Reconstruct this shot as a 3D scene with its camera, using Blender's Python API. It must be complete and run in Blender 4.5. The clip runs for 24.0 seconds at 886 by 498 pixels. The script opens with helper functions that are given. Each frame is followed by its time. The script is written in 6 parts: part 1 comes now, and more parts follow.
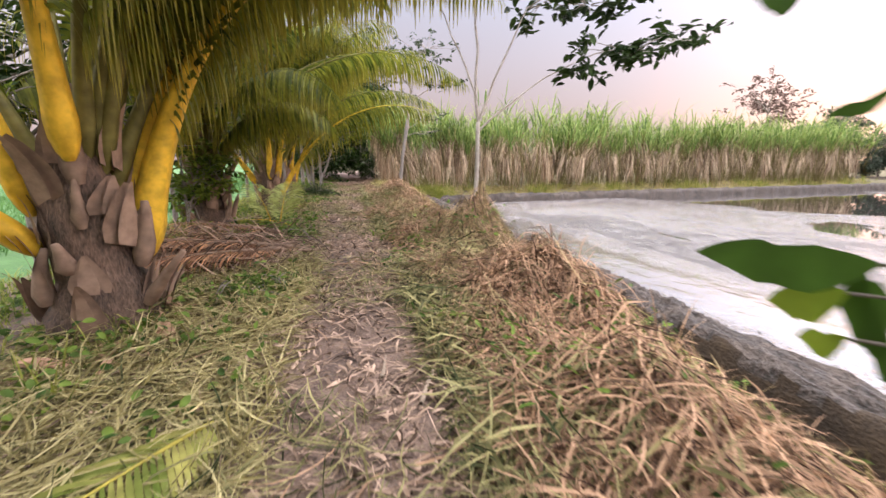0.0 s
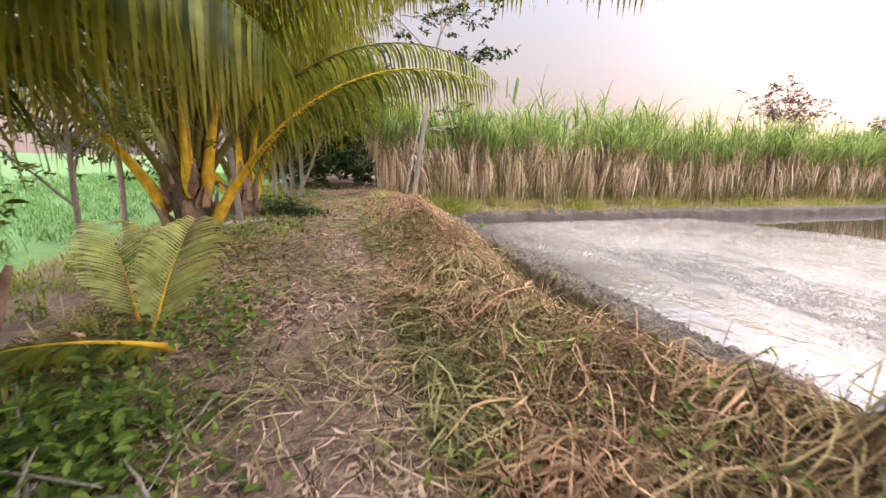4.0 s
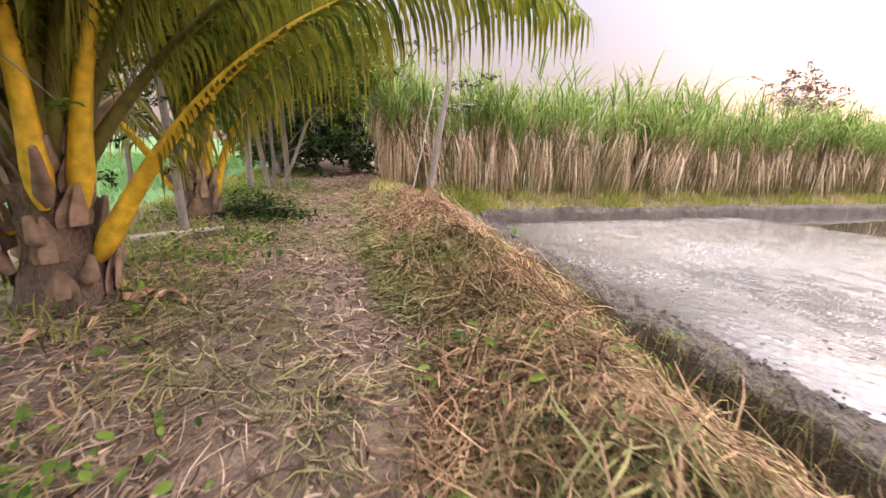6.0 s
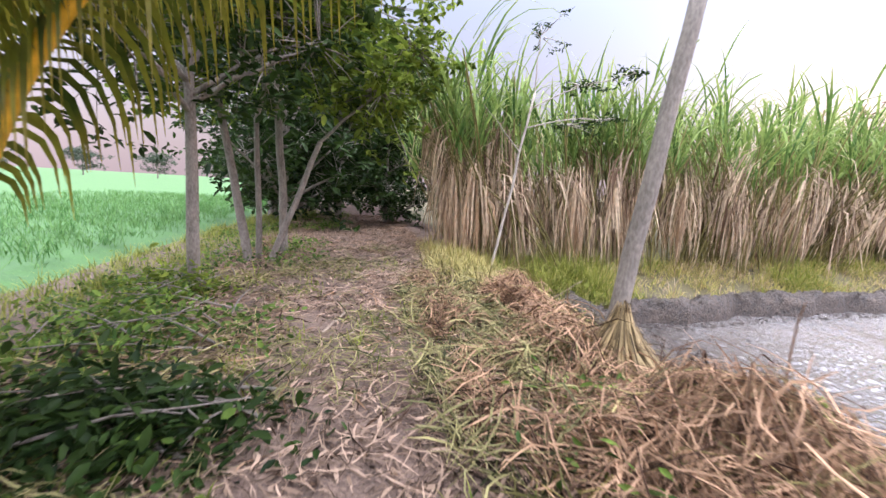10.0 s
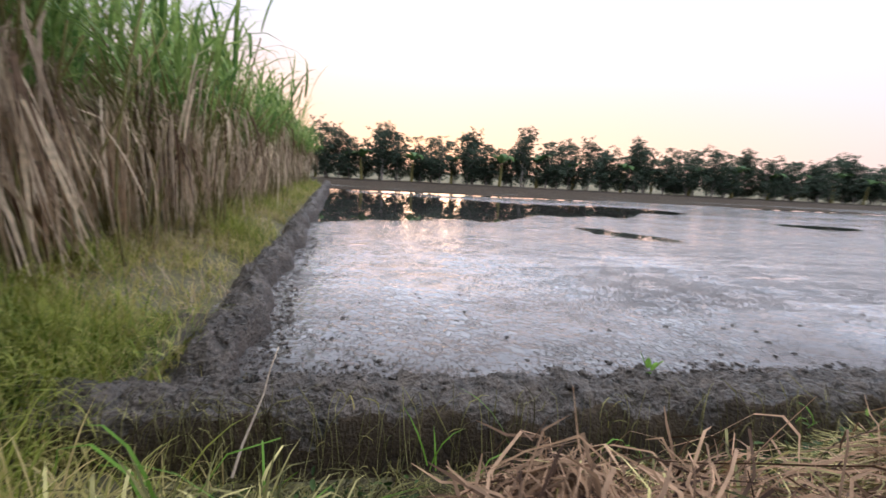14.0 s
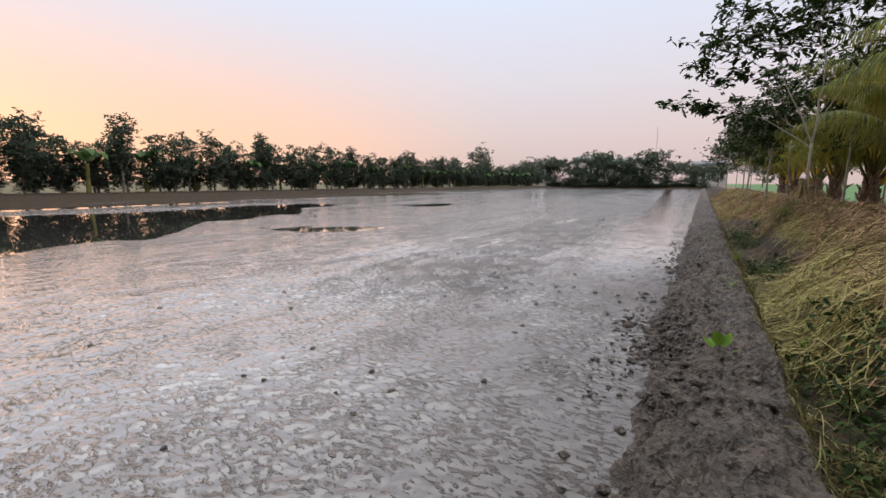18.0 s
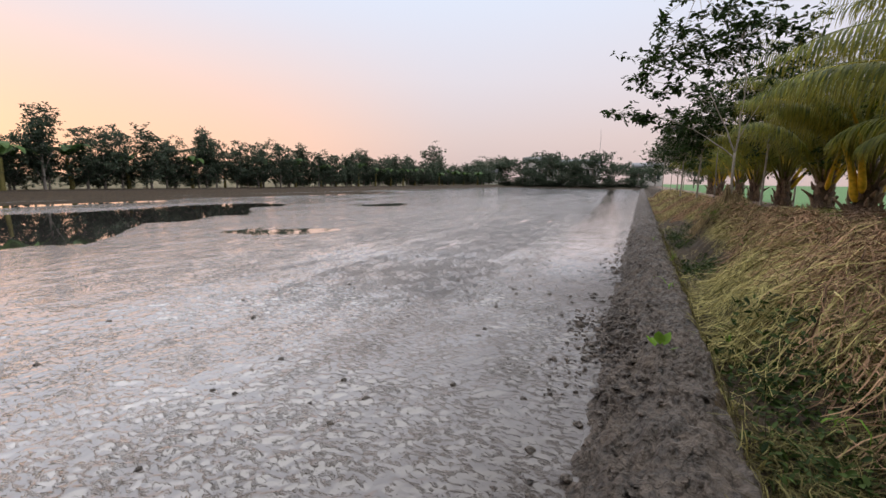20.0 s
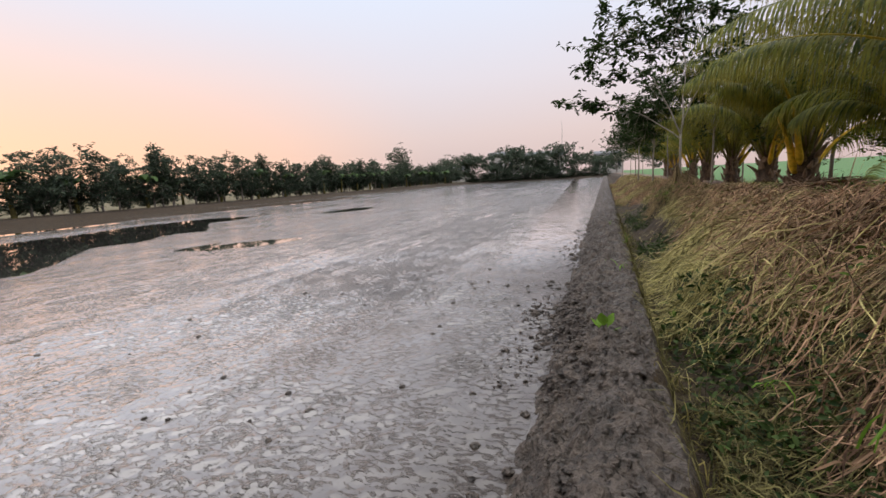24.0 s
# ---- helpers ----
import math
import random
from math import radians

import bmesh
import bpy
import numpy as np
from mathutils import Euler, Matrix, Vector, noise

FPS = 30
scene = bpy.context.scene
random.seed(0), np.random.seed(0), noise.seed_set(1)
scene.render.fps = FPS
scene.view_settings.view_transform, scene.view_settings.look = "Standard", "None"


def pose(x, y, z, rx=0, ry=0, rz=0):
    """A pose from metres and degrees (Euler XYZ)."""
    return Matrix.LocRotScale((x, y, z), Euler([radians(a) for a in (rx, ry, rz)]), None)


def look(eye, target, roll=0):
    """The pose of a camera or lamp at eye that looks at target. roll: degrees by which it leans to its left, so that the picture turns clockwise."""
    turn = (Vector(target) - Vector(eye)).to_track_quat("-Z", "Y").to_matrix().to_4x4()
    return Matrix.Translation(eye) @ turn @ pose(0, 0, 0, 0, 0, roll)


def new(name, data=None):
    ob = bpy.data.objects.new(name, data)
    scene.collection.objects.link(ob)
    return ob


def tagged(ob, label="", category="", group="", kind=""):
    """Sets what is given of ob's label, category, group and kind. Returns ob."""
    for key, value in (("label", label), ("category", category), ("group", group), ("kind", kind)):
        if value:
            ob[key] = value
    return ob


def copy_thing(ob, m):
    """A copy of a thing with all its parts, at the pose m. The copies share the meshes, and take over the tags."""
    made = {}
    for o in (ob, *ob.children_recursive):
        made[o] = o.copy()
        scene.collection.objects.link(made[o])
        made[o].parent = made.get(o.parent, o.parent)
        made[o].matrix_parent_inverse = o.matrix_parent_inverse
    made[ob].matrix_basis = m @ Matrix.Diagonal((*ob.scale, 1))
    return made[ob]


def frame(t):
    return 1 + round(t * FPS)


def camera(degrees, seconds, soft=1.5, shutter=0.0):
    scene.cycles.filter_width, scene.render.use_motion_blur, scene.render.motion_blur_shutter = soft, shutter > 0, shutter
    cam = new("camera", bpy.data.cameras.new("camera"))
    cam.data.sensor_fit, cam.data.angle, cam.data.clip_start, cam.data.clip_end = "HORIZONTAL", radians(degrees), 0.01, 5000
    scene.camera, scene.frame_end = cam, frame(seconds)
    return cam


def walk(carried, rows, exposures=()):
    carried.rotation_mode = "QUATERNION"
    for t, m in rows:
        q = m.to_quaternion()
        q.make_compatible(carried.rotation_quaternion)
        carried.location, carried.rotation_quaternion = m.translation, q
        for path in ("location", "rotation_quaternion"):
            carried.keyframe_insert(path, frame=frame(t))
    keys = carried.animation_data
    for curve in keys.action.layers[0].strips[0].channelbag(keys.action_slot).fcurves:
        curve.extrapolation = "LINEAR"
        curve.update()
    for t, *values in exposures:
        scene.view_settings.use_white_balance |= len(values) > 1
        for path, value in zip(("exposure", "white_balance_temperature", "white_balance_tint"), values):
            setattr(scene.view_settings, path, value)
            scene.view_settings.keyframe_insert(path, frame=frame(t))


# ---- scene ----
cam = camera(94.0, 24.0, shutter=0.3)
PATH = [
    (0.0, (0.000, 0.000, 1.420), (1.067, 4.773, 0.380), 0.00),
    (0.5, (-0.031, 0.793, 1.405), (0.806, 5.625, 0.426), 0.92),
    (1.0, (-0.106, 1.521, 1.391), (0.993, 6.318, 0.506), 0.26),
    (1.5, (-0.097, 2.291, 1.379), (0.868, 7.135, 0.597), 0.12),
    (2.0, (-0.131, 3.068, 1.353), (0.801, 7.885, 0.391), 0.56),
    (2.5, (-0.111, 3.888, 1.375), (0.841, 8.718, 0.498), 0.20),
    (4.5, (0.086, 6.632, 1.552), (1.305, 11.369, 0.513), 1.88),
    (5.0, (0.131, 7.499, 1.533), (1.139, 12.299, 0.562), 2.05),
    (5.5, (0.092, 8.254, 1.542), (1.513, 12.932, 0.496), 2.09),
    (6.0, (0.105, 8.979, 1.539), (1.331, 13.680, 0.355), 2.52),
    (6.5, (-0.008, 9.736, 1.550), (1.295, 14.403, 0.316), 0.92),
    (7.0, (0.007, 10.534, 1.532), (1.062, 15.334, 0.612), 0.06),
    (7.5, (-0.017, 11.358, 1.525), (0.984, 16.116, 0.358), -0.15),
    (8.0, (0.052, 12.130, 1.510), (1.017, 16.926, 0.480), 0.24),
    (8.5, (0.051, 12.858, 1.508), (1.032, 17.679, 0.614), 2.57),
    (9.0, (0.061, 13.631, 1.510), (0.871, 18.484, 0.617), 1.55),
    (9.5, (0.023, 14.461, 1.517), (0.900, 19.328, 0.779), 2.31),
    (11.5, (0.000, 17.600, 1.360), (1.720, 22.225, 0.552), 0.61),
    (12.0, (0.001, 18.249, 1.363), (2.534, 22.452, 0.407), -1.59),
    (12.5, (0.249, 18.964, 1.328), (4.076, 22.020, 0.324), 1.20),
    (13.0, (0.431, 19.525, 1.313), (5.031, 21.203, 0.300), -0.54),
    (13.5, (0.734, 20.090, 1.283), (5.603, 20.659, 0.296), -1.46),
    (14.0, (1.045, 20.585, 1.263), (5.913, 19.903, 0.345), 3.15),
    (14.5, (1.394, 20.951, 1.230), (5.926, 19.245, -0.018), 2.79),
    (15.0, (1.872, 21.156, 1.143), (5.946, 18.581, -0.192), 2.70),
    (15.5, (2.303, 21.324, 0.991), (5.710, 17.867, -0.209), 2.49),
    (16.0, (2.783, 21.466, 0.897), (6.454, 18.242, -0.167), 2.98),
    (16.5, (3.145, 21.613, 0.873), (6.579, 18.090, -0.018), 4.69),
    (17.0, (3.709, 21.773, 0.765), (6.525, 17.752, -0.181), 4.59),
    (17.5, (4.444, 21.989, 0.842), (7.124, 17.841, 0.059), -0.13),
    (19.5, (4.636, 22.353, 1.060), (6.917, 17.998, 0.150), 3.34),
    (20.0, (4.603, 22.378, 1.082), (6.713, 17.919, 0.268), 0.75),
    (20.5, (4.565, 22.392, 1.081), (6.732, 17.976, 0.187), -1.03),
    (21.0, (4.528, 22.407, 1.089), (6.591, 17.933, 0.234), -1.10),
    (21.5, (4.498, 22.417, 1.080), (6.521, 17.920, 0.254), -0.33),
    (22.0, (4.403, 22.277, 1.066), (6.483, 17.803, 0.253), -1.07),
    (22.5, (4.374, 22.195, 1.032), (6.283, 17.681, 0.043), -2.19),
    (23.0, (4.367, 22.178, 1.019), (6.323, 17.694, -0.017), -2.54),
    (23.5, (4.355, 22.167, 1.029), (6.322, 17.664, 0.108), -3.46),
    (24.0, (4.327, 22.161, 1.031), (6.149, 17.577, 0.211), -3.28),
]
EXPOSURES = [(0, 1.75, 6850, 19), (5.0, 1.85, 7350, 18), (7.0, 1.8, 7050, 23), (9.0, 1.9, 6400, 21), (11.5, 1.85, 6150, 18), (12.5, 1.5, 6150, 20), (14.0, 0.65, 6050, 11), (15.0, 0.4, 6300, 8), (16.0, 0.25, 6700, 10), (17.5, 0.2, 6850, 11), (24.0, 0.25, 6950, 12)]
walk(cam, [(t, look(eye, target, roll)) for t, eye, target, roll in PATH], EXPOSURES)

# ---- world and sun ----
SUN_AZ, SUN_EL = 95.0, 1.9          # clockwise from +y, degrees
sun_dir = Vector((math.sin(radians(SUN_AZ)) * math.cos(radians(SUN_EL)), math.cos(radians(SUN_AZ)) * math.cos(radians(SUN_EL)), math.sin(radians(SUN_EL))))


def build_world():
    w = bpy.data.worlds.new("dusk_sky")
    scene.world = w
    w.use_nodes = True
    nt = w.node_tree
    nt.nodes.clear()
    out = nt.nodes.new("ShaderNodeOutputWorld")
    sky = nt.nodes.new("ShaderNodeTexSky")
    sky.sky_type, sky.sun_disc = "NISHITA", False
    sky.sun_elevation, sky.sun_rotation = radians(SUN_EL), radians(SUN_AZ)
    sky.dust_density, sky.air_density, sky.ozone_density = 3.0, 1.0, 1.5
    b1 = nt.nodes.new("ShaderNodeBackground")
    b1.inputs["Strength"].default_value = 0.02
    nt.links.new(sky.outputs[0], b1.inputs["Color"])
    # the bright haze of dawn: pale above, warm towards the low sun
    tc = nt.nodes.new("ShaderNodeTexCoord")
    sep = nt.nodes.new("ShaderNodeSeparateXYZ")
    nt.links.new(tc.outputs["Generated"], sep.inputs[0])
    ramp = nt.nodes.new("ShaderNodeValToRGB")
    nt.links.new(sep.outputs["Z"], ramp.inputs[0])
    els = ramp.color_ramp.elements
    els[0].position, els[0].color = 0.0, (0.66, 0.53, 0.53, 1)
    els[1].position, els[1].color = 1.0, (2.3, 2.38, 2.55, 1)
    for p, c in ((0.10, (0.74, 0.63, 0.65, 1)), (0.22, (0.76, 0.74, 0.84, 1)), (0.37, (0.74, 0.83, 1.02, 1)), (0.56, (0.95, 1.05, 1.28, 1)), (0.70, (2.1, 2.18, 2.38, 1))):
        e = els.new(p)
        e.color = c
    dot = nt.nodes.new("ShaderNodeVectorMath")
    dot.operation = "DOT_PRODUCT"
    flat = Vector((sun_dir.x, sun_dir.y, 0.0)).normalized()
    dot.inputs[1].default_value = flat
    nt.links.new(tc.outputs["Generated"], dot.inputs[0])
    r2 = nt.nodes.new("ShaderNodeMapRange")
    r2.interpolation_type = "SMOOTHSTEP"
    r2.inputs["From Min"].default_value, r2.inputs["From Max"].default_value = 0.42, 1.0
    nt.links.new(dot.outputs["Value"], r2.inputs["Value"])
    low = nt.nodes.new("ShaderNodeMapRange")
    low.interpolation_type = "SMOOTHSTEP"
    low.inputs["From Min"].default_value, low.inputs["From Max"].default_value = 0.40, 0.0
    nt.links.new(sep.outputs["Z"], low.inputs["Value"])
    mul = nt.nodes.new("ShaderNodeMath")
    mul.operation = "MULTIPLY"
    nt.links.new(r2.outputs[0], mul.inputs[0])
    nt.links.new(low.outputs[0], mul.inputs[1])
    mix = nt.nodes.new("ShaderNodeMix")
    mix.data_type = "RGBA"
    nt.links.new(mul.outputs[0], mix.inputs["Factor"])
    nt.links.new(ramp.outputs[0], mix.inputs[6])
    mix.inputs[7].default_value = (1.16, 0.70, 0.49, 1)
    # the side away from the dawn is duller
    dull = nt.nodes.new("ShaderNodeMapRange")
    dull.interpolation_type = "SMOOTHSTEP"
    for k, x in zip(("From Min", "From Max", "To Min", "To Max"), (0.1, 1.0, 0.85, 0.23)):
        dull.inputs[k].default_value = x
    nt.links.new(sep.outputs["Y"], dull.inputs["Value"])
    b2 = nt.nodes.new("ShaderNodeBackground")
    nt.links.new(dull.outputs[0], b2.inputs["Strength"])
    nt.links.new(mix.outputs[2], b2.inputs["Color"])
    add = nt.nodes.new("ShaderNodeAddShader")
    nt.links.new(b1.outputs[0], add.inputs[0])
    nt.links.new(b2.outputs[0], add.inputs[1])
    nt.links.new(add.outputs[0], out.inputs[0])


build_world()
sun = bpy.data.lights.new("sun", "SUN")
sun.energy, sun.angle, sun.color = 0.1, radians(12), (1.0, 0.62, 0.36)
sun_ob = new("sun", sun)
sun_ob.matrix_world = look(sun_dir * 50, (0, 0, 0))


# ---- materials ----
def base_mat(name):
    m = bpy.data.materials.new(name)
    m.use_nodes = True
    nt = m.node_tree
    return m, nt, nt.nodes["Principled BSDF"]


def leafy(name, cols, rough=0.55, tip=None, trans=0.25, base=None, spec=0.12):
    """Foliage or straw: colour varies leaf by leaf, with a tip or a base colour along the leaf."""
    m, nt, p = base_mat(name)
    geo = nt.nodes.new("ShaderNodeNewGeometry")
    ramp = nt.nodes.new("ShaderNodeValToRGB")
    nt.links.new(geo.outputs["Random Per Island"], ramp.inputs[0])
    els = ramp.color_ramp.elements
    for k, c in enumerate(cols):
        pos = k / max(1, len(cols) - 1)
        e = els[0] if k == 0 else (els[1] if k == len(cols) - 1 else els.new(pos))
        e.position, e.color = pos, (*c, 1)
    els[-1].color = (*cols[-1], 1)
    col = ramp.outputs[0]
    uv = nt.nodes.new("ShaderNodeUVMap")
    sep = nt.nodes.new("ShaderNodeSeparateXYZ")
    nt.links.new(uv.outputs[0], sep.inputs[0])
    for c, lo, hi in ((tip, 0.55, 1.0), (base, 0.30, 0.0)):
        if c:
            mr = nt.nodes.new("ShaderNodeMapRange")
            mr.inputs["From Min"].default_value, mr.inputs["From Max"].default_value = lo, hi
            nt.links.new(sep.outputs["Y"], mr.inputs["Value"])
            mx = nt.nodes.new("ShaderNodeMix")
            mx.data_type = "RGBA"
            nt.links.new(mr.outputs[0], mx.inputs["Factor"])
            nt.links.new(col, mx.inputs[6])
            mx.inputs[7].default_value = (*c, 1)
            col = mx.outputs[2]
    # blotches along the leaf
    tc = nt.nodes.new("ShaderNodeTexCoord")
    n = nt.nodes.new("ShaderNodeTexNoise")
    n.inputs["Scale"].default_value, n.inputs["Detail"].default_value = 9.0, 3.0
    nt.links.new(tc.outputs["Object"], n.inputs["Vector"])
    mr = nt.nodes.new("ShaderNodeMapRange")
    mr.inputs["From Min"].default_value, mr.inputs["From Max"].default_value = 0.3, 0.7
    mr.inputs["To Min"].default_value, mr.inputs["To Max"].default_value = 0.62, 1.15
    nt.links.new(n.outputs[0], mr.inputs["Value"])
    hs = nt.nodes.new("ShaderNodeHueSaturation")
    nt.links.new(mr.outputs[0], hs.inputs["Value"])
    nt.links.new(col, hs.inputs["Color"])
    nt.links.new(hs.outputs[0], p.inputs["Base Color"])
    p.inputs["Roughness"].default_value, p.inputs["Specular IOR Level"].default_value = rough, spec
    if trans > 0:
        t = nt.nodes.new("ShaderNodeBsdfTranslucent")
        nt.links.new(hs.outputs[0], t.inputs["Color"])
        mixs = nt.nodes.new("ShaderNodeMixShader")
        mixs.inputs[0].default_value = trans
        nt.links.new(p.outputs[0], mixs.inputs[1])
        nt.links.new(t.outputs[0], mixs.inputs[2])
        nt.links.new(mixs.outputs[0], nt.nodes["Material Output"].inputs[0])
    return m


def rough_mat(name, cols, scale=4.0, fine=60.0, rough=(0.6, 0.95), bump=0.3, dist=0.02, stretch=(1, 1, 1), spec=0.5):
    """Soil, bark, concrete: two scales of noise in the colour, relief at both."""
    m, nt, p = base_mat(name)
    tc = nt.nodes.new("ShaderNodeTexCoord")
    mp = nt.nodes.new("ShaderNodeMapping")
    mp.inputs["Scale"].default_value = stretch
    nt.links.new(tc.outputs["Object"], mp.inputs[0])
    n1 = nt.nodes.new("ShaderNodeTexNoise")
    n1.inputs["Scale"].default_value, n1.inputs["Detail"].default_value, n1.inputs["Roughness"].default_value = scale, 6.0, 0.65
    n2 = nt.nodes.new("ShaderNodeTexNoise")
    n2.inputs["Scale"].default_value, n2.inputs["Detail"].default_value = fine, 4.0
    for n in (n1, n2):
        nt.links.new(mp.outputs[0], n.inputs["Vector"])
    mix = nt.nodes.new("ShaderNodeMath")
    mix.operation = "MULTIPLY_ADD"
    mix.inputs[1].default_value = 0.45
    nt.links.new(n2.outputs[0], mix.inputs[0])
    half = nt.nodes.new("ShaderNodeMath")
    half.operation = "MULTIPLY"
    half.inputs[1].default_value = 0.55
    nt.links.new(n1.outputs[0], half.inputs[0])
    nt.links.new(half.outputs[0], mix.inputs[2])
    ramp = nt.nodes.new("ShaderNodeValToRGB")
    nt.links.new(mix.outputs[0], ramp.inputs[0])
    els = ramp.color_ramp.elements
    for k, c in enumerate(cols):
        pos = 0.33 + 0.34 * k / max(1, len(cols) - 1)
        e = els[0] if k == 0 else (els[1] if k == len(cols) - 1 else els.new(pos))
        e.position, e.color = pos, (*c, 1)
    nt.links.new(ramp.outputs[0], p.inputs["Base Color"])
    mr = nt.nodes.new("ShaderNodeMapRange")
    mr.inputs["From Min"].default_value, mr.inputs["From Max"].default_value = 0.35, 0.65
    mr.inputs["To Min"].default_value, mr.inputs["To Max"].default_value = rough
    nt.links.new(n1.outputs[0], mr.inputs["Value"])
    nt.links.new(mr.outputs[0], p.inputs["Roughness"])
    p.inputs["Specular IOR Level"].default_value = spec
    bp = nt.nodes.new("ShaderNodeBump")
    bp.inputs["Strength"].default_value, bp.inputs["Distance"].default_value = bump, dist
    nt.links.new(mix.outputs[0], bp.inputs["Height"])
    nt.links.new(bp.outputs[0], p.inputs["Normal"])
    return m


def mud_mat():
    """Wet levelled paddy mud: a film of silty water between low lumps, clodded lanes along the tractor's lines."""
    m, nt, p = base_mat("wet_mud")
    tc = nt.nodes.new("ShaderNodeTexCoord")

    def noise_node(scale, detail, stretch, rot=0.0, ro=0.6, warp=0.0):
        mp = nt.nodes.new("ShaderNodeMapping")
        mp.inputs["Scale"].default_value = stretch
        mp.inputs["Rotation"].default_value = (0, 0, radians(rot))
        nt.links.new(tc.outputs["Object"], mp.inputs[0])
        n = nt.nodes.new("ShaderNodeTexNoise")
        n.inputs["Scale"].default_value, n.inputs["Detail"].default_value, n.inputs["Roughness"].default_value = scale, detail, ro
        n.inputs["Distortion"].default_value = warp
        nt.links.new(mp.outputs[0], n.inputs["Vector"])
        return n.outputs[0]

    def rng(v, a, b, c, d):
        mr = nt.nodes.new("ShaderNodeMapRange")
        for k, x in zip(("From Min", "From Max", "To Min", "To Max"), (a, b, c, d)):
            if isinstance(x, float):
                mr.inputs[k].default_value = x
            else:
                nt.links.new(x, mr.inputs[k])
        nt.links.new(v, mr.inputs["Value"])
        return mr.outputs[0]

    def op(kind, a, b):
        n = nt.nodes.new("ShaderNodeMath")
        n.operation = kind
        for k, v in enumerate((a, b)):
            if isinstance(v, float):
                n.inputs[k].default_value = v
            else:
                nt.links.new(v, n.inputs[k])
        return n.outputs[0]

    broad = noise_node(0.30, 5.0, (1.0, 0.20, 1.0), 5.0, 0.62)     # smooth wet lanes and clodded lanes
    patch = noise_node(0.9, 4.0, (1.0, 0.45, 1.0), 8.0, 0.6)
    streak = noise_node(1.9, 5.0, (1.0, 0.16, 1.0), 4.0, 0.65)
    small = noise_node(2.6, 3.0, (1.0, 0.7, 1.0), 25.0, 0.6)
    lumps = noise_node(24.0, 3.0, (0.50, 1.0, 1.0), 34.0, 0.6, 0.4)
    fine = noise_node(70.0, 2.0, (0.7, 1.0, 1.0), 30.0, 0.6)
    sepx = nt.nodes.new("ShaderNodeSeparateXYZ")
    nt.links.new(tc.outputs["Object"], sepx.inputs[0])
    X, Y = sepx.outputs["X"], sepx.outputs["Y"]
    # the tractor's last track is churned up most; the corner and the strip by the bund were smoothed by hand
    track = rng(op("ABSOLUTE", op("SUBTRACT", op("ADD", X, op("MULTIPLY", broad, 5.0)), 11.4), 0.0), 0.2, 2.6, 0.06, 0.0)
    hand = op("MULTIPLY", rng(op("ADD", X, op("MULTIPLY", patch, 2.0)), 7.0, 8.6, 0.0, 1.0), rng(op("ADD", Y, op("MULTIPLY", patch, 4.0)), 17.5, 22.0, 1.0, 0.0))
    clod = op("MULTIPLY", hand, rng(op("ADD", track, op("ADD", op("MULTIPLY", broad, 0.45), op("ADD", op("MULTIPLY", patch, 0.25), op("MULTIPLY", streak, 0.30)))), 0.45, 0.55, 0.0, 1.0))
    clod = op("MAXIMUM", clod, rng(op("ADD", Y, op("MULTIPLY", op("ADD", patch, streak), 2.4)), 23.9, 25.0, 0.0, 0.8))
    # lumps stand out of the film: few on the smoothed mud, dense in the clodded lanes
    thin = op("ADD", rng(clod, 0.0, 1.0, 0.0, 0.10), rng(small, 0.35, 0.65, -0.05, 0.06))
    strip = op("MULTIPLY", rng(op("ABSOLUTE", op("SUBTRACT", op("SUBTRACT", X, 6.4), op("MULTIPLY", Y, -0.055)), 0.0), 0.35, 0.9, 1.0, 0.0), rng(Y, 11.5, 14.0, 1.0, 0.0))
    edge = op("ADD", op("SUBTRACT", 0.555, thin), op("ADD", op("MULTIPLY", strip, 0.2), rng(X, 11.0, 19.0, 0.0, 0.05)))
    body = op("ADD", op("MULTIPLY", lumps, 0.8), op("MULTIPLY", fine, 0.2))
    stand = rng(body, op("SUBTRACT", edge, 0.025), op("ADD", edge, 0.05), 0.0, 1.0)
    lump = op("MULTIPLY", stand, clod)
    # the strip beside the bund drains first
    wet = rng(op("ADD", op("ADD", X, op("MULTIPLY", patch, 3.0)), rng(Y, 9.5, 14.0, 2.6, 0.0)), 6.6, 10.2, 0.0, 1.0)
    # paler where wet: part of the sky's reflection is put into this colour
    film = nt.nodes.new("ShaderNodeMix")
    film.data_type = "RGBA"
    nt.links.new(wet, film.inputs["Factor"])
    film.inputs[6].default_value, film.inputs[7].default_value = (0.07, 0.058, 0.05, 1), (0.23, 0.205, 0.19, 1)
    tone = nt.nodes.new("ShaderNodeMix")
    tone.data_type = "RGBA"
    nt.links.new(lump, tone.inputs["Factor"])
    nt.links.new(film.outputs[2], tone.inputs[6])
    tone.inputs[7].default_value = (0.042, 0.034, 0.028, 1)
    nt.links.new(tone.outputs[2], p.inputs["Base Color"])
    nt.links.new(op("ADD", rng(wet, 0.0, 1.0, 0.28, 0.06), rng(lump, 0.0, 1.0, 0.0, 0.30)), p.inputs["Roughness"])
    p.inputs["IOR"].default_value = 2.0
    nt.links.new(op("MULTIPLY", wet, rng(lump, 0.0, 1.0, 1.0, 0.2)), p.inputs["Coat Weight"])
    p.inputs["Coat IOR"].default_value, p.inputs["Coat Roughness"].default_value = 2.0, 0.04
    nt.links.new(op("SUBTRACT", rng(wet, 0.0, 1.0, 0.30, 0.5), op("MULTIPLY", lump, 0.2)), p.inputs["Specular IOR Level"])
    b0 = nt.nodes.new("ShaderNodeBump")
    b0.inputs["Distance"].default_value, b0.inputs["Strength"].default_value = 0.002, 1.0
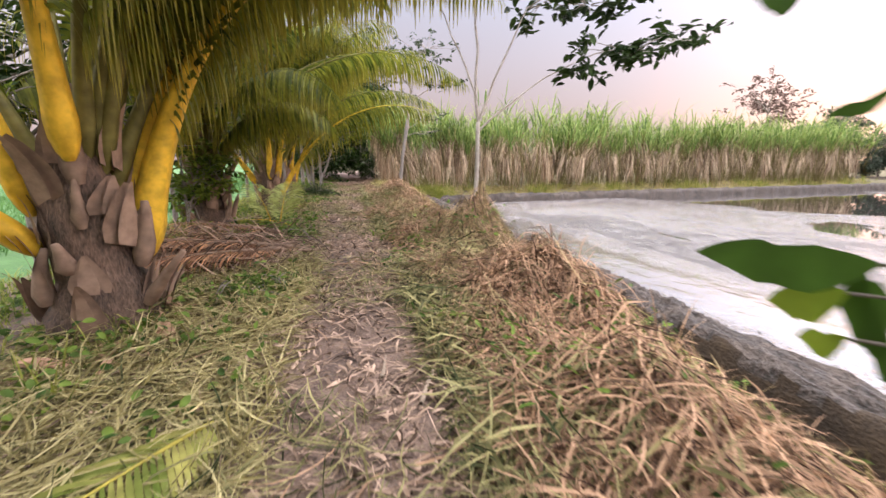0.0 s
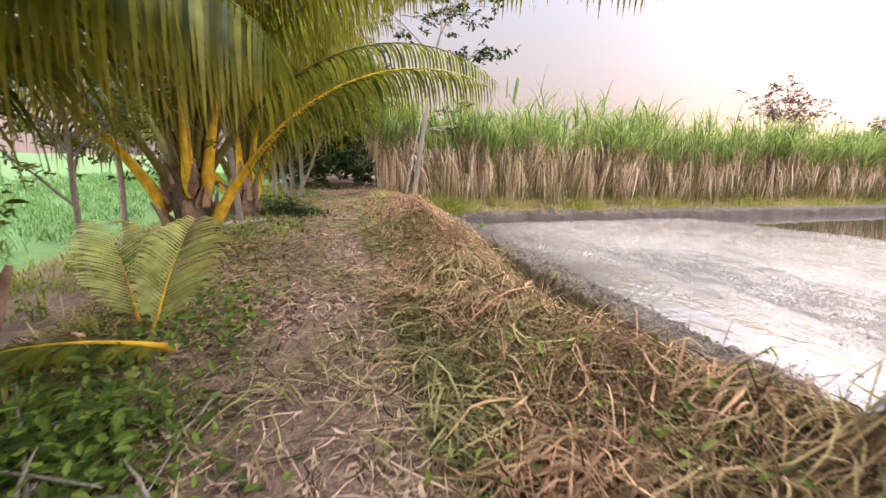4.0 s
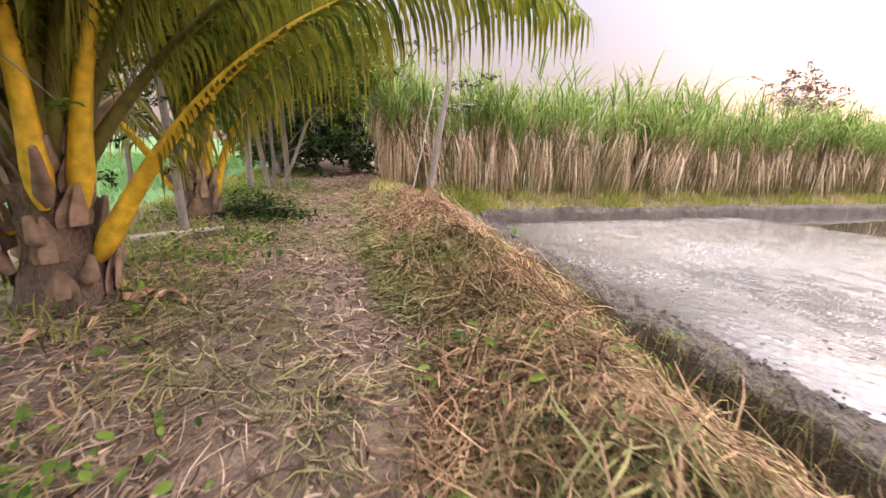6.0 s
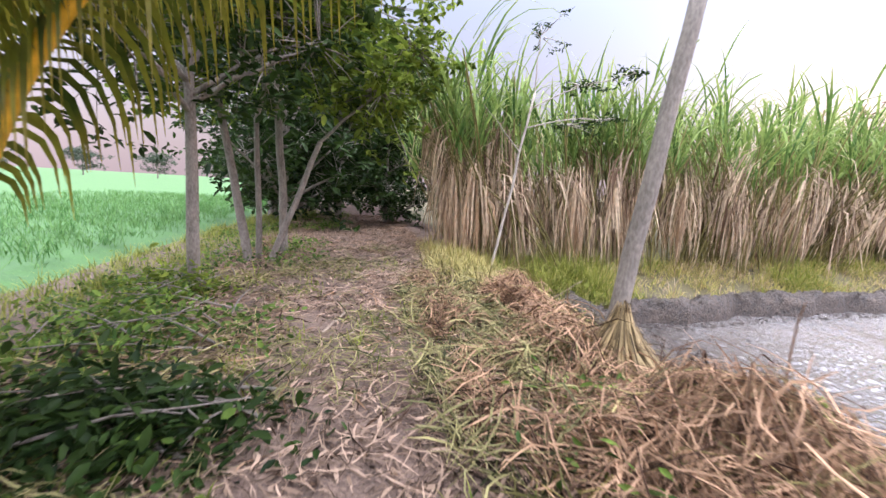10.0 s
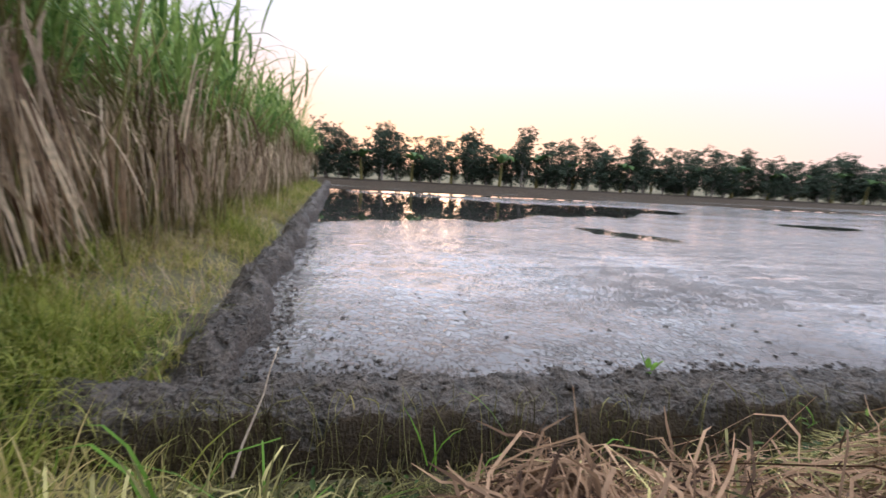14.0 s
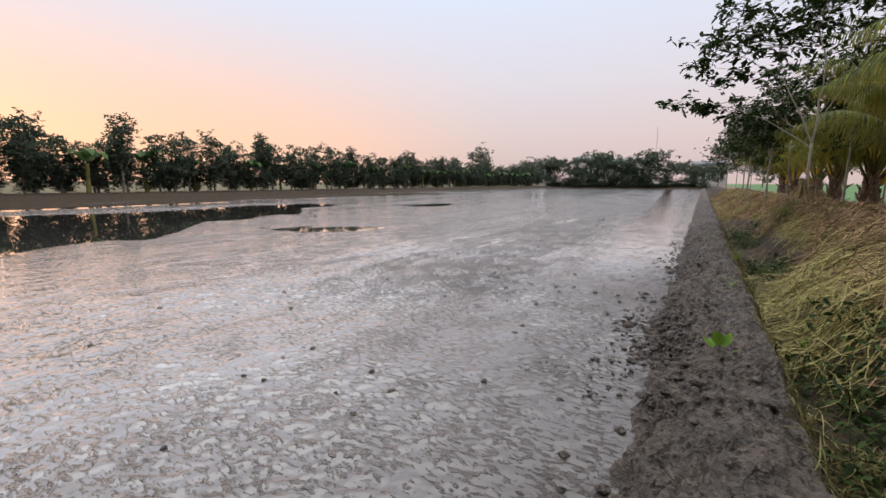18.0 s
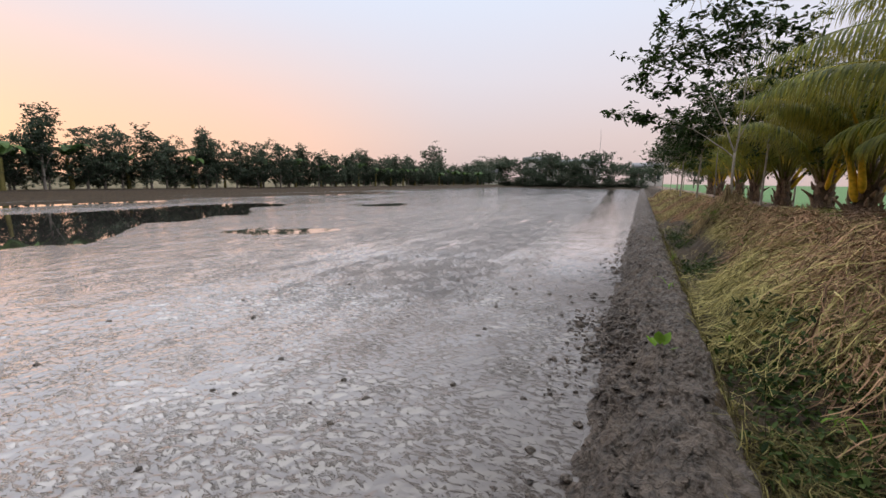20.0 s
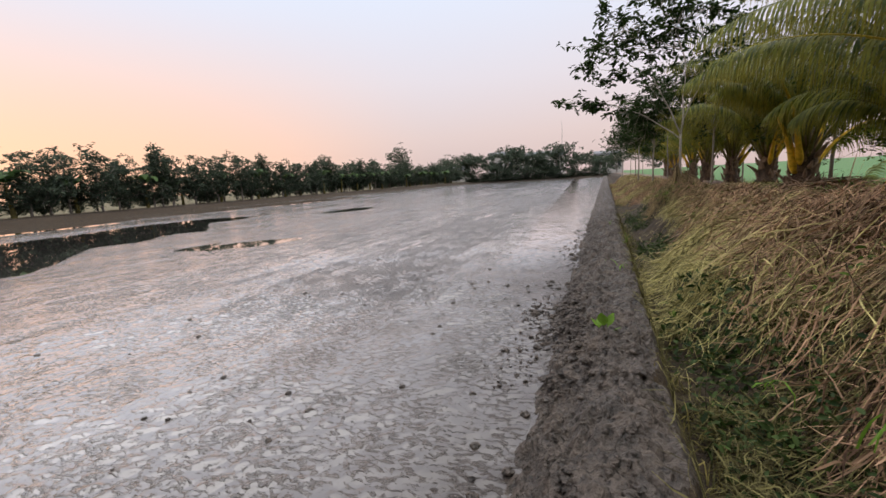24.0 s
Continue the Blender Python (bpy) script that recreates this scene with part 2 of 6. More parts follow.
    nt.links.new(op("ADD", lumps, op("MULTIPLY", fine, rng(wet, 0.0, 1.0, 0.7, 0.15))), b0.inputs["Height"])
    bp = nt.nodes.new("ShaderNodeBump")
    bp.inputs["Distance"].default_value, bp.inputs["Strength"].default_value = 0.10, 1.0
    nt.links.new(op("MAXIMUM", body, op("SUBTRACT", edge, 0.03)), bp.inputs["Height"])
    nt.links.new(b0.outputs[0], bp.inputs["Normal"])
    nt.links.new(bp.outputs[0], p.inputs["Normal"])
    nt.links.new(bp.outputs[0], p.inputs["Coat Normal"])
    return m


def bund_mat():
    """Trowelled dark mud drying into plates, with open cracks and crumbs."""
    m = rough_mat("bund_mud", [(0.006, 0.005, 0.004), (0.036, 0.028, 0.022), (0.16, 0.125, 0.10)], 4.5, 24.0, (0.4, 0.85), 1.0, 0.14)
    nt = m.node_tree
    p = nt.nodes["Principled BSDF"]
    tc = nt.nodes.new("ShaderNodeTexCoord")
    warp = nt.nodes.new("ShaderNodeTexNoise")
    warp.inputs["Scale"].default_value = 4.0
    nt.links.new(tc.outputs["Object"], warp.inputs["Vector"])
    mixv = nt.nodes.new("ShaderNodeVectorMath")
    mixv.operation = "MULTIPLY_ADD"
    mixv.inputs[1].default_value = (0.6, 0.6, 0.6)
    nt.links.new(warp.outputs["Color"], mixv.inputs[0])
    nt.links.new(tc.outputs["Object"], mixv.inputs[2])
    vor = nt.nodes.new("ShaderNodeTexVoronoi")
    vor.feature = "DISTANCE_TO_EDGE"
    vor.inputs["Scale"].default_value = 3.2
    nt.links.new(mixv.outputs[0], vor.inputs["Vector"])
    crack = nt.nodes.new("ShaderNodeMapRange")
    crack.inputs["From Min"].default_value, crack.inputs["From Max"].default_value = 0.0, 0.018
    nt.links.new(vor.outputs["Distance"], crack.inputs["Value"])
    old = p.inputs["Base Color"].links[0].from_socket
    mx = nt.nodes.new("ShaderNodeMix")
    mx.data_type = "RGBA"
    nt.links.new(crack.outputs[0], mx.inputs["Factor"])
    mx.inputs[6].default_value = (0.016, 0.013, 0.010, 1)
    nt.links.new(old, mx.inputs[7])
    nt.links.new(mx.outputs[2], p.inputs["Base Color"])
    bump = p.inputs["Normal"].links[0].from_node
    b2 = nt.nodes.new("ShaderNodeBump")
    b2.inputs["Strength"].default_value, b2.inputs["Distance"].default_value = 0.6, 0.015
    nt.links.new(crack.outputs[0], b2.inputs["Height"])
    nt.links.new(bump.outputs[0], b2.inputs["Normal"])
    nt.links.new(b2.outputs[0], p.inputs["Normal"])
    return m


def water_mat():
    m, nt, p = base_mat("puddle_water")
    p.inputs["Base Color"].default_value = (0.07, 0.065, 0.06, 1)
    p.inputs["Roughness"].default_value = 0.03
    p.inputs["Specular IOR Level"].default_value = 1.0
    p.inputs["Coat Weight"].default_value, p.inputs["Coat Roughness"].default_value, p.inputs["Coat IOR"].default_value = 1.0, 0.02, 1.7
    tc = nt.nodes.new("ShaderNodeTexCoord")
    n = nt.nodes.new("ShaderNodeTexNoise")
    n.inputs["Scale"].default_value = 3.0
    nt.links.new(tc.outputs["Object"], n.inputs["Vector"])
    bp = nt.nodes.new("ShaderNodeBump")
    bp.inputs["Strength"].default_value, bp.inputs["Distance"].default_value = 0.05, 0.01
    nt.links.new(n.outputs[0], bp.inputs["Height"])
    nt.links.new(bp.outputs[0], p.inputs["Normal"])
    return m


def plain(name, col, rough=0.7):
    return rough_mat(name, [tuple(c * 0.82 for c in col), col, tuple(min(1, c * 1.12) for c in col)], 3.0, 30.0, (rough - 0.1, min(1, rough + 0.1)), 0.1, 0.005)


# very dark soil: the shade deep between the straw is put into its colour
DARK_SOIL = rough_mat("dark_soil", [(0.015, 0.010, 0.006), (0.04, 0.027, 0.016), (0.085, 0.058, 0.033)], 4.0, 40.0, (0.85, 1.0), 1.0, 0.06)
SOIL = rough_mat("path_soil", [(0.045, 0.028, 0.02), (0.14, 0.09, 0.068), (0.31, 0.215, 0.165)], 3.0, 45.0, (0.8, 1.0), 0.9, 0.05)
FIELD_SOIL = rough_mat("rice_ground", [(0.045, 0.115, 0.035), (0.078, 0.18, 0.055), (0.11, 0.23, 0.072)], 1.2, 25.0, (0.8, 1.0), 0.5, 0.05)
BANK = rough_mat("bank_soil", [(0.05, 0.045, 0.025), (0.12, 0.10, 0.05), (0.20, 0.17, 0.08)], 2.5, 30.0, (0.8, 1.0), 0.8, 0.05)
BUND = bund_mat()
MUD = mud_mat()
WATER = water_mat()
BARK = rough_mat("grey_bark", [(0.10, 0.085, 0.07), (0.22, 0.19, 0.16), (0.34, 0.30, 0.26)], 8.0, 50.0, (0.75, 0.95), 0.8, 0.02, (1, 1, 0.4))
PALE_BARK = rough_mat("pale_bark", [(0.20, 0.165, 0.13), (0.38, 0.33, 0.27), (0.52, 0.47, 0.40)], 7.0, 45.0, (0.7, 0.95), 0.6, 0.02, (1, 1, 0.5))
PALM_BARK = rough_mat("palm_fibre", [(0.018, 0.012, 0.008), (0.075, 0.045, 0.03), (0.22, 0.145, 0.10)], 9.0, 60.0, (0.8, 1.0), 1.0, 0.04, (1, 1, 0.35))
SHEATH = leafy("dry_sheath", [(0.03, 0.02, 0.014), (0.10, 0.06, 0.04), (0.28, 0.165, 0.105), (0.45, 0.31, 0.22)], 0.85, trans=0.0)
PETIOLE_DARK = leafy("olive_petiole", [(0.10, 0.10, 0.03), (0.20, 0.17, 0.05)], 0.5, tip=(0.10, 0.14, 0.03), trans=0.0)
PETIOLE = leafy("yellow_petiole", [(0.72, 0.42, 0.03), (0.80, 0.52, 0.06)], 0.4, tip=(0.30, 0.34, 0.05), trans=0.0)
FROND = leafy("palm_leaflet", [(0.04, 0.075, 0.012), (0.12, 0.17, 0.022), (0.29, 0.30, 0.04)], 0.42, tip=(0.35, 0.29, 0.04), trans=0.5, spec=0.3)
FROND_PALE = leafy("young_leaflet", [(0.42, 0.48, 0.14), (0.52, 0.58, 0.22)], 0.45, tip=(0.6, 0.56, 0.24), trans=0.35)
FROND_DEAD = leafy("dead_leaflet", [(0.12, 0.045, 0.022), (0.45, 0.19, 0.09), (0.64, 0.34, 0.18)], 0.8, trans=0.1)
STRAW = leafy("dry_straw", [(0.02, 0.012, 0.007), (0.09, 0.056, 0.025), (0.26, 0.175, 0.08), (0.56, 0.42, 0.22)], 0.75, trans=0.12)
STRAW_PINK = leafy("russet_straw", [(0.025, 0.010, 0.006), (0.09, 0.038, 0.02), (0.20, 0.088, 0.046), (0.38, 0.18, 0.095), (0.62, 0.39, 0.24)], 0.75, trans=0.12)
LITTER = leafy("path_litter", [(0.035, 0.02, 0.013), (0.13, 0.072, 0.047), (0.33, 0.205, 0.14), (0.62, 0.44, 0.32)], 0.8, trans=0.05)
CUT_GREEN = leafy("cut_grass", [(0.014, 0.024, 0.007), (0.04, 0.056, 0.012), (0.11, 0.12, 0.024), (0.34, 0.28, 0.09)], 0.6, trans=0.2)
GRASS = leafy("green_grass", [(0.08, 0.14, 0.02), (0.19, 0.27, 0.04), (0.38, 0.40, 0.08)], 0.5, tip=(0.48, 0.45, 0.13), trans=0.35)
RICE = leafy("rice_blades", [(0.06, 0.17, 0.042), (0.105, 0.24, 0.065), (0.165, 0.30, 0.095)], 0.5, trans=0.35)
WEED = leafy("weed_leaves", [(0.04, 0.09, 0.02), (0.10, 0.19, 0.035), (0.22, 0.33, 0.06)], 0.5, trans=0.3)
DARK_LEAF = leafy("dark_leaves", [(0.014, 0.032, 0.010), (0.026, 0.056, 0.015), (0.05, 0.09, 0.02)], 0.45, trans=0.25)
MID_LEAF = leafy("tree_leaves", [(0.045, 0.085, 0.015), (0.12, 0.20, 0.028), (0.27, 0.35, 0.05)], 0.45, trans=0.45)
# greyer and paler than near leaves: the haze of distance is in the colour
FAR_LEAF_HAZED = leafy("far_leaves_hazed", [(0.065, 0.09, 0.07), (0.095, 0.13, 0.09), (0.12, 0.155, 0.10)], 0.7, trans=0.45)
BANANA = leafy("banana_leaves", [(0.06, 0.12, 0.04), (0.11, 0.19, 0.06)], 0.5, trans=0.3)
BANK_GRASS = leafy("bank_grass", [(0.26, 0.30, 0.045), (0.48, 0.51, 0.085), (0.72, 0.66, 0.17), (0.74, 0.58, 0.27)], 0.55, trans=0.55)
CANE_GREEN = leafy("cane_blades", [(0.07, 0.15, 0.035), (0.17, 0.30, 0.065), (0.33, 0.44, 0.12)], 0.5, tip=(0.42, 0.45, 0.16), trans=0.4)
CANE_DRY = leafy("cane_trash", [(0.10, 0.052, 0.03), (0.46, 0.27, 0.15), (0.78, 0.53, 0.33), (0.88, 0.69, 0.48)], 0.75, trans=0.3)
CANE_STALK = leafy("cane_stalk", [(0.16, 0.10, 0.05), (0.28, 0.20, 0.09), (0.20, 0.20, 0.06)], 0.6, trans=0.0)
# pinkish-brown twigs, with pale haze put into the colour as well
HAZE_LEAF = leafy("bare_twig_leaves", [(0.14, 0.10, 0.085), (0.22, 0.155, 0.13), (0.28, 0.20, 0.17)], 0.8, trans=0.2)
WHITE_WALL = plain("white_wall", (0.62, 0.60, 0.58))
ROOF = plain("grey_roof", (0.25, 0.26, 0.28))
GLASS_DARK = plain("dark_window", (0.05, 0.055, 0.06), 0.3)
STICK = rough_mat("dry_wood", [(0.16, 0.11, 0.07), (0.32, 0.24, 0.17), (0.46, 0.37, 0.28)], 10.0, 60.0, (0.7, 0.95), 0.4, 0.01)


# ---- mesh helpers ----
rng = np.random.default_rng(7)


def mesh_from(name, verts, quads=None, tris=None, uv=None, mat=None, smooth=False):
    """A mesh from arrays; uv is per vertex."""
    me = bpy.data.meshes.new(name)
    v = np.asarray(verts, np.float32).reshape(-1, 3)
    loops, starts, totals, at = [], [], [], 0
    for f, n in ((quads, 4), (tris, 3)):
        if f is not None and len(f):
            f = np.asarray(f, np.int32).reshape(-1, n)
            loops.append(f.ravel())
            starts.append(at + np.arange(len(f)) * n)
            totals.append(np.full(len(f), n))
            at += f.size
    loops, starts, totals = np.concatenate(loops), np.concatenate(starts), np.concatenate(totals)
    me.vertices.add(len(v))
    me.vertices.foreach_set("co", v.ravel())
    me.loops.add(len(loops))
    me.loops.foreach_set("vertex_index", loops.astype(np.int32))
    me.polygons.add(len(starts))
    me.polygons.foreach_set("loop_start", starts.astype(np.int32))
    me.polygons.foreach_set("loop_total", totals.astype(np.int32))
    if smooth:
        me.polygons.foreach_set("use_smooth", np.ones(len(starts), bool))
    if uv is not None:
        layer = me.uv_layers.new(name="UVMap")
        layer.data.foreach_set("uv", np.asarray(uv, np.float32)[loops].ravel())
    if mat:
        me.materials.append(mat)
    me.update(calc_edges=True)
    return me


def ribbons(pts, wid, side):
    """pts (n,k,3), wid (n,k) half widths, side (n,3) or (n,k,3): verts, quads and uv of n separate blades."""
    n, k, _ = pts.shape
    if side.ndim == 2:
        side = np.repeat(side[:, None, :], k, 1)
    s = side / (np.linalg.norm(side, axis=2, keepdims=True) + 1e-9) * wid[..., None]
    v = np.stack([pts - s, pts + s], 2).reshape(-1, 3)
    i = (np.arange(n)[:, None] * k + np.arange(k - 1)[None]).ravel() * 2
    q = np.stack([i, i + 1, i + 3, i + 2], 1)
    t = np.repeat(np.linspace(0, 1, k)[None], n, 0)
    uv = np.stack([np.stack([np.zeros_like(t), t], 2), np.stack([np.ones_like(t), t], 2)], 2).reshape(-1, 2)
    return v, q, uv


def join(parts):
    vs, qs, us, at = [], [], [], 0
    for v, q, u in parts:
        vs.append(v), qs.append(q + at), us.append(u)
        at += len(v)
    return np.concatenate(vs), np.concatenate(qs), np.concatenate(us)


def ribbon_mesh(name, parts, mat):
    v, q, u = join(parts) if isinstance(parts, list) else parts
    return mesh_from(name, v, quads=q, uv=u, mat=mat)


def leaves(centres, size, aspect=0.45, flat=0.6, fold=0.15, hang=0.0):
    """One folded leaf (two quads, six corners) at each centre."""
    n = len(centres)
    d = rng.normal(size=(n, 3))
    d[:, 2] = d[:, 2] * (1 - flat) - hang
    d /= np.linalg.norm(d, axis=1, keepdims=True)
    up = np.tile([0, 0, 1.0], (n, 1)) + rng.normal(size=(n, 3)) * 0.5
    s = np.cross(d, up)
    s /= np.linalg.norm(s, axis=1, keepdims=True) + 1e-9
    nn = np.cross(s, d)
    L = size * rng.uniform(0.6, 1.3, n)[:, None]
    c = centres
    a, b = c, c + d * L
    m1, m2 = c + d * L * 0.3, c + d * L * 0.7
    w = L * aspect
    v = np.stack([a, m1 + s * w * 0.45 + nn * L * fold, m2 + s * w * 0.42 + nn * L * fold, b, m2 - s * w * 0.42 + nn * L * fold, m1 - s * w * 0.45 + nn * L * fold], 1).reshape(-1, 3)
    i = np.arange(n)[:, None] * 6
    q = np.concatenate([i + np.array([[0, 1, 2, 3]]), i + np.array([[0, 3, 4, 5]])])
    t = np.tile(np.array([[0.5, 0], [1, .3], [1, .7], [.5, 1], [0, .7], [0, .3]]), (n, 1))
    return v, q, t


def tube(path, radii, sides=7, cap=True, rough=0.0):
    """A tapered tube along a list of points: verts, quads, uv."""
    P = np.asarray(path, float)
    R = np.asarray(radii, float)
    k = len(P)
    T = np.gradient(P, axis=0)
    T /= np.linalg.norm(T, axis=1, keepdims=True) + 1e-9
    ref = np.array([1.0, 0.0, 0.0]) if abs(T[:, 0]).mean() < 0.8 else np.array([0, 1.0, 0])
    A = np.cross(T, ref)
    A /= np.linalg.norm(A, axis=1, keepdims=True) + 1e-9
    B = np.cross(T, A)
    ang = np.linspace(0, 2 * np.pi, sides, endpoint=False)
    rr = R[:, None] * (1 + rough * rng.uniform(-1, 1, (k, sides)))
    v = (P[:, None] + rr[..., None] * (np.cos(ang)[None, :, None] * A[:, None] + np.sin(ang)[None, :, None] * B[:, None])).reshape(-1, 3)
    i, j = np.meshgrid(np.arange(k - 1), np.arange(sides), indexing="ij")
    jn = (j + 1) % sides
    q = np.stack([i * sides + j, i * sides + jn, (i + 1) * sides + jn, (i + 1) * sides + j], -1).reshape(-1, 4)
    uv = np.stack([np.tile(ang / 6.283, k), np.repeat(np.linspace(0, 1, k), sides)], 1)
    if cap:
        n = len(v)
        v = np.concatenate([v, P[-1:]])
        uv = np.concatenate([uv, [[0.5, 1]]])
        b = (k - 1) * sides
        q = np.concatenate([q, [[b + a, b + (a + 1) % sides, b + (a + 2) % sides, n] for a in range(0, sides - 1, 2)]])
    return v, q, uv


def tube_mesh(name, tubes, mat):
    v, q, u = join(tubes)
    return mesh_from(name, v, quads=q, uv=u, mat=mat, smooth=True)


def part(name, me, parent, label="", kind=""):
    ob = new(name, me)
    ob.parent = parent
    if kind:
        ob["kind"] = kind
    if label:
        ob["label"] = label
    return ob


def thing(name, at, label, category, group="", kind="", rz=0.0, scale=1.0):
    ob = new(name)
    ob.empty_display_size = 0.2
    ob.matrix_basis = pose(*at, 0, 0, rz) @ Matrix.Diagonal((scale, scale, scale, 1))
    return tagged(ob, label, category, group, kind)


def fractal(x, y, z=0.0, scale=1.0, octaves=4):
    """Fractal noise on arrays of places, about -1 to 1."""
    x, y = np.broadcast_arrays(np.asarray(x, float), np.asarray(y, float))
    f = noise.fractal
    out = [f((a * scale, b * scale, z), 0.8, 2.1, octaves) for a, b in zip(x.ravel(), y.ravel())]
    return np.array(out).reshape(x.shape)


def smooth_noise(x, y, scale, seed=0.0):
    """Cheap smooth noise on arrays, about -1 to 1."""
    a = np.sin(x * scale * 1.0 + 1.7 * np.sin(y * scale * 0.83 + seed) + seed * 2.1)
    b = np.sin(y * scale * 1.13 + 1.5 * np.sin(x * scale * 0.71 - seed * 1.3) + seed)
    c = np.sin((x + y) * scale * 2.3 + seed * 3.3) * np.sin((x - y) * scale * 1.9 - seed)
    return (a + b + c) / 3.0

# ---- the lie of the land ----
MUD_Z = -0.88
# straw heaps on the windrow: x, y, half width, half length, height
HEAPS = [(1.5, 1.5, 0.55, 0.8, 0.26), (1.82, 3.55, 0.5, 0.6, 0.46), (2.05, 6.5, 0.7, 0.9, 0.66), (1.8, 8.6, 0.6, 0.9, 0.26), (1.45, 10.3, 0.7, 0.95, 0.36),
         (1.75, 12.0, 0.65, 1.0, 0.28), (1.65, 13.8, 0.7, 0.9, 0.36), (1.85, 15.9, 0.65, 1.0, 0.34), (1.95, 17.0, 0.6, 0.8, 0.42), (1.98, 20.05, 0.25, 0.22, 0.17),
         (1.9, -1.5, 0.8, 1.1, 0.36), (1.9, -4.5, 0.7, 1.2, 0.32), (2.0, -8.0, 0.8, 1.4, 0.42), (2.0, -12.0, 0.8, 1.5, 0.38), (2.0, -17.0, 0.8, 1.8, 0.38), (2.0, -24.0, 0.8, 3.0, 0.35)]


# where the outer slope of the windrow begins
CREST_Y = [-60, -2, 0, 2.2, 3.0, 3.6, 4.2, 5.0, 5.6, 6.3, 6.9, 7.6, 9, 11, 12.5, 14, 15, 16.8, 17.8, 19]
CREST_X = [2.2, 1.5, 1.45, 1.85, 2.2, 2.38, 2.2, 2.0, 2.05, 2.95, 2.8, 2.2, 1.8, 1.75, 2.0, 2.1, 2.0, 2.4, 2.0, 1.9]


def bank_y(x):
    """Where the mud meets the bund under the sugarcane."""
    return 22.15 + 0.115 * (x - 5.5) + 0.08 * np.sin(x * 0.9)


def heaps(x, y):
    z = np.zeros_like(x)
    for hx, hy, rx, ry, h in HEAPS:
        z = np.maximum(z, h * np.exp(-(((x - hx) / rx) ** 2 + ((y - hy) / ry) ** 2)))
    return z


def ground_z(x, y):
    x, y = np.asarray(x, float), np.asarray(y, float)
    wob = 0.08 * np.sin(y * 0.7) + 0.05 * np.sin(y * 1.9 + 1)
    wide = 0.42 * np.clip((y - 12.5) / 2.0, 0, 1) * np.clip((18.1 - y) / 1.0, 0, 1) * np.clip((x - 1.5) / 1.0, 0, 1) * (x < 4)
    p = np.interp(x - wide + wob * (np.abs(x) < 3.4), [-3000, -6.6, -6.0, -5.5, -5.1, -4.3, -2.9, -1.6, 0.7, 1.3, 2.1, 2.45, 2.75, 3.0, 3.3, 5.2, 51.0, 52.5, 54.0, 3000],
                  [-0.5, -0.5, -0.66, -0.66, -0.38, -0.25, -0.06, 0, 0, 0.07, 0.05, -0.14, -0.50, -0.82, -0.98, -1.05, -1.05, -0.35, -0.25, -0.2])
    d = y - bank_y(x)
    cane = np.interp(d, [-0.1, 0.0, 0.9, 1.5, 2.3, 6.0], [-1.05, -1.0, -0.84, -0.55, -0.34, -0.30])
    cane = np.where(x < 3.0, np.maximum(cane, np.interp(d, [0, 1.5, 4], [-1.0, -0.25, -0.05])), cane)
    p = np.where((x > 0.9) & (x < 51), np.maximum(p, cane), p)
    far = np.interp(-y, [128, 131, 134], [-1.05, -0.4, -0.25])
    p = np.where((x > 3.0) & (x < 54), np.maximum(p, far), p)
    near = (np.abs(x) < 6.5) & (y < 45)
    rough = 0.025 * smooth_noise(x, y, 2.3, 1.0) + 0.012 * smooth_noise(x, y, 9.0, 2.0)
    p = p + np.where(near, rough, 0.0) + 0.85 * heaps(x, y)
    p = p + np.where((x > 0.8) & (x < 3.4) & (y < 22), 0.06 * smooth_noise(x, y, 4.2, 5.0) + (0.10 * smooth_noise(x, y, 1.5, 8.0) + 0.13 * smooth_noise(x, y, 3.6, 9.0)) * np.clip((x - 0.8) / 0.8, 0, 1) * np.clip((3.5 - x) / 0.5, 0, 1), 0.0)
    # the windrow falls off towards the ditch
    cap = 0.11 - 0.60 * (x - np.interp(y, CREST_Y, CREST_X)) + 0.04 * smooth_noise(x, y, 3.0, 12.0) + 0.10 * smooth_noise(x, y, 2.4, 13.0) * (y > 12)
    return np.where((x > 0.9) & (x < 3.5) & (y < 19.5), np.minimum(p, np.maximum(cap, -0.95)), p)


def axis(spans):
    out = []
    for a, b, step in spans:
        out.append(np.arange(a, b - 1e-6, step))
    return np.concatenate(out + [[spans[-1][1]]])


def grid_mesh(name, xs, ys, zf, mats, pick=None):
    X, Y = np.meshgrid(xs, ys, indexing="ij")
    Z = zf(X, Y)
    v = np.stack([X, Y, Z], -1).reshape(-1, 3)
    n = len(ys)
    i, j = np.meshgrid(np.arange(len(xs) - 1), np.arange(n - 1), indexing="ij")
    q = np.stack([i * n + j, (i + 1) * n + j, (i + 1) * n + j + 1, i * n + j + 1], -1).reshape(-1, 4)
    me = mesh_from(name, v, quads=q, smooth=True)
    for m in mats:
        me.materials.append(m)
    if pick is not None:
        c = v[q].mean(1)
        me.polygons.foreach_set("material_index", pick(c[:, 0], c[:, 1]).astype(np.int32))
    return me


gx = axis([(-1500, -200, 130), (-200, -30, 17), (-30, -7, 1.0), (-7, 5.2, 0.09), (5.2, 50, 1.6), (50, 56, 0.5), (56, 200, 9), (200, 1500, 130)])
gy = axis([(-1500, -200, 130), (-200, -30, 4.25), (-30, -3, 0.5), (-3, 28, 0.09), (28, 45, 0.5), (45, 200, 15), (200, 1500, 130)])


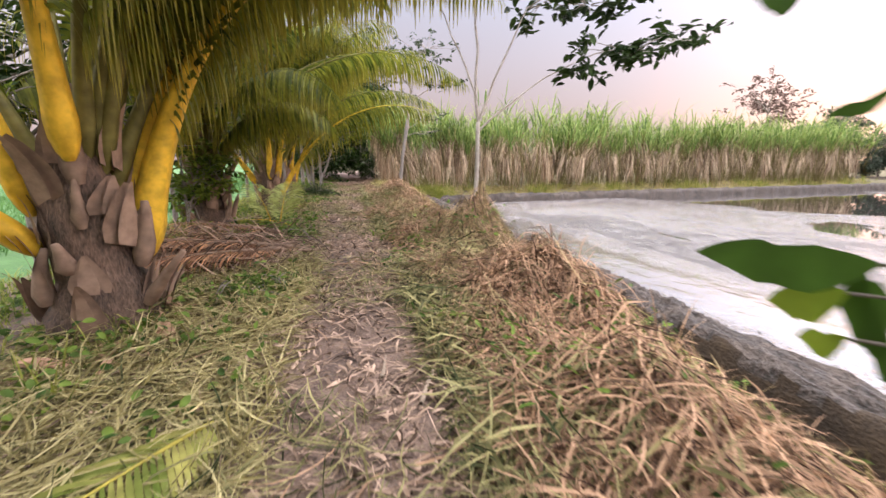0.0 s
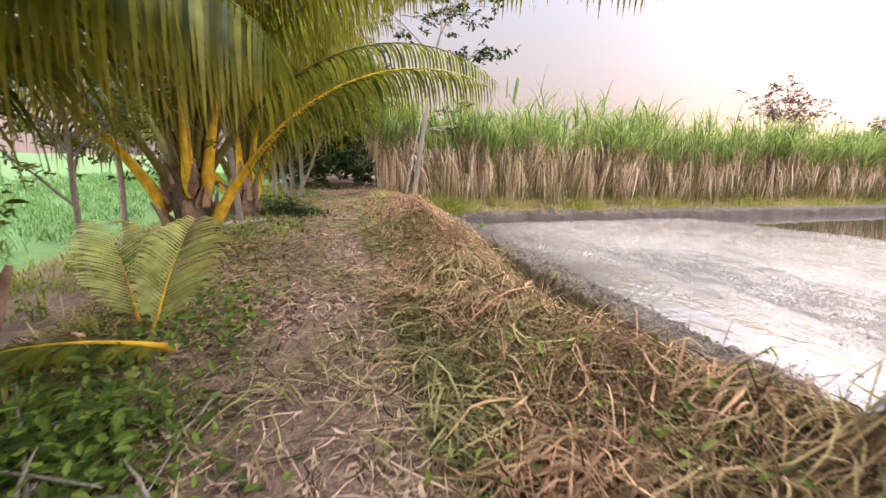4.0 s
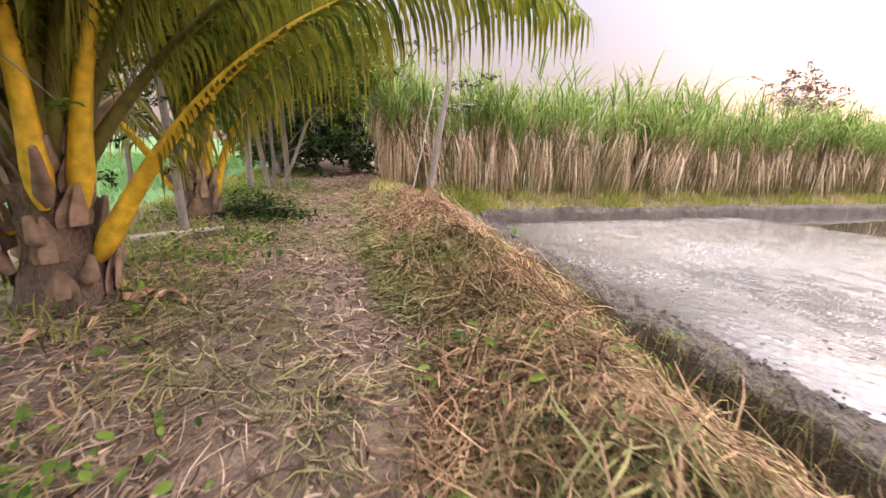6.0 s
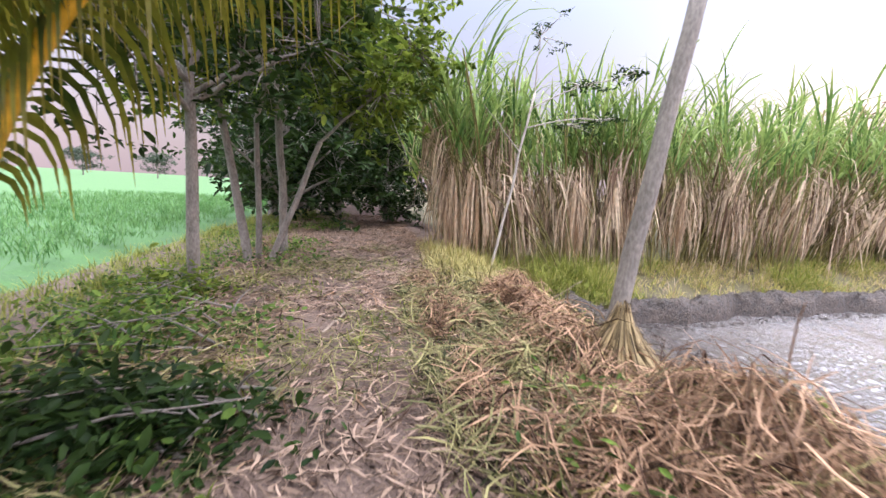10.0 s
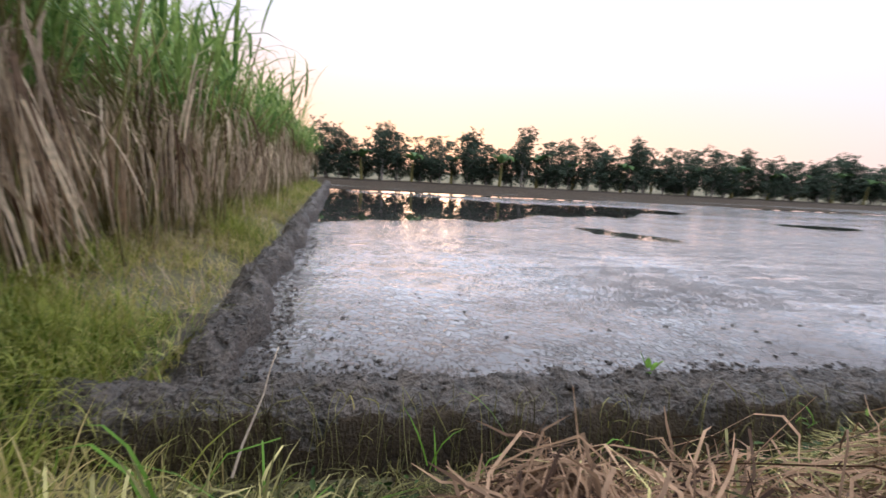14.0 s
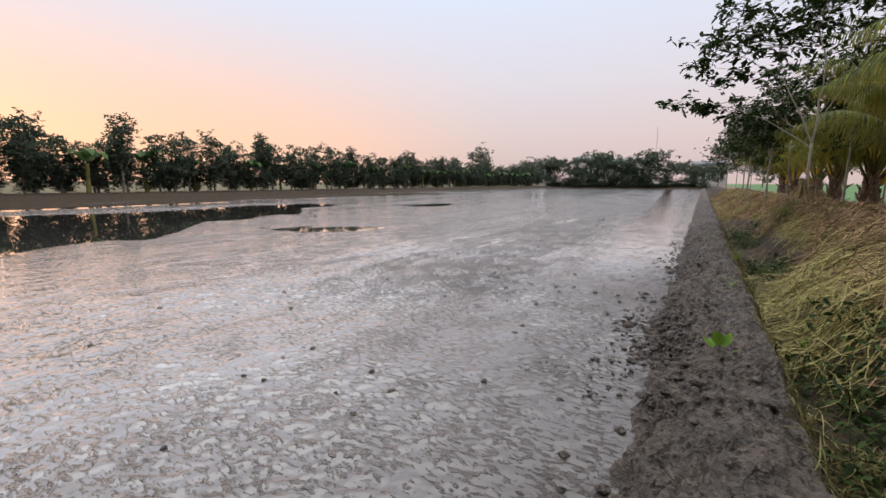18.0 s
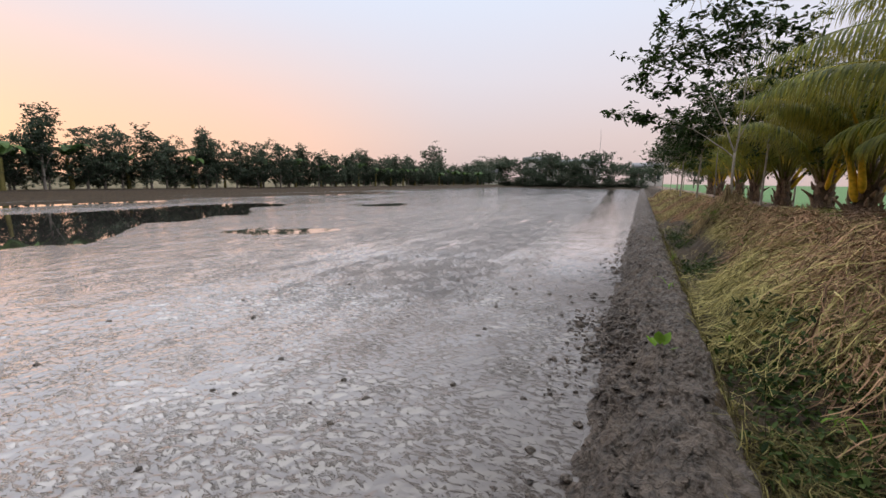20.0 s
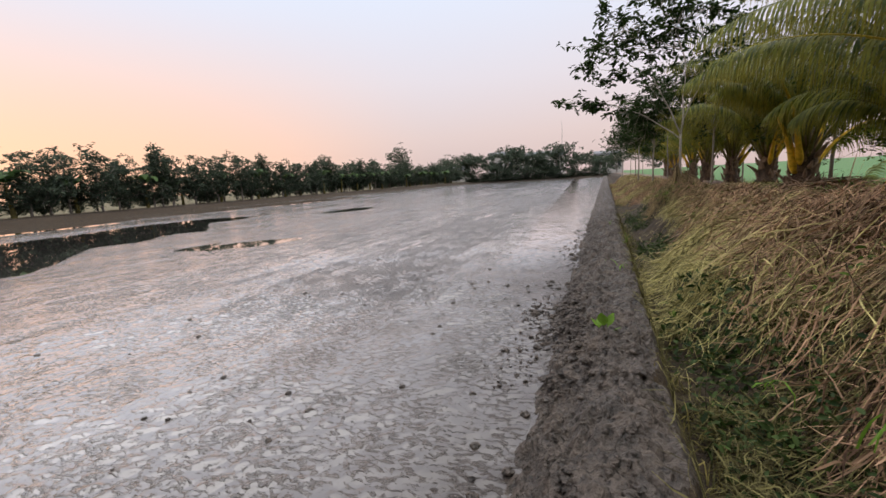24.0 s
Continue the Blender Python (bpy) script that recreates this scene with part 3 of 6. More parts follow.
def ground_pick(x, y):
    m = np.zeros(len(x))
    m[x < -5.6] = 1
    m[(x > 0.75 + 0.25 * np.sin(y * 1.3)) & (x < 3.8) & (y < 22.5)] = 3
    m[(x > 2.7) & (y > 20.5)] = 2
    m[(x > 50)] = 2
    m[(x > 50) & (x < 59)] = 3
    m[(y < -125) & (y > -136) & (x > 3) & (x < 59)] = 3
    m[y > 60] = np.where(x[y > 60] < -5.6, 1, 2)
    return m


tagged(new("ground", grid_mesh("ground", gx, gy, ground_z, [SOIL, FIELD_SOIL, BANK, DARK_SOIL], ground_pick)), "dry earth path on a bund between green rice and a flooded mud field", "ground", kind="structure")


# ---- paddy mud and puddles ----
def mud_height(x, y):
    lane = smooth_noise(x * 1.0, y * 0.22, 0.55, 3.0)
    z = MUD_Z + 0.004 + 0.012 * lane + 0.010 * smooth_noise(x, y * 0.6, 1.7, 5.0)
    near = np.exp(-(((x - 6) / 9) ** 2 + ((y - 18) / 9) ** 2))
    clod = fractal(x, y * 0.85, 3.0, 5.5, 4)
    z = z + near * (0.004 * clod + 0.009 * np.clip(clod - 0.25, 0, 1))
    # finer ripples and crumbs where the mud was trowelled up to the bund
    rip = np.exp(-(((x - 5.6) / 4.2) ** 4 + ((y - 18.6) / 5.0) ** 4))
    f = fractal(x * 0.8, y, 9.0, 10.0, 3)
    z = z + rip * (0.004 * f + 0.005 * np.clip(0.16 - np.abs(f - 0.1), 0, 1) * 2)
    # short low ridges that the levelling board left, turned aslant
    u, v = 0.83 * x + 0.56 * y, 0.83 * y - 0.56 * x
    field = np.exp(-(((x - 7.5) / 6.5) ** 4 + ((y - 16.5) / 7.0) ** 4))
    mask = field > 0.02
    ridge = np.zeros_like(z)
    ridge[mask] = np.clip(fractal(u[mask] * 0.5, v[mask], 17.0, 11.0, 3) - 0.04, 0, 0.5)
    z = z + field * 0.042 * ridge * np.clip(0.6 + 0.9 * smooth_noise(x, y, 1.3, 33.0), 0.12, 1)
    # wet hollows
    front = 27.4 - 0.50 * (y - 1) + 0.7 * np.sin(y * 0.7) + 0.5 * np.sin(x * 0.8 + y * 1.7)
    back = 33.5 + 0.6 * np.sin(y * 0.5) + 0.03 * (y - 10) ** 2 * (y > 10)
    z = z - 0.06 * np.clip((x - front) / 2.0, 0, 1) * np.clip((back - x) / 1.5, 0, 1) * np.clip((y + 3) / 3, 0, 1)
    z = z - 0.05 * np.clip((x - 38.5) / 2, 0, 1) * np.clip((y + 45) / 20, 0, 1) * np.clip(0.7 + smooth_noise(x * 0.6, y * 0.12, 1.0, 6.0), 0, 1)
    z = z - 0.045 * np.exp(-(((x - 16.6 - 0.6 * (y - 10.8)) / 1.1) ** 2 + ((y - 10.8) / 1.7) ** 2)) - 0.045 * np.exp(-(((x - 23.3) / 1.6) ** 2 + ((y + 6) / 4.5) ** 2))
    # tractor ruts, drawn out along the field
    for k, xr in enumerate((8.5, 9.6, 12.4, 13.5, 17.0, 18.2)):
        z = z - 0.016 * (0.55 + 0.9 * smooth_noise(x * 0.3, y, 0.5, 20.0 + k)) * np.exp(-((x - xr - 0.035 * (y - 5) * (k % 3 - 1) - 0.3 * np.sin(y * 0.12 + k)) / 0.16) ** 2) * (y < 16)
    return z


mx = axis([(4.55, 8.6, 0.022), (8.6, 12, 0.04), (12, 18, 0.14), (18, 34, 0.4), (34, 52.2, 1.0)])
my = axis([(-130, -40, 2.0), (-40, 0, 0.5), (0, 10, 0.14), (10, 15, 0.045), (15, 22.4, 0.022), (22.4, 23.2, 0.1), (23.2, 29.0, 0.4)])
tagged(new("paddy_mud", grid_mesh("paddy_mud", mx, my, mud_height, [MUD])), "wet grey levelled mud of a flooded rice paddy", "mud", kind="structure")
wv = np.array([[4.7, -130, MUD_Z - 0.017], [52.2, -130, MUD_Z - 0.017], [52.2, 28.5, MUD_Z - 0.017], [4.7, 23.2, MUD_Z - 0.017]])
tagged(new("water", mesh_from("water", wv, quads=[[0, 1, 2, 3]], mat=WATER)), "shallow standing water in the hollows of the paddy", "water", kind="structure")


# ---- mud bunds ----
def bund_section(u, s):
    """Height of a bund above MUD_Z; u across from the ditch side (0) to the paddy side (1), s along it."""
    base = np.interp(u, [0, 0.04, 0.10, 0.24, 0.46, 0.64, 0.82, 1.0], [-0.16, 0.16, 0.33, 0.40, 0.39, 0.28, 0.11, -0.05])
    f1 = fractal(u * 1.45, s, 7.0, 2.4, 4)
    f2 = fractal(u * 1.45, s, 2.0, 9.0, 4)
    lump = 0.085 * f1 + 0.05 * np.clip(fractal(u * 1.45, s, 31.0, 5.0, 3), -0.4, 0.25) + 0.024 * f2 + 0.03 * np.clip(f2 - 0.1, 0, 1) * (u > 0.45)
    crack = -0.06 * np.clip(1 - np.abs(fractal(u * 1.45, s * 0.8, 12.0, 3.4, 3)) * 13, 0, 1)
    crack = crack - 0.03 * np.clip(1 - np.abs(fractal(u * 0.5, s * 1.6, 22.0, 4.0, 3)) * 9, 0, 1)
    edge = np.clip(np.minimum(u, 1 - u) * 8, 0, 1)
    return base + (lump + crack) * edge


us = np.linspace(0, 1, 64)
ss = axis([(-128, -20, 1.2), (-20, 4, 0.2), (4, 14, 0.05), (14, 24.0, 0.03)])
U, S = np.meshgrid(us, ss, indexing="ij")


def bund_mesh(name, X, Y, Z, mat):
    v = np.stack([X, Y, Z], -1).reshape(-1, 3)
    a, n = X.shape
    i, j = np.meshgrid(np.arange(a - 1), np.arange(n - 1), indexing="ij")
    q = np.stack([i * n + j, (i + 1) * n + j, (i + 1) * n + j + 1, i * n + j + 1], -1).reshape(-1, 4)
    return mesh_from(name, v, quads=q, smooth=True, mat=mat)


edge_w = 0.04 * np.sin(S * 1.3) + 0.03 * np.sin(S * 3.1 + 1) + 0.06 * fractal(U * 0, S, 4.0, 1.6, 4)
bund_me = bund_mesh("mud_bund", 3.78 + U * (1.18 + edge_w), S, MUD_Z + bund_section(U, S), BUND)
# the face towards the ditch is darker, up to a ragged edge
bund_me.materials.append(DARK_SOIL)
ragged = 0.085 + 0.03 * np.sin(S * 4.1) + 0.03 * np.sin(S * 9.7 + 1)
bund_me.polygons.foreach_set("material_index", ((U < ragged)[:-1, :-1]).ravel().astype(np.int32))
tagged(new("mud_bund", bund_me), "dark damp mud bund with cracks and clods along the paddy", "bund", kind="structure")
us2 = np.linspace(0, 1, 30)
ss2 = axis([(4.7, 20, 0.05), (20, 52, 0.3)])
U2, S2 = np.meshgrid(us2, ss2, indexing="ij")
tagged(new("mud_bund", bund_mesh("mud_bund", S2, bank_y(S2) + 0.66 - U2 * (0.74 + 0.10 * np.sin(S2 * 2.1) + 0.06 * np.sin(S2 * 5.3)), MUD_Z - 0.06 + (0.06 + 1.12 * bund_section(1 - U2, S2 * 1.1 + 40)) * np.clip((S2 - 4.7) / 0.3, 0, 1) ** 0.5, BUND)), "dark wet mud bund in front of the sugarcane", "bund", kind="structure")


# grey water caught between that bund and the bank
def puddle_z(x, y):
    return -0.67 + 0.0 * x


tagged(new("ditch_water", grid_mesh("ditch_water", np.linspace(4.0, 6.4, 5), np.linspace(22.7, 23.5, 3), puddle_z, [WATER])), "grey water in the ditch behind the mud bund", "water", kind="structure")


# ---- sugarcane ----
def cane_parts(xs, ys, zs, rich=1.0):
    """Stalks, dry hanging leaves and green blades of cane stools standing at the given places."""
    stalks, dry, green = [], [], []
    for x0, y0, z0 in zip(xs, ys, zs):
        ns = max(5, int(7 * rich))
        bx, by = x0 + rng.normal(0, 0.20, ns), y0 + rng.normal(0, 0.20, ns)
        lean = rng.normal(0, 0.10, (ns, 2)) + rng.normal(0, 0.20, 2)
        h = rng.uniform(2.5, 3.9, ns)
        t = np.linspace(0, 1, 5)
        P = np.stack([bx[:, None] + lean[:, :1] * h[:, None] * t ** 1.5, by[:, None] + lean[:, 1:] * h[:, None] * t ** 1.5, z0 - 0.05 + h[:, None] * t], -1)
        stalks += [tube(q, np.linspace(0.019, 0.013, 5), 5) for q in P]
        nd = int(52 * rich)
        nb = max(2, int(4 * rich))
        b = rng.integers(0, nb, nd)
        k = rng.integers(0, ns, nb)[b]
        f = np.clip(rng.uniform(0.45, 0.88, nb)[b] + rng.normal(0, 0.07, nd), 0.2, 1)
        st = np.stack([bx[k] + lean[k, 0] * h[k] * f ** 1.5, by[k] + lean[k, 1] * h[k] * f ** 1.5, z0 + h[k] * f], -1)
        st[:, :2] += rng.normal(0, 0.07, (nd, 2))
        az = rng.uniform(0, 6.28, nb)[b] + rng.normal(0, 0.45, nd)
        L = rng.uniform(0.8, 1.8, nd)
        out = rng.uniform(0.08, 0.55, nb)[b] * rng.uniform(0.5, 1.3, nd)
        dirs = np.stack([np.cos(az), np.sin(az)], -1)
        u = np.linspace(0, 1, 4)
        P = np.zeros((nd, 4, 3))
        P[:, :, :2] = st[:, None, :2] + dirs[:, None] * (out[:, None] * np.sqrt(u))[..., None] * L[:, None, None]
        P[:, :, 2] = np.maximum(st[:, None, 2] + L[:, None] * (0.10 * np.sin(u * 3.1) - u ** 1.3 * rng.uniform(0.6, 1.0, nd)[:, None]), z0 + 0.02)
        w = np.array([0.6, 1, 0.9, 0.25]) * rng.uniform(0.010, 0.028, nd)[:, None]
        tw = rng.normal(0, 0.6, nd)
        dry.append(ribbons(P, w, np.stack([-np.sin(az + tw), np.cos(az + tw), 0.2 * np.ones(nd)], -1)))
        ng = int(40 * rich)
        k = rng.integers(0, ns, ng)
        f = rng.uniform(0.72, 1.0, ng)
        st = np.stack([bx[k] + lean[k, 0] * h[k] * f ** 1.5, by[k] + lean[k, 1] * h[k] * f ** 1.5, z0 + h[k] * f], -1)
        az = rng.uniform(0, 6.28, ng)
        dirs = np.stack([np.cos(az), np.sin(az)], -1)
        L = rng.uniform(1.1, 2.2, ng)
        el = rng.uniform(0.95, 1.5, ng)
        bend = rng.uniform(0.5, 2.1, ng)
        u = np.linspace(0, 1, 6)
        ang = el[:, None] - bend[:, None] * u ** 2
        dx = np.cumsum(np.cos(ang), 1) * (L / 6)[:, None]
        dz = np.cumsum(np.sin(ang), 1) * (L / 6)[:, None]
        P = np.zeros((ng, 6, 3))
        P[:, :, :2] = st[:, None, :2] + dirs[:, None] * dx[..., None]
        P[:, :, 2] = st[:, None, 2] + dz
        w = np.array([0.7, 1, 1, 0.8, 0.5, 0.08]) * rng.uniform(0.016, 0.034, ng)[:, None]
        green.append(ribbons(P, w, np.stack([-np.sin(az), np.cos(az), 0 * az], -1)))
    return stalks, dry, green


def cane_clumps():
    protos = []
    for v in range(5):
        root = thing("sugarcane_clump", (0, 0, 0), "clump of tall sugarcane with green blades over dry hanging leaves", "sugarcane", "sugarcane clumps along the paddy")
        s, d, g = cane_parts([-0.25, 0.25, 0.0], [0.0, 0.1, 0.45], [0, 0, 0], 0.9)
        for one in s:
            part("cane_stalk", tube_mesh("cane_stalk", [one], CANE_STALK), root)
        part("dry_foliage", ribbon_mesh("dry_foliage", d, CANE_DRY), root, "pale dry hanging cane leaves", kind="stuff")
        part("green_foliage", ribbon_mesh("green_foliage", g, CANE_GREEN), root, kind="stuff")
        protos.append(root)
    spots = [(x + rng.normal(0, 0.12), bank_y(x) + 2.45 + 1.15 * r + rng.normal(0, 0.28)) for r in range(2) for x in np.arange(3.1 + 0.6 * r, 45, 1.36 + 0.1 * r)]
    spots += [(2.25, 24.75), (2.7, 25.2), (2.6, 26.1), (3.0, 27.3), (3.4, 28.6), (3.7, 29.9), (4.0, 31.3), (4.4, 33.0)]
    for k, (x, y) in enumerate(spots):
        m = pose(x, y, float(ground_z(x, y)), rng.normal(0, 6.0), rng.normal(3.0, 7.0), rng.uniform(0, 360))
        sc = 0.96 + 0.02 * min(max(x - 6, 0), 4) + 0.12 * math.sin(x * 1.7 + 2 * math.sin(x * 0.6)) + rng.uniform(-0.08, 0.10)
        if k < len(protos):
            protos[k].matrix_basis = m @ Matrix.Diagonal((sc, sc, sc, 1))
        else:
            protos[k % 5].scale = (sc, sc, sc)
            c = copy_thing(protos[k % 5], m)
    # the rest of the field behind, in one sheet of leaves
    back = [(x + rng.normal(0, 0.2), bank_y(x) + 5.2 + 1.5 * r + rng.normal(0, 0.2)) for r in range(5) for x in np.arange(4.4, 46, 1.25)]
    bx, by = np.array(back).T
    s, d, g = cane_parts(bx, by, ground_z(bx, by), 0.75)
    root = thing("sugarcane_field", (0, 0, 0), "dense field of sugarcane behind the front row", "sugarcane", kind="stuff")
    part("stem_thicket", tube_mesh("stem_thicket", s, CANE_STALK), root, kind="stuff")
    part("dry_foliage", ribbon_mesh("dry_foliage", d, CANE_DRY), root, kind="stuff")
    part("green_foliage", ribbon_mesh("green_foliage", g, CANE_GREEN), root, kind="stuff")


cane_clumps()


# ---- coconut palms ----
def frond_arrays(az, e0, L, bend, base, pairs=72, leaf=1.15, bare=0.20, side_bend=0.0, hang=1.0, lw=0.024, rs=1.0):
    """One palm frond: rachis points, petiole tube, leaflets."""
    k = 26
    u = np.linspace(0, 1, k) ** 1.35
    el = radians(e0) - radians(bend) * u ** 1.5
    a = radians(az) + radians(side_bend) * u
    step = (np.diff(u) * L)[:, None]
    d = np.stack([np.cos(el) * np.cos(a), np.cos(el) * np.sin(a), np.sin(el)], -1)
    P = np.array(base) + np.concatenate([[np.zeros(3)], np.cumsum(d[:-1] * step, 0)])
    R = np.interp(u, [0, 0.02, 0.048, 0.10, 0.28, 0.6, 1], [0.035, 0.085, 0.105, 0.085, 0.055, 0.022, 0.004]) * rs
    pet = tube(P, R, 6)
    s = np.linspace(bare, 0.995, pairs)
    s = np.concatenate([s, s + 0.4 / pairs]).clip(0, 1)
    sign = np.concatenate([np.ones(pairs), -np.ones(pairs)])
    B = np.stack([np.interp(s, u, P[:, c]) for c in range(3)], -1)
    T = np.stack([np.interp(s, u, d[:, c]) for c in range(3)], -1)
    T /= np.linalg.norm(T, axis=1, keepdims=True)
    lat = np.stack([-np.sin(np.interp(s, u, a)), np.cos(np.interp(s, u, a)), 0 * s], -1) * sign[:, None]
    ll = leaf * np.interp(s, [bare, bare + 0.15, 0.6, 0.9, 1], [0.55, 1.0, 1.0, 0.6, 0.28]) * rng.uniform(0.88, 1.1, len(s))
    q = np.linspace(0, 1, 5)
    out = lat * 0.75 + T * 0.55 + np.array([0, 0, 0.12])
    out /= np.linalg.norm(out, axis=1, keepdims=True)
    droop = rng.uniform(0.75, 1.15, len(s))
    pts = B[:, None] + out[:, None] * (ll[:, None] * (q - 0.5 * q ** 2))[..., None]
    pts[:, :, 2] -= (ll * droop)[:, None] * 0.85 * hang * q ** 1.5
    w = np.array([0.5, 1.0, 0.95, 0.6, 0.06]) * lw * np.interp(s, [0, 0.9, 1], [1, 0.9, 0.5])[:, None]
    sd = np.cross(out, np.array([0, 0, 1.0])) + T * 0.8 + rng.normal(0, 0.12, (len(s), 3))
    return pet, ribbons(pts, w, sd)


def add_frond(root, az, e0, L, bend, base, leaf_mat=None, pet_mat=None, label="", **kw):
    pet, lf = frond_arrays(az, e0, L, bend, base, **kw)
    fr = part("frond", ribbon_mesh("frond", lf, leaf_mat or FROND), root, label)
    part("petiole", tube_mesh("petiole", [pet], pet_mat or PETIOLE), fr, "yellow-orange petiole" if pet_mat is None else "")
    return fr


def palm(at, fronds, label, trunk_h=0.75, r=0.36, extra=38, rz=0.0):
    """A young coconut palm: stout fibrous foot, old sheaths, fronds."""
    root = thing("coconut_palm", at, label, "palm", "row of coconut palms", rz=rz)
    top = trunk_h + 0.75
    z = np.linspace(-0.15, top, 22)
    prof = np.interp(z, [-0.15, 0.0, 0.35, 0.6, trunk_h, top], [r * 1.2, r * 1.12, r * 0.95, r * 0.72, r * 0.62, r * 0.25])
    P = np.stack([0.03 * np.sin(z * 4), 0.03 * np.cos(z * 3), z], -1)
    part("trunk", tube_mesh("trunk", [tube(P, prof, 18, rough=0.09)], PALM_BARK), root)
    # stumps of old petioles, and the fibrous sheaths that wrap them
    for k in range(extra):
        b = radians(k * 137.5 + rng.uniform(-20, 20))
        z0 = 0.05 + (trunk_h + 0.1) * (k / extra)
        rr = np.interp(z0, [0.0, 0.35, trunk_h], [r * 1.0, r * 0.85, r * 0.52])
        u = np.linspace(0, 1, 6)
        if k % 2:
            L = rng.uniform(0.28, 0.75)
            el = radians(rng.uniform(48, 84)) + rng.normal(0, 0.25) * u
            d = np.stack([np.cos(b) * np.cos(el), np.sin(b) * np.cos(el), np.sin(el)], -1)
            pts = np.array([math.cos(b) * rr, math.sin(b) * rr, z0]) + np.cumsum(d, 0) * L / 6
            w = np.array([0.05, 0.085, 0.07, 0.055, 0.042, 0.03]) * rng.uniform(0.6, 1.05)
            part("petiole_stump", tube_mesh("petiole_stump", [tube(pts, w, 6, rough=0.12)], SHEATH), root, "broken dry petiole stump")
        else:
            L = rng.uniform(0.30, 0.65)
            el = radians(rng.uniform(72, 92)) - rng.uniform(0.0, 0.5) * u ** 2
            d = np.stack([np.cos(b) * np.cos(el), np.sin(b) * np.cos(el), np.sin(el)], -1)
            pts = np.array([math.cos(b) * rr, math.sin(b) * rr, z0]) + np.cumsum(d, 0) * L / 6
            w = np.array([0.15, 0.17, 0.15, 0.11, 0.07, 0.02]) * rng.uniform(0.6, 1.1)
            side = np.array([[-np.sin(b), np.cos(b), rng.normal(0, 0.15)]])
            bow = pts + np.array([np.cos(b), np.sin(b), 0.1]) * 0.05
            part("leaf_sheath", ribbon_mesh("leaf_sheath", [ribbons(pts[None], w[None], side), ribbons(bow[None], w[None] * 0.5, side)], SHEATH), root, "dry brown leaf sheath")
    for f in fronds:
        az, e0, L, bend = f[:4]
        kw = f[4] if len(f) > 4 else {}
        b = radians(az)
        kw = dict(kw)
        yellow = kw.pop("yellow", False)
        hz = kw.pop("foot", trunk_h * np.interp(e0, [50, 85], [0.40, 1.25]))
        rr = r * (0.80 if yellow else 0.42)
        base = (math.cos(b) * rr, math.sin(b) * rr, hz)
        add_frond(root, az, e0, L * 1.32, bend, base, pet_mat=None if yellow else PETIOLE_DARK, rs=kw.pop("thick", 1.0 if yellow else 0.72), **kw)
    return root


P_LABEL = "young coconut palm with yellow-orange petioles and arching fronds"
# fronds: azimuth (0 = towards the paddy, 90 = along the walk), rise, length, bend
YEL = {"yellow": True}
palm((-2.12, 3.95, -0.1), [(22, 78, 4.5, 112, {"yellow": True, "foot": 0.66, "thick": 1.45}), (48, 76, 4.2, 104, {"yellow": True, "foot": 0.95, "thick": 1.25}), (205, 81, 4.2, 96, {"yellow": True, "foot": 1.1}), (208, 52, 3.4, 95, {"yellow": True, "foot": 0.8}), (290, 80, 3.8, 100, YEL), (-14, 80, 3.1, 112, {"leaf": 1.4}), (4, 81, 3.0, 114, {"leaf": 1.45}), (18, 79, 3.2, 112, {"leaf": 1.4}),
                           (12, 80, 4.8, 96), (352, 76, 4.7, 96), (-40, 80, 3.8, 95), (32, 70, 4.4, 100), (60, 74, 4.4, 100), (40, 82, 4.6, 92), (75, 76, 4.2, 100), (95, 70, 4.0, 105), (120, 76, 4.4, 95), (165, 68, 4.0, 95),
                           (5, 84, 4.6, 84)], P_LABEL, 1.35, 0.40)
palm((-2.75, 9.0, -0.1), [(-8, 80, 4.4, 86), (14, 81, 4.5, 84), (5, 84, 4.6, 80), (-50, 76, 4.4, 100), (-75, 80, 4.4, 102), (-95, 76, 4.2, 104), (-25, 78, 4.0, 100), (50, 72, 4.4, 98), (85, 74, 4.2, 98), (125, 66, 4.2, 98), (160, 74, 4.4, 90), (195, 66, 4.0, 98),
                          (230, 74, 4.2, 98), (265, 72, 3.6, 105), (300, 76, 4.2, 98), (330, 80, 4.6, 90), (-62, 66, 3.2, 122), (-84, 70, 3.0, 126), (-40, 64, 3.2, 120), (-108, 64, 3.0, 124), (-20, 64, 2.4, 118), (110, 84, 4.4, 50), (2, 58, 4.75, 100, {"leaf": 0.95, "foot": 1.2}), (16, 62, 4.5, 98, {"leaf": 0.95, "foot": 1.2})], P_LABEL, 1.7, 0.38)
palm((-2.35, 13.35, -0.05), [(-4, 61, 4.4, 88, {"yellow": True, "foot": 0.42}), (-70, 86, 4.4, 80, {"yellow": True, "foot": 0.95}), (-20, 82, 4.6, 90, {"yellow": True, "foot": 0.9}), (190, 62, 4.0, 90, {"yellow": True, "foot": 0.7}),
                             (-3, 70, 4.8, 88), (-38, 74, 4.4, 98), (-55, 76, 4.2, 100), (-75, 80, 4.4, 96), (-25, 80, 4.4, 98), (25, 76, 4.8, 94), (60, 72, 4.2, 98), (100, 74, 4.2, 92), (140, 64, 4.2, 95), (215, 64, 4.0, 100), (250, 76, 4.2, 98),
                             (285, 80, 4.4, 92), (320, 82, 4.4, 70), (-62, 82, 4.8, 84), (-28, 82, 4.8, 86), (-45, 78, 4.6, 90), (-88, 82, 4.6, 84), (-105, 74, 3.8, 108), (-12, 76, 4.2, 104), (3, 58, 4.7, 98, {"leaf": 0.95, "foot": 1.1})], P_LABEL, 1.3, 0.36)
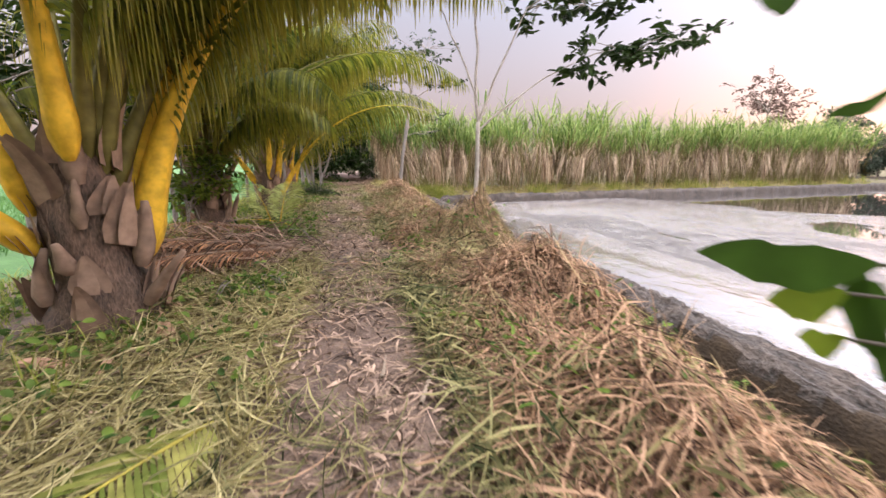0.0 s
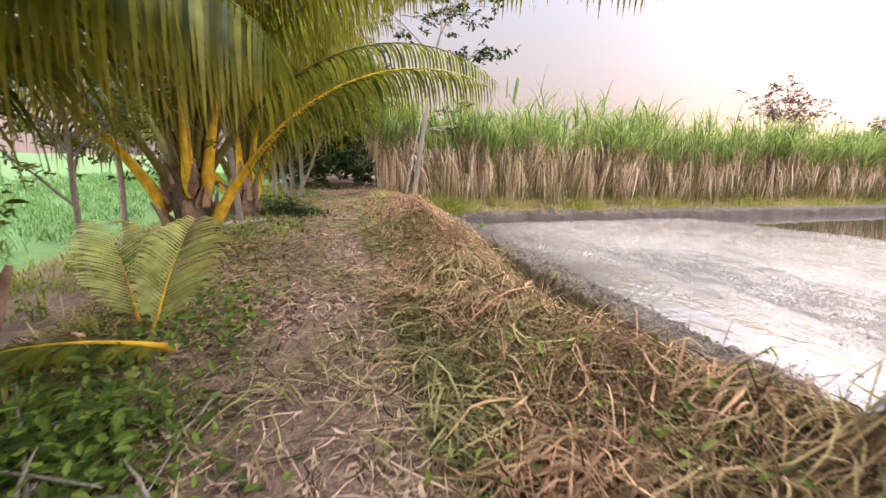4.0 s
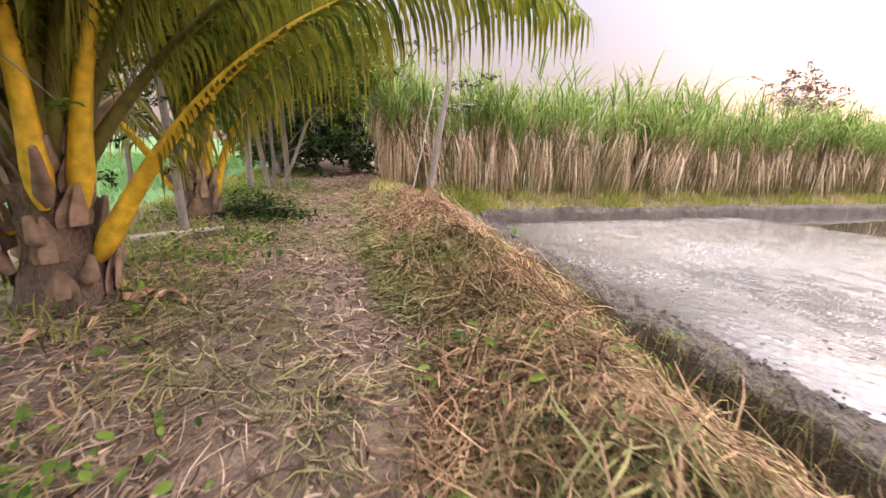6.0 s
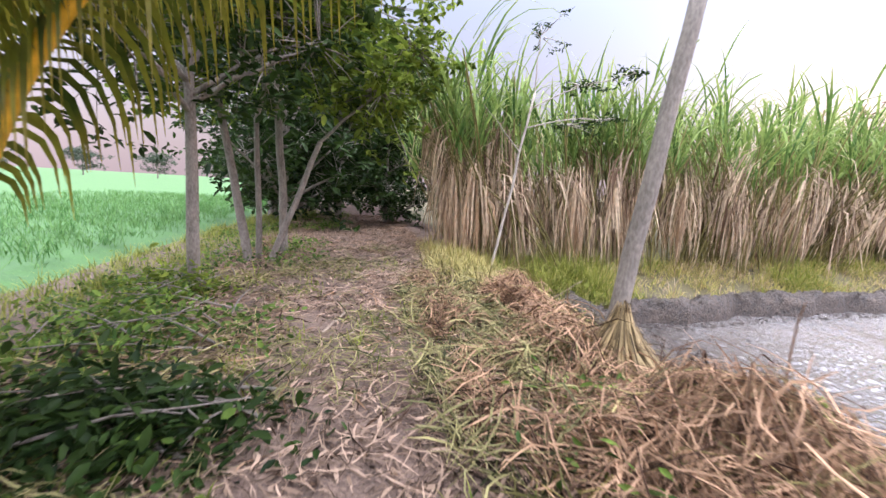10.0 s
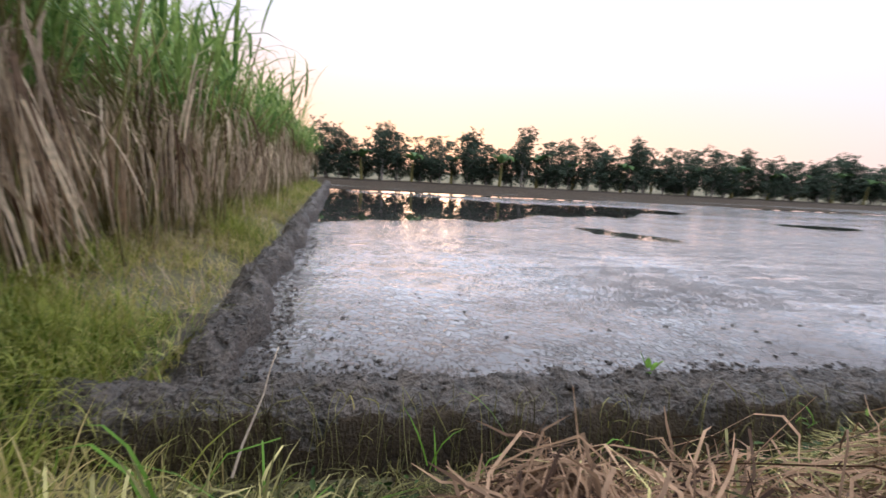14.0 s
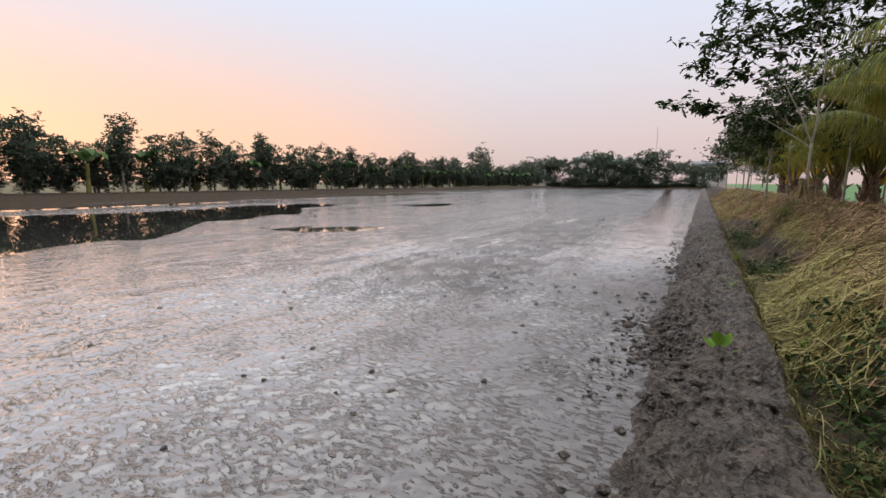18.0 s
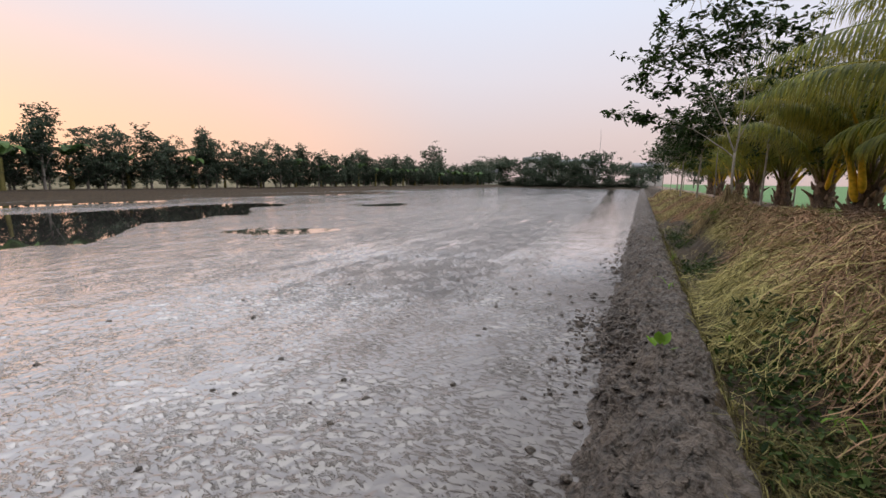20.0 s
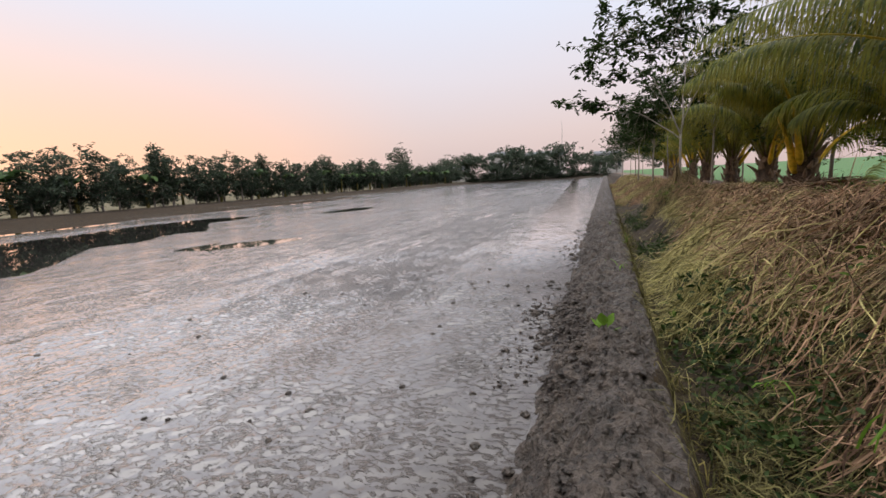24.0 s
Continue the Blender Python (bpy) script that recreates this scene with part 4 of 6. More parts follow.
palm((-2.5, 17.75, -0.05), [(4, 76, 4.2, 94, {"yellow": True, "foot": 0.40}), (-80, 87, 4.4, 74, {"yellow": True, "foot": 0.95}), (-30, 82, 4.4, 88, {"yellow": True, "foot": 0.9}), (186, 62, 4.0, 92, {"yellow": True, "foot": 0.55}),
                            (-35, 76, 4.2, 96), (-12, 78, 4.4, 92), (8, 72, 4.2, 96), (-70, 78, 4.4, 94), (-92, 74, 4.2, 98), (35, 76, 4.4, 94), (75, 70, 4.0, 98), (115, 74, 4.2, 92), (155, 62, 4.0, 95), (220, 62, 3.8, 98), (250, 76, 4.2, 96),
                            (290, 74, 4.0, 100), (330, 84, 4.4, 60), (-8, 82, 4.8, 84), (-50, 82, 4.8, 86), (-28, 78, 4.6, 90), (-60, 72, 3.8, 106), (20, 80, 4.4, 96)], P_LABEL, 1.3, 0.35)
back_palm = None
for k, (x, y) in enumerate([(-2.6, -1.2), (-2.5, -6.6), (-2.4, -12.5), (-2.6, -19.0), (-2.3, -26.0), (-2.6, -34.0)]):
    if back_palm is None:
        back_palm = palm((x, y, -0.1), [(i * 137.5 + rng.uniform(-15, 15), 84 - i * 1.2, rng.uniform(3.9, 4.6), rng.uniform(84, 108), {"yellow": i % 5 == 4}) for i in range(20)], P_LABEL, 1.5, 0.40)
    else:
        copy_thing(back_palm, pose(x, y, float(ground_z(x, y)) - 0.03, 0, 0, k * 77.0))


# ---- trees ----
def bent(a, b, sag=0.0, k=7, wob=0.025):
    a, b = np.array(a, float), np.array(b, float)
    u = np.linspace(0, 1, k)[:, None]
    L = np.linalg.norm(b - a)
    p = a + (b - a) * u + rng.normal(0, wob * L / 3, (k, 3)) * np.sin(u * np.pi)
    p[:, 2] += sag * np.sin(u[:, 0] * np.pi)
    return p


def tree(name, at, stems, limbs, clusters, leaf_mat, bark, label, category="tree", group="", leaf=0.12, aspect=0.45, hang=0.2, flat=0.5, rz=0.0):
    """stems and limbs: (from, to, radius, radius, sag); clusters: (centre, spread, count). One crown mesh of single leaves."""
    root = thing(name, at, label, category, group, rz=rz)
    for nm, rows in (("trunk", stems), ("limb", limbs)):
        for a, b, r0, r1, sag in rows:
            P = bent(a, b, sag, wob=0.012 if nm == "trunk" else 0.03)
            part(nm, tube_mesh(nm, [tube(P, np.linspace(r0, r1, len(P)), 8, rough=0.05)], bark), root)
    cs, tw = [], []
    for c, spread, n in clusters:
        sp = np.array(spread) if np.ndim(spread) else np.array([spread] * 3)
        nb = max(3, n // 14)
        hubs = np.array(c) + rng.normal(0, 1, (nb, 3)) * sp * 0.8
        for h in hubs:
            # a drooping spray of leaflets on both sides of its rib
            dr = rng.normal(0, 1, 3)
            dr[2] = -0.35 + 0.3 * dr[2]
            dr /= np.linalg.norm(dr)
            q = h + np.outer(np.repeat(np.arange(7), 2) - 3, dr) * leaf * 0.42 + rng.normal(0, 1, (14, 3)) * leaf * 0.22
            cs.append(q)
            tw.append(tube(bent(np.array(c) + (h - np.array(c)) * 0.15, h, 0.02, 4), [0.012, 0.009, 0.006, 0.003], 4))
    if tw:
        part("twigwork", tube_mesh("twigwork", tw, bark), root, kind="stuff")
    if cs:
        part("crown", ribbon_mesh("crown", leaves(np.concatenate(cs), leaf, aspect, flat, 0.12, hang), leaf_mat), root, kind="stuff")
    return root


def random_tree(at, h, spread, n, leaf_mat, bark, label, leaf=0.16, r=0.12, low=0.35, group="", lean=(0, 0), name="tree", nl=9):
    top = (lean[0], lean[1], h * 0.72)
    limbs, clusters = [], []
    for k in range(nl):
        a = radians(k * 137.5 + rng.uniform(-25, 25))
        f = rng.uniform(low, 0.95)
        st = (top[0] * f, top[1] * f, top[2] * f)
        rr = spread * rng.uniform(0.45, 1.0)
        en = (st[0] + rr * math.cos(a), st[1] + rr * math.sin(a), st[2] + h * rng.uniform(0.10, 0.30))
        limbs.append((st, en, r * 0.45, r * 0.12, 0.05))
        clusters.append((en, (spread * 0.36, spread * 0.36, h * 0.10), n // (nl + 2)))
        mid = tuple((np.array(st) * 0.45 + np.array(en) * 0.55))
        clusters.append((mid, (spread * 0.3, spread * 0.3, h * 0.08), n // (2 * nl)))
    clusters.append(((top[0], top[1], h * 0.88), (spread * 0.4, spread * 0.4, h * 0.1), n // 5))
    return tree(name, at, [((0, 0, -0.1), top, r, r * 0.5, 0.0)], limbs, clusters, leaf_mat, bark, label, group=group, leaf=leaf)

# the slender forked tree on the windrow
tree("slender_tree", (2.05, 6.75, 0.0), [((0, 0, -0.1), (0.05, 0.0, 2.05), 0.046, 0.034, 0)],
     [((0.05, 0, 2.05), (0.0, 0.1, 4.2), 0.026, 0.014, 0), ((0.05, 0, 2.05), (0.95, 0.3, 3.9), 0.024, 0.010, 0.05), ((0.05, 0, 1.9), (1.75, 0.0, 3.05), 0.02, 0.008, 0.1),
      ((0.03, 0, 2.4), (-0.6, 0.2, 3.9), 0.018, 0.008, 0), ((1.75, 0, 3.05), (3.7, -0.2, 3.45), 0.012, 0.005, 0.1), ((0.95, 0.3, 3.9), (2.5, 0.2, 4.3), 0.012, 0.005, 0), ((0, 0.1, 4.2), (0.3, -0.6, 5.6), 0.022, 0.008, 0), ((0.3, -0.6, 5.6), (1.5, 0.3, 6.8), 0.012, 0.005, 0), ((0.1, -0.1, 4.6), (1.6, -0.6, 5.6), 0.014, 0.006, 0), ((0.95, 0.3, 3.9), (2.6, 0.1, 5.0), 0.012, 0.005, 0)],
     [((1.9, 0, 2.85), (0.35, 0.3, 0.10), 60), ((2.7, -0.1, 3.2), (0.45, 0.3, 0.12), 187), ((3.5, -0.2, 3.4), (0.35, 0.3, 0.10), 90), ((2.0, 0.2, 4.0), (0.5, 0.4, 0.18), 136), ((2.6, 0.2, 4.3), (0.4, 0.4, 0.2), 102),
      ((1.2, 0.3, 4.0), (0.4, 0.4, 0.2), 80), ((0.2, -0.5, 5.4), (0.8, 0.8, 0.4), 357), ((-0.7, 0.2, 4.5), (0.5, 0.5, 0.3), 136), ((0.9, -1.0, 5.0), (0.8, 0.6, 0.3), 255),
      ((1.6, -0.6, 5.6), (0.8, 0.7, 0.4), 357), ((0.6, 0.0, 6.3), (1.0, 0.9, 0.5), 221), ((2.6, 0.1, 5.0), (0.6, 0.5, 0.3), 221), ((-0.6, -0.4, 5.8), (0.8, 0.8, 0.5), 323), ((1.5, 0.3, 6.8), (0.9, 0.8, 0.5), 323)],
     DARK_LEAF, PALE_BARK, "slender forked tree with sparse dark leaves standing in a straw heap", leaf=0.21)
for x, y, h, sp, n in [(1.6, -6.5, 6.5, 1.6, 3200), (1.9, -14.0, 6.0, 1.5, 2600), (-0.9, -3.5, 7.0, 1.8, 3600), (1.5, -24.0, 6.5, 1.8, 2400), (2.2, -38.0, 6.5, 2.4, 2400), (0.5, -52.0, 7.0, 3.0, 2600), (-3.5, 0.6, 5.5, 1.4, 2600), (-3.8, -4.0, 6.0, 1.6, 2600), (-3.9, -10.0, 6.0, 1.8, 2400), (-2.0, -62.0, 8.0, 4.0, 2600)]:
    random_tree((x, y, float(ground_z(x, y))), h, sp, n, DARK_LEAF, PALE_BARK, "slender tree with dark leaves on the bund behind", r=0.06, low=0.45, leaf=0.2)
# the leaning grey trunk further on
tree("leaning_tree", (2.08, 18.35, 0.0), [((0, 0, -0.1), (0.5, 0.0, 3.4), 0.085, 0.062, 0)],
     [((0.5, 0, 3.4), (0.9, 0.2, 5.6), 0.055, 0.03, 0), ((0.6, 0, 3.9), (2.2, -0.2, 4.7), 0.03, 0.01, 0.1), ((0.7, 0, 4.3), (-0.6, 0.2, 5.6), 0.03, 0.01, 0.1), ((0.85, 0.1, 5.2), (1.6, 1.2, 6.4), 0.025, 0.01, 0)],
     [((1.9, -0.2, 4.6), (0.5, 0.4, 0.18), 140), ((2.4, -0.2, 4.75), (0.4, 0.4, 0.15), 90), ((-0.5, 0.2, 5.6), (0.7, 0.6, 0.4), 240), ((1.5, 1.1, 6.3), (0.8, 0.7, 0.4), 260), ((0.9, 0.1, 5.9), (0.8, 0.8, 0.4), 260)],
     DARK_LEAF, BARK, "leaning grey tree trunk rising out of a straw heap", leaf=0.15)
# the trees beside the path before the sugarcane
tree("tree_clump", (-2.0, 23.3, 0.0), [((0, 0, -0.1), (-0.55, 0.2, 3.0), 0.085, 0.06, 0), ((0.12, 0.2, -0.1), (0.05, 0.4, 2.6), 0.06, 0.045, 0), ((0.5, 0.6, -0.1), (0.35, 0.7, 4.2), 0.085, 0.06, 0), ((0.35, -0.15, -0.1), (1.25, -0.2, 2.2), 0.06, 0.045, 0)],
     [((-0.55, 0.2, 3.0), (-1.6, -0.6, 4.6), 0.05, 0.02, 0), ((-0.55, 0.2, 3.0), (-0.2, -1.0, 5.0), 0.05, 0.02, 0), ((0.05, 0.4, 2.6), (0.9, -0.8, 4.4), 0.04, 0.015, 0), ((0.05, 0.4, 1.7), (-0.55, 0.3, 2.3), 0.025, 0.01, 0),
      ((0.35, 0.7, 4.2), (1.6, 0.4, 5.5), 0.05, 0.02, 0), ((0.35, 0.7, 4.0), (-0.6, 1.5, 5.6), 0.05, 0.02, 0), ((0.35, 0.7, 4.2), (0.9, -0.6, 6.3), 0.045, 0.02, 0), ((1.25, -0.2, 2.2), (2.4, -0.4, 3.3), 0.03, 0.012, 0)],
     [((-1.5, -0.5, 4.2), (0.9, 0.8, 0.6), 1350), ((-0.2, -0.9, 4.4), (0.9, 0.7, 0.6), 1350), ((0.9, -0.7, 4.0), (0.8, 0.7, 0.6), 1350), ((1.6, 0.3, 4.8), (0.9, 0.8, 0.7), 1500), ((-0.6, 1.4, 5.2), (1.0, 0.9, 0.7), 1350),
      ((0.9, -0.6, 5.8), (1.1, 0.9, 0.7), 1500), ((2.3, -0.4, 3.1), (0.65, 0.6, 0.45), 900), ((-1.2, 0.1, 2.9), (0.8, 0.6, 0.35), 525), ((1.9, 1.0, 3.6), (0.7, 0.8, 0.6), 900), ((2.9, 0.3, 4.1), (0.6, 0.6, 0.5), 675)],
     MID_LEAF, BARK, "clump of grey-trunked trees with a dense leafy crown over the path", leaf=0.19, hang=0.35)
random_tree((-2.2, 21.3, -0.05), 6.5, 1.8, 2600, DARK_LEAF, BARK, "grey-trunked tree with dark leaves beside the path", r=0.09, low=0.5)
random_tree((-2.25, 16.25, -0.05), 6.2, 1.6, 1800, DARK_LEAF, BARK, "slim grey-barked tree standing among the palms", r=0.075, low=0.6, lean=(-0.35, 0.2))
random_tree((-2.95, 14.5, -0.1), 2.9, 1.0, 1400, DARK_LEAF, BARK, "feathery dark shrub between the palms", leaf=0.07, r=0.04, low=0.3, name="shrub")
random_tree((-3.3, 12.2, -0.15), 3.6, 1.1, 1500, MID_LEAF, BARK, "small bushy tree behind the palms", leaf=0.09, r=0.045, low=0.35)
random_tree((-2.95, 8.45, -0.1), 2.7, 0.75, 1700, MID_LEAF, BARK, "leafy climbing shrub round the foot of a palm", leaf=0.12, r=0.03, low=0.05, name="shrub")
random_tree((-3.2, 6.4, -0.12), 3.0, 0.9, 900, MID_LEAF, BARK, "thin sapling beside the coconut palms", leaf=0.08, r=0.03, low=0.4, name="sapling")
random_tree((-3.3, 1.6, -0.12), 2.6, 0.8, 900, DARK_LEAF, BARK, "feathery young shrub beside the palm", leaf=0.06, r=0.03, low=0.3, name="shrub")
for x, y, h, sp, n in [(-1.0, 33.5, 8.0, 3.0, 4200), (1.2, 38.0, 9.0, 3.4, 4200), (-4.2, 36.0, 7.5, 2.8, 3200), (-2.4, 29.0, 6.5, 2.2, 3000), (2.0, 46.0, 10.0, 4.2, 4200), (-2.5, 47, 8.5, 3.5, 3000)]:
    random_tree((x, y, -0.1), h, sp, n, DARK_LEAF, BARK, "dark leafy tree closing the end of the path", leaf=0.30, r=0.16, low=0.08, nl=15)
for x, y, h in [(-4.1, 11.0, 5.0), (-4.3, 15.6, 5.6), (-4.2, 6.6, 4.8), (-4.4, 19.8, 5.5), (-3.4, 2.6, 6.6), (-3.1, -2.6, 7.0)]:
    random_tree((x, y, float(ground_z(x, y))), h, 1.7, 1300 if y < 12 else 900, DARK_LEAF, BARK, "dark airy tree behind the coconut palms", leaf=0.16, r=0.07, low=0.35)
for x, y, h, sp in [(0.9, 31.5, 4.2, 1.5), (-1.6, 36.0, 4.0, 1.9), (-3.4, 33.0, 3.2, 1.6), (0.4, 41.0, 5.0, 2.4), (-4.6, 42.0, 4.0, 2.2)]:
    random_tree((x, y, -0.1), h, sp, 3000, DARK_LEAF, BARK, "low dense dark bush beside the end of the path", leaf=0.22, r=0.08, low=0.03, nl=13, name="bush")
# thin pale sapling with flat dark branches in front of the cane
tree("sapling", (2.6, 23.3, -0.1), [((0, 0, -0.1), (0.75, 0.2, 3.6), 0.035, 0.022, 0)],
     [((0.6, 0.1, 2.9), (2.2, -0.3, 3.1), 0.015, 0.006, 0.1), ((0.7, 0.2, 3.3), (2.5, -0.4, 4.0), 0.015, 0.006, 0.1), ((0.5, 0.1, 2.4), (-0.4, -0.2, 3.2), 0.012, 0.006, 0), ((0.75, 0.2, 3.6), (0.7, 0, 4.8), 0.015, 0.006, 0)],
     [((1.3, -0.1, 3.0), (0.4, 0.25, 0.10), 160), ((2.0, -0.3, 3.1), (0.35, 0.25, 0.09), 150), ((1.6, 0, 3.8), (0.5, 0.3, 0.10), 170), ((2.4, -0.4, 4.0), (0.4, 0.3, 0.1), 130), ((0.7, 0, 4.6), (0.4, 0.4, 0.2), 120)],
     DARK_LEAF, PALE_BARK, "thin pale sapling with flat dark branches before the sugarcane", leaf=0.09)

# ---- the tree row across the paddy ----
def banana(at, label):
    root = thing("banana_plant", at, label, "banana plant", "row of trees across the paddy")
    part("stem", tube_mesh("stem", [tube(bent((0, 0, -0.1), (0.1, 0, 2.0), 0, 5), np.linspace(0.16, 0.10, 5), 8)], CANE_STALK), root)
    n = 9
    az = np.arange(n) * 2.4
    u = np.linspace(0, 1, 6)
    L = rng.uniform(1.6, 2.4, n)
    ang = rng.uniform(0.8, 1.35, n)[:, None] - rng.uniform(1.2, 2.4, n)[:, None] * u ** 1.4
    P = np.zeros((n, 6, 3))
    r = np.cumsum(np.cos(ang), 1) * (L / 6)[:, None]
    P[:, :, 0], P[:, :, 1] = np.cos(az)[:, None] * r, np.sin(az)[:, None] * r
    P[:, :, 2] = 1.9 + np.cumsum(np.sin(ang), 1) * (L / 6)[:, None]
    w = np.array([0.08, 0.28, 0.34, 0.32, 0.24, 0.05]) * np.ones((n, 1))
    part("leaves", ribbon_mesh("leaves", ribbons(P, w, np.stack([-np.sin(az), np.cos(az), 0 * az], -1)), BANANA), root)
    return root


row_trees = [random_tree((0, 0, 0), h, sp, 2000, FAR_LEAF_HAZED, BARK, "dark bushy tree in the row across the paddy", leaf=0.28, r=0.12, low=0.10, group="row of trees across the paddy", nl=11) for h, sp in ((5.6, 1.5), (6.4, 1.2), (5.0, 1.9), (4.6, 1.4))]
row_banana = banana((0, 0, 0), "ragged banana plant in the row across the paddy")
used = set()
for k, y in enumerate(np.arange(44, -125, -1.45)):
    x = 55.5 + rng.uniform(-0.8, 1.6)
    src = row_banana if k % 4 == 2 else row_trees[(k * 7 + k // 3) % 4]
    m = pose(x, y + rng.uniform(-0.6, 0.6), float(ground_z(x, y)) + 0.02, 0, 0, rng.uniform(0, 360))
    sc = rng.uniform(0.92, 1.24) * (1.3 if src is row_banana else 1)
    src.scale = (sc, sc, sc)
    if src.name not in used:
        used.add(src.name)
        src.matrix_basis = m @ Matrix.Diagonal((sc, sc, sc, 1))
    else:
        copy_thing(src, m)
for k, y in enumerate(np.arange(43, -125, -2.4)):
    x = 57.0 + rng.uniform(-0.8, 1.6)
    s = rng.uniform(0.45, 0.68)
    src = row_trees[k % 4]
    src_scale = tuple(src.scale)
    src.scale = (s * 1.3, s * 1.3, s)
    copy_thing(src, pose(x, y, float(ground_z(x, y)) - 0.25, 0, 0, rng.uniform(0, 360)))["label"] = "low dark bush under the row of trees"
    src.scale = src_scale
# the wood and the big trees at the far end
big = [random_tree((86, -140, -0.3), 16, 5.0, 1300, FAR_LEAF_HAZED, BARK, "large airy tree at the far end of the paddy", leaf=0.8, r=0.35, low=0.45, nl=12),
       random_tree((57, -140, -0.3), 11, 6.0, 1500, FAR_LEAF_HAZED, BARK, "round dark tree at the far end of the paddy", leaf=0.8, r=0.3, low=0.25, nl=12)]
for src, x, y, sc in [(1, 40, -142, 1.15), (1, 21, -138, 1.1), (1, 70, -150, 0.9), (0, 74, -160, 0.7), (1, 10, -150, 0.8), (1, 30, -150, 0.7), (1, 100, -130, 0.6), (1, 112, -120, 0.6), (1, 48, -146, 0.7), (1, 53, -137, 0.95), (1, 33, -137, 1.0), (1, 27, -140, 0.75), (1, 15, -136, 0.7), (1, 44, -134, 0.55), (1, 6, -138, 0.6), (1, 38, -138, 0.5), (1, 24, -134, 0.45), (1, 0, -160, 0.8), (1, -12, -150, 0.7),
                      (1, 72, 80, 0.55), (1, 96, 70, 0.55), (1, 62, 62, 0.5), (1, 110, 60, 0.6), (1, 52, 75, 0.55)]:
    big[src].scale = (sc, sc, sc)
    copy_thing(big[src], pose(x, y, -0.3, 0, 0, rng.uniform(0, 360)))
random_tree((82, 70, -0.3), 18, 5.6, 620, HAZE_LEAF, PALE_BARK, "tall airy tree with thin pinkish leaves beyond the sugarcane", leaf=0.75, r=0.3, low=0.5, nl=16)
big[0].scale = big[1].scale = (1, 1, 1)
for k, x in enumerate(np.arange(5, 55, 2.0)):
    src = row_trees[k % 4]
    src_scale = tuple(src.scale)
    w = rng.uniform(0.75, 1.05)
    src.scale = (w * 1.5, w * 1.5, w * rng.uniform(0.7, 1.0))
    copy_thing(src, pose(x + rng.uniform(-0.8, 0.8), -131.5 - rng.uniform(0, 3), -1.6, 0, 0, rng.uniform(0, 360)))["label"] = "dark hedge bush along the far end of the paddy"
    src.scale = src_scale
# hazy woods beyond the green rice
for x, y, sc in [(-120, 180, 1.0), (-100, 190, 0.9), (-145, 170, 1.1), (-80, 200, 0.9), (-60, 210, 1.0), (-160, 140, 1.0), (-38, 200, 0.9), (-170, 110, 1.0), (-20, 210, 1.0), (-185, 60, 1.0), (-180, 20, 1.1), (-190, -30, 1.0), (-170, -80, 1.0)]:
    big[1].scale = (sc, sc, sc)
    copy_thing(big[1], pose(x, y, -0.5, 0, 0, rng.uniform(0, 360)))
big[1].scale = (1, 1, 1)


# ---- straw, litter and grass ----
STRAW_GOLD = leafy("golden_straw", [(0.16, 0.13, 0.04), (0.36, 0.30, 0.09), (0.54, 0.45, 0.17), (0.60, 0.52, 0.26)], 0.65, trans=0.15)
CANE_PALE = leafy("pale_cane_leaf", [(0.36, 0.23, 0.13), (0.62, 0.44, 0.28), (0.76, 0.60, 0.42)], 0.7, trans=0.2)
WILT = leafy("wilted_grass", [(0.03, 0.045, 0.015), (0.10, 0.13, 0.04), (0.24, 0.26, 0.09), (0.45, 0.40, 0.18)], 0.6, trans=0.2)
ROOTS = leafy("dark_roots", [(0.02, 0.014, 0.009), (0.06, 0.042, 0.024), (0.13, 0.10, 0.05), (0.28, 0.25, 0.10)], 0.8, trans=0.0)
WEED_DARK = leafy("ditch_weed", [(0.014, 0.03, 0.009), (0.03, 0.062, 0.015), (0.075, 0.12, 0.03)], 0.5, trans=0.2)
HAY = leafy("yellow_hay", [(0.05, 0.055, 0.012), (0.24, 0.23, 0.045), (0.52, 0.45, 0.12), (0.74, 0.64, 0.27)], 0.6, trans=0.2)


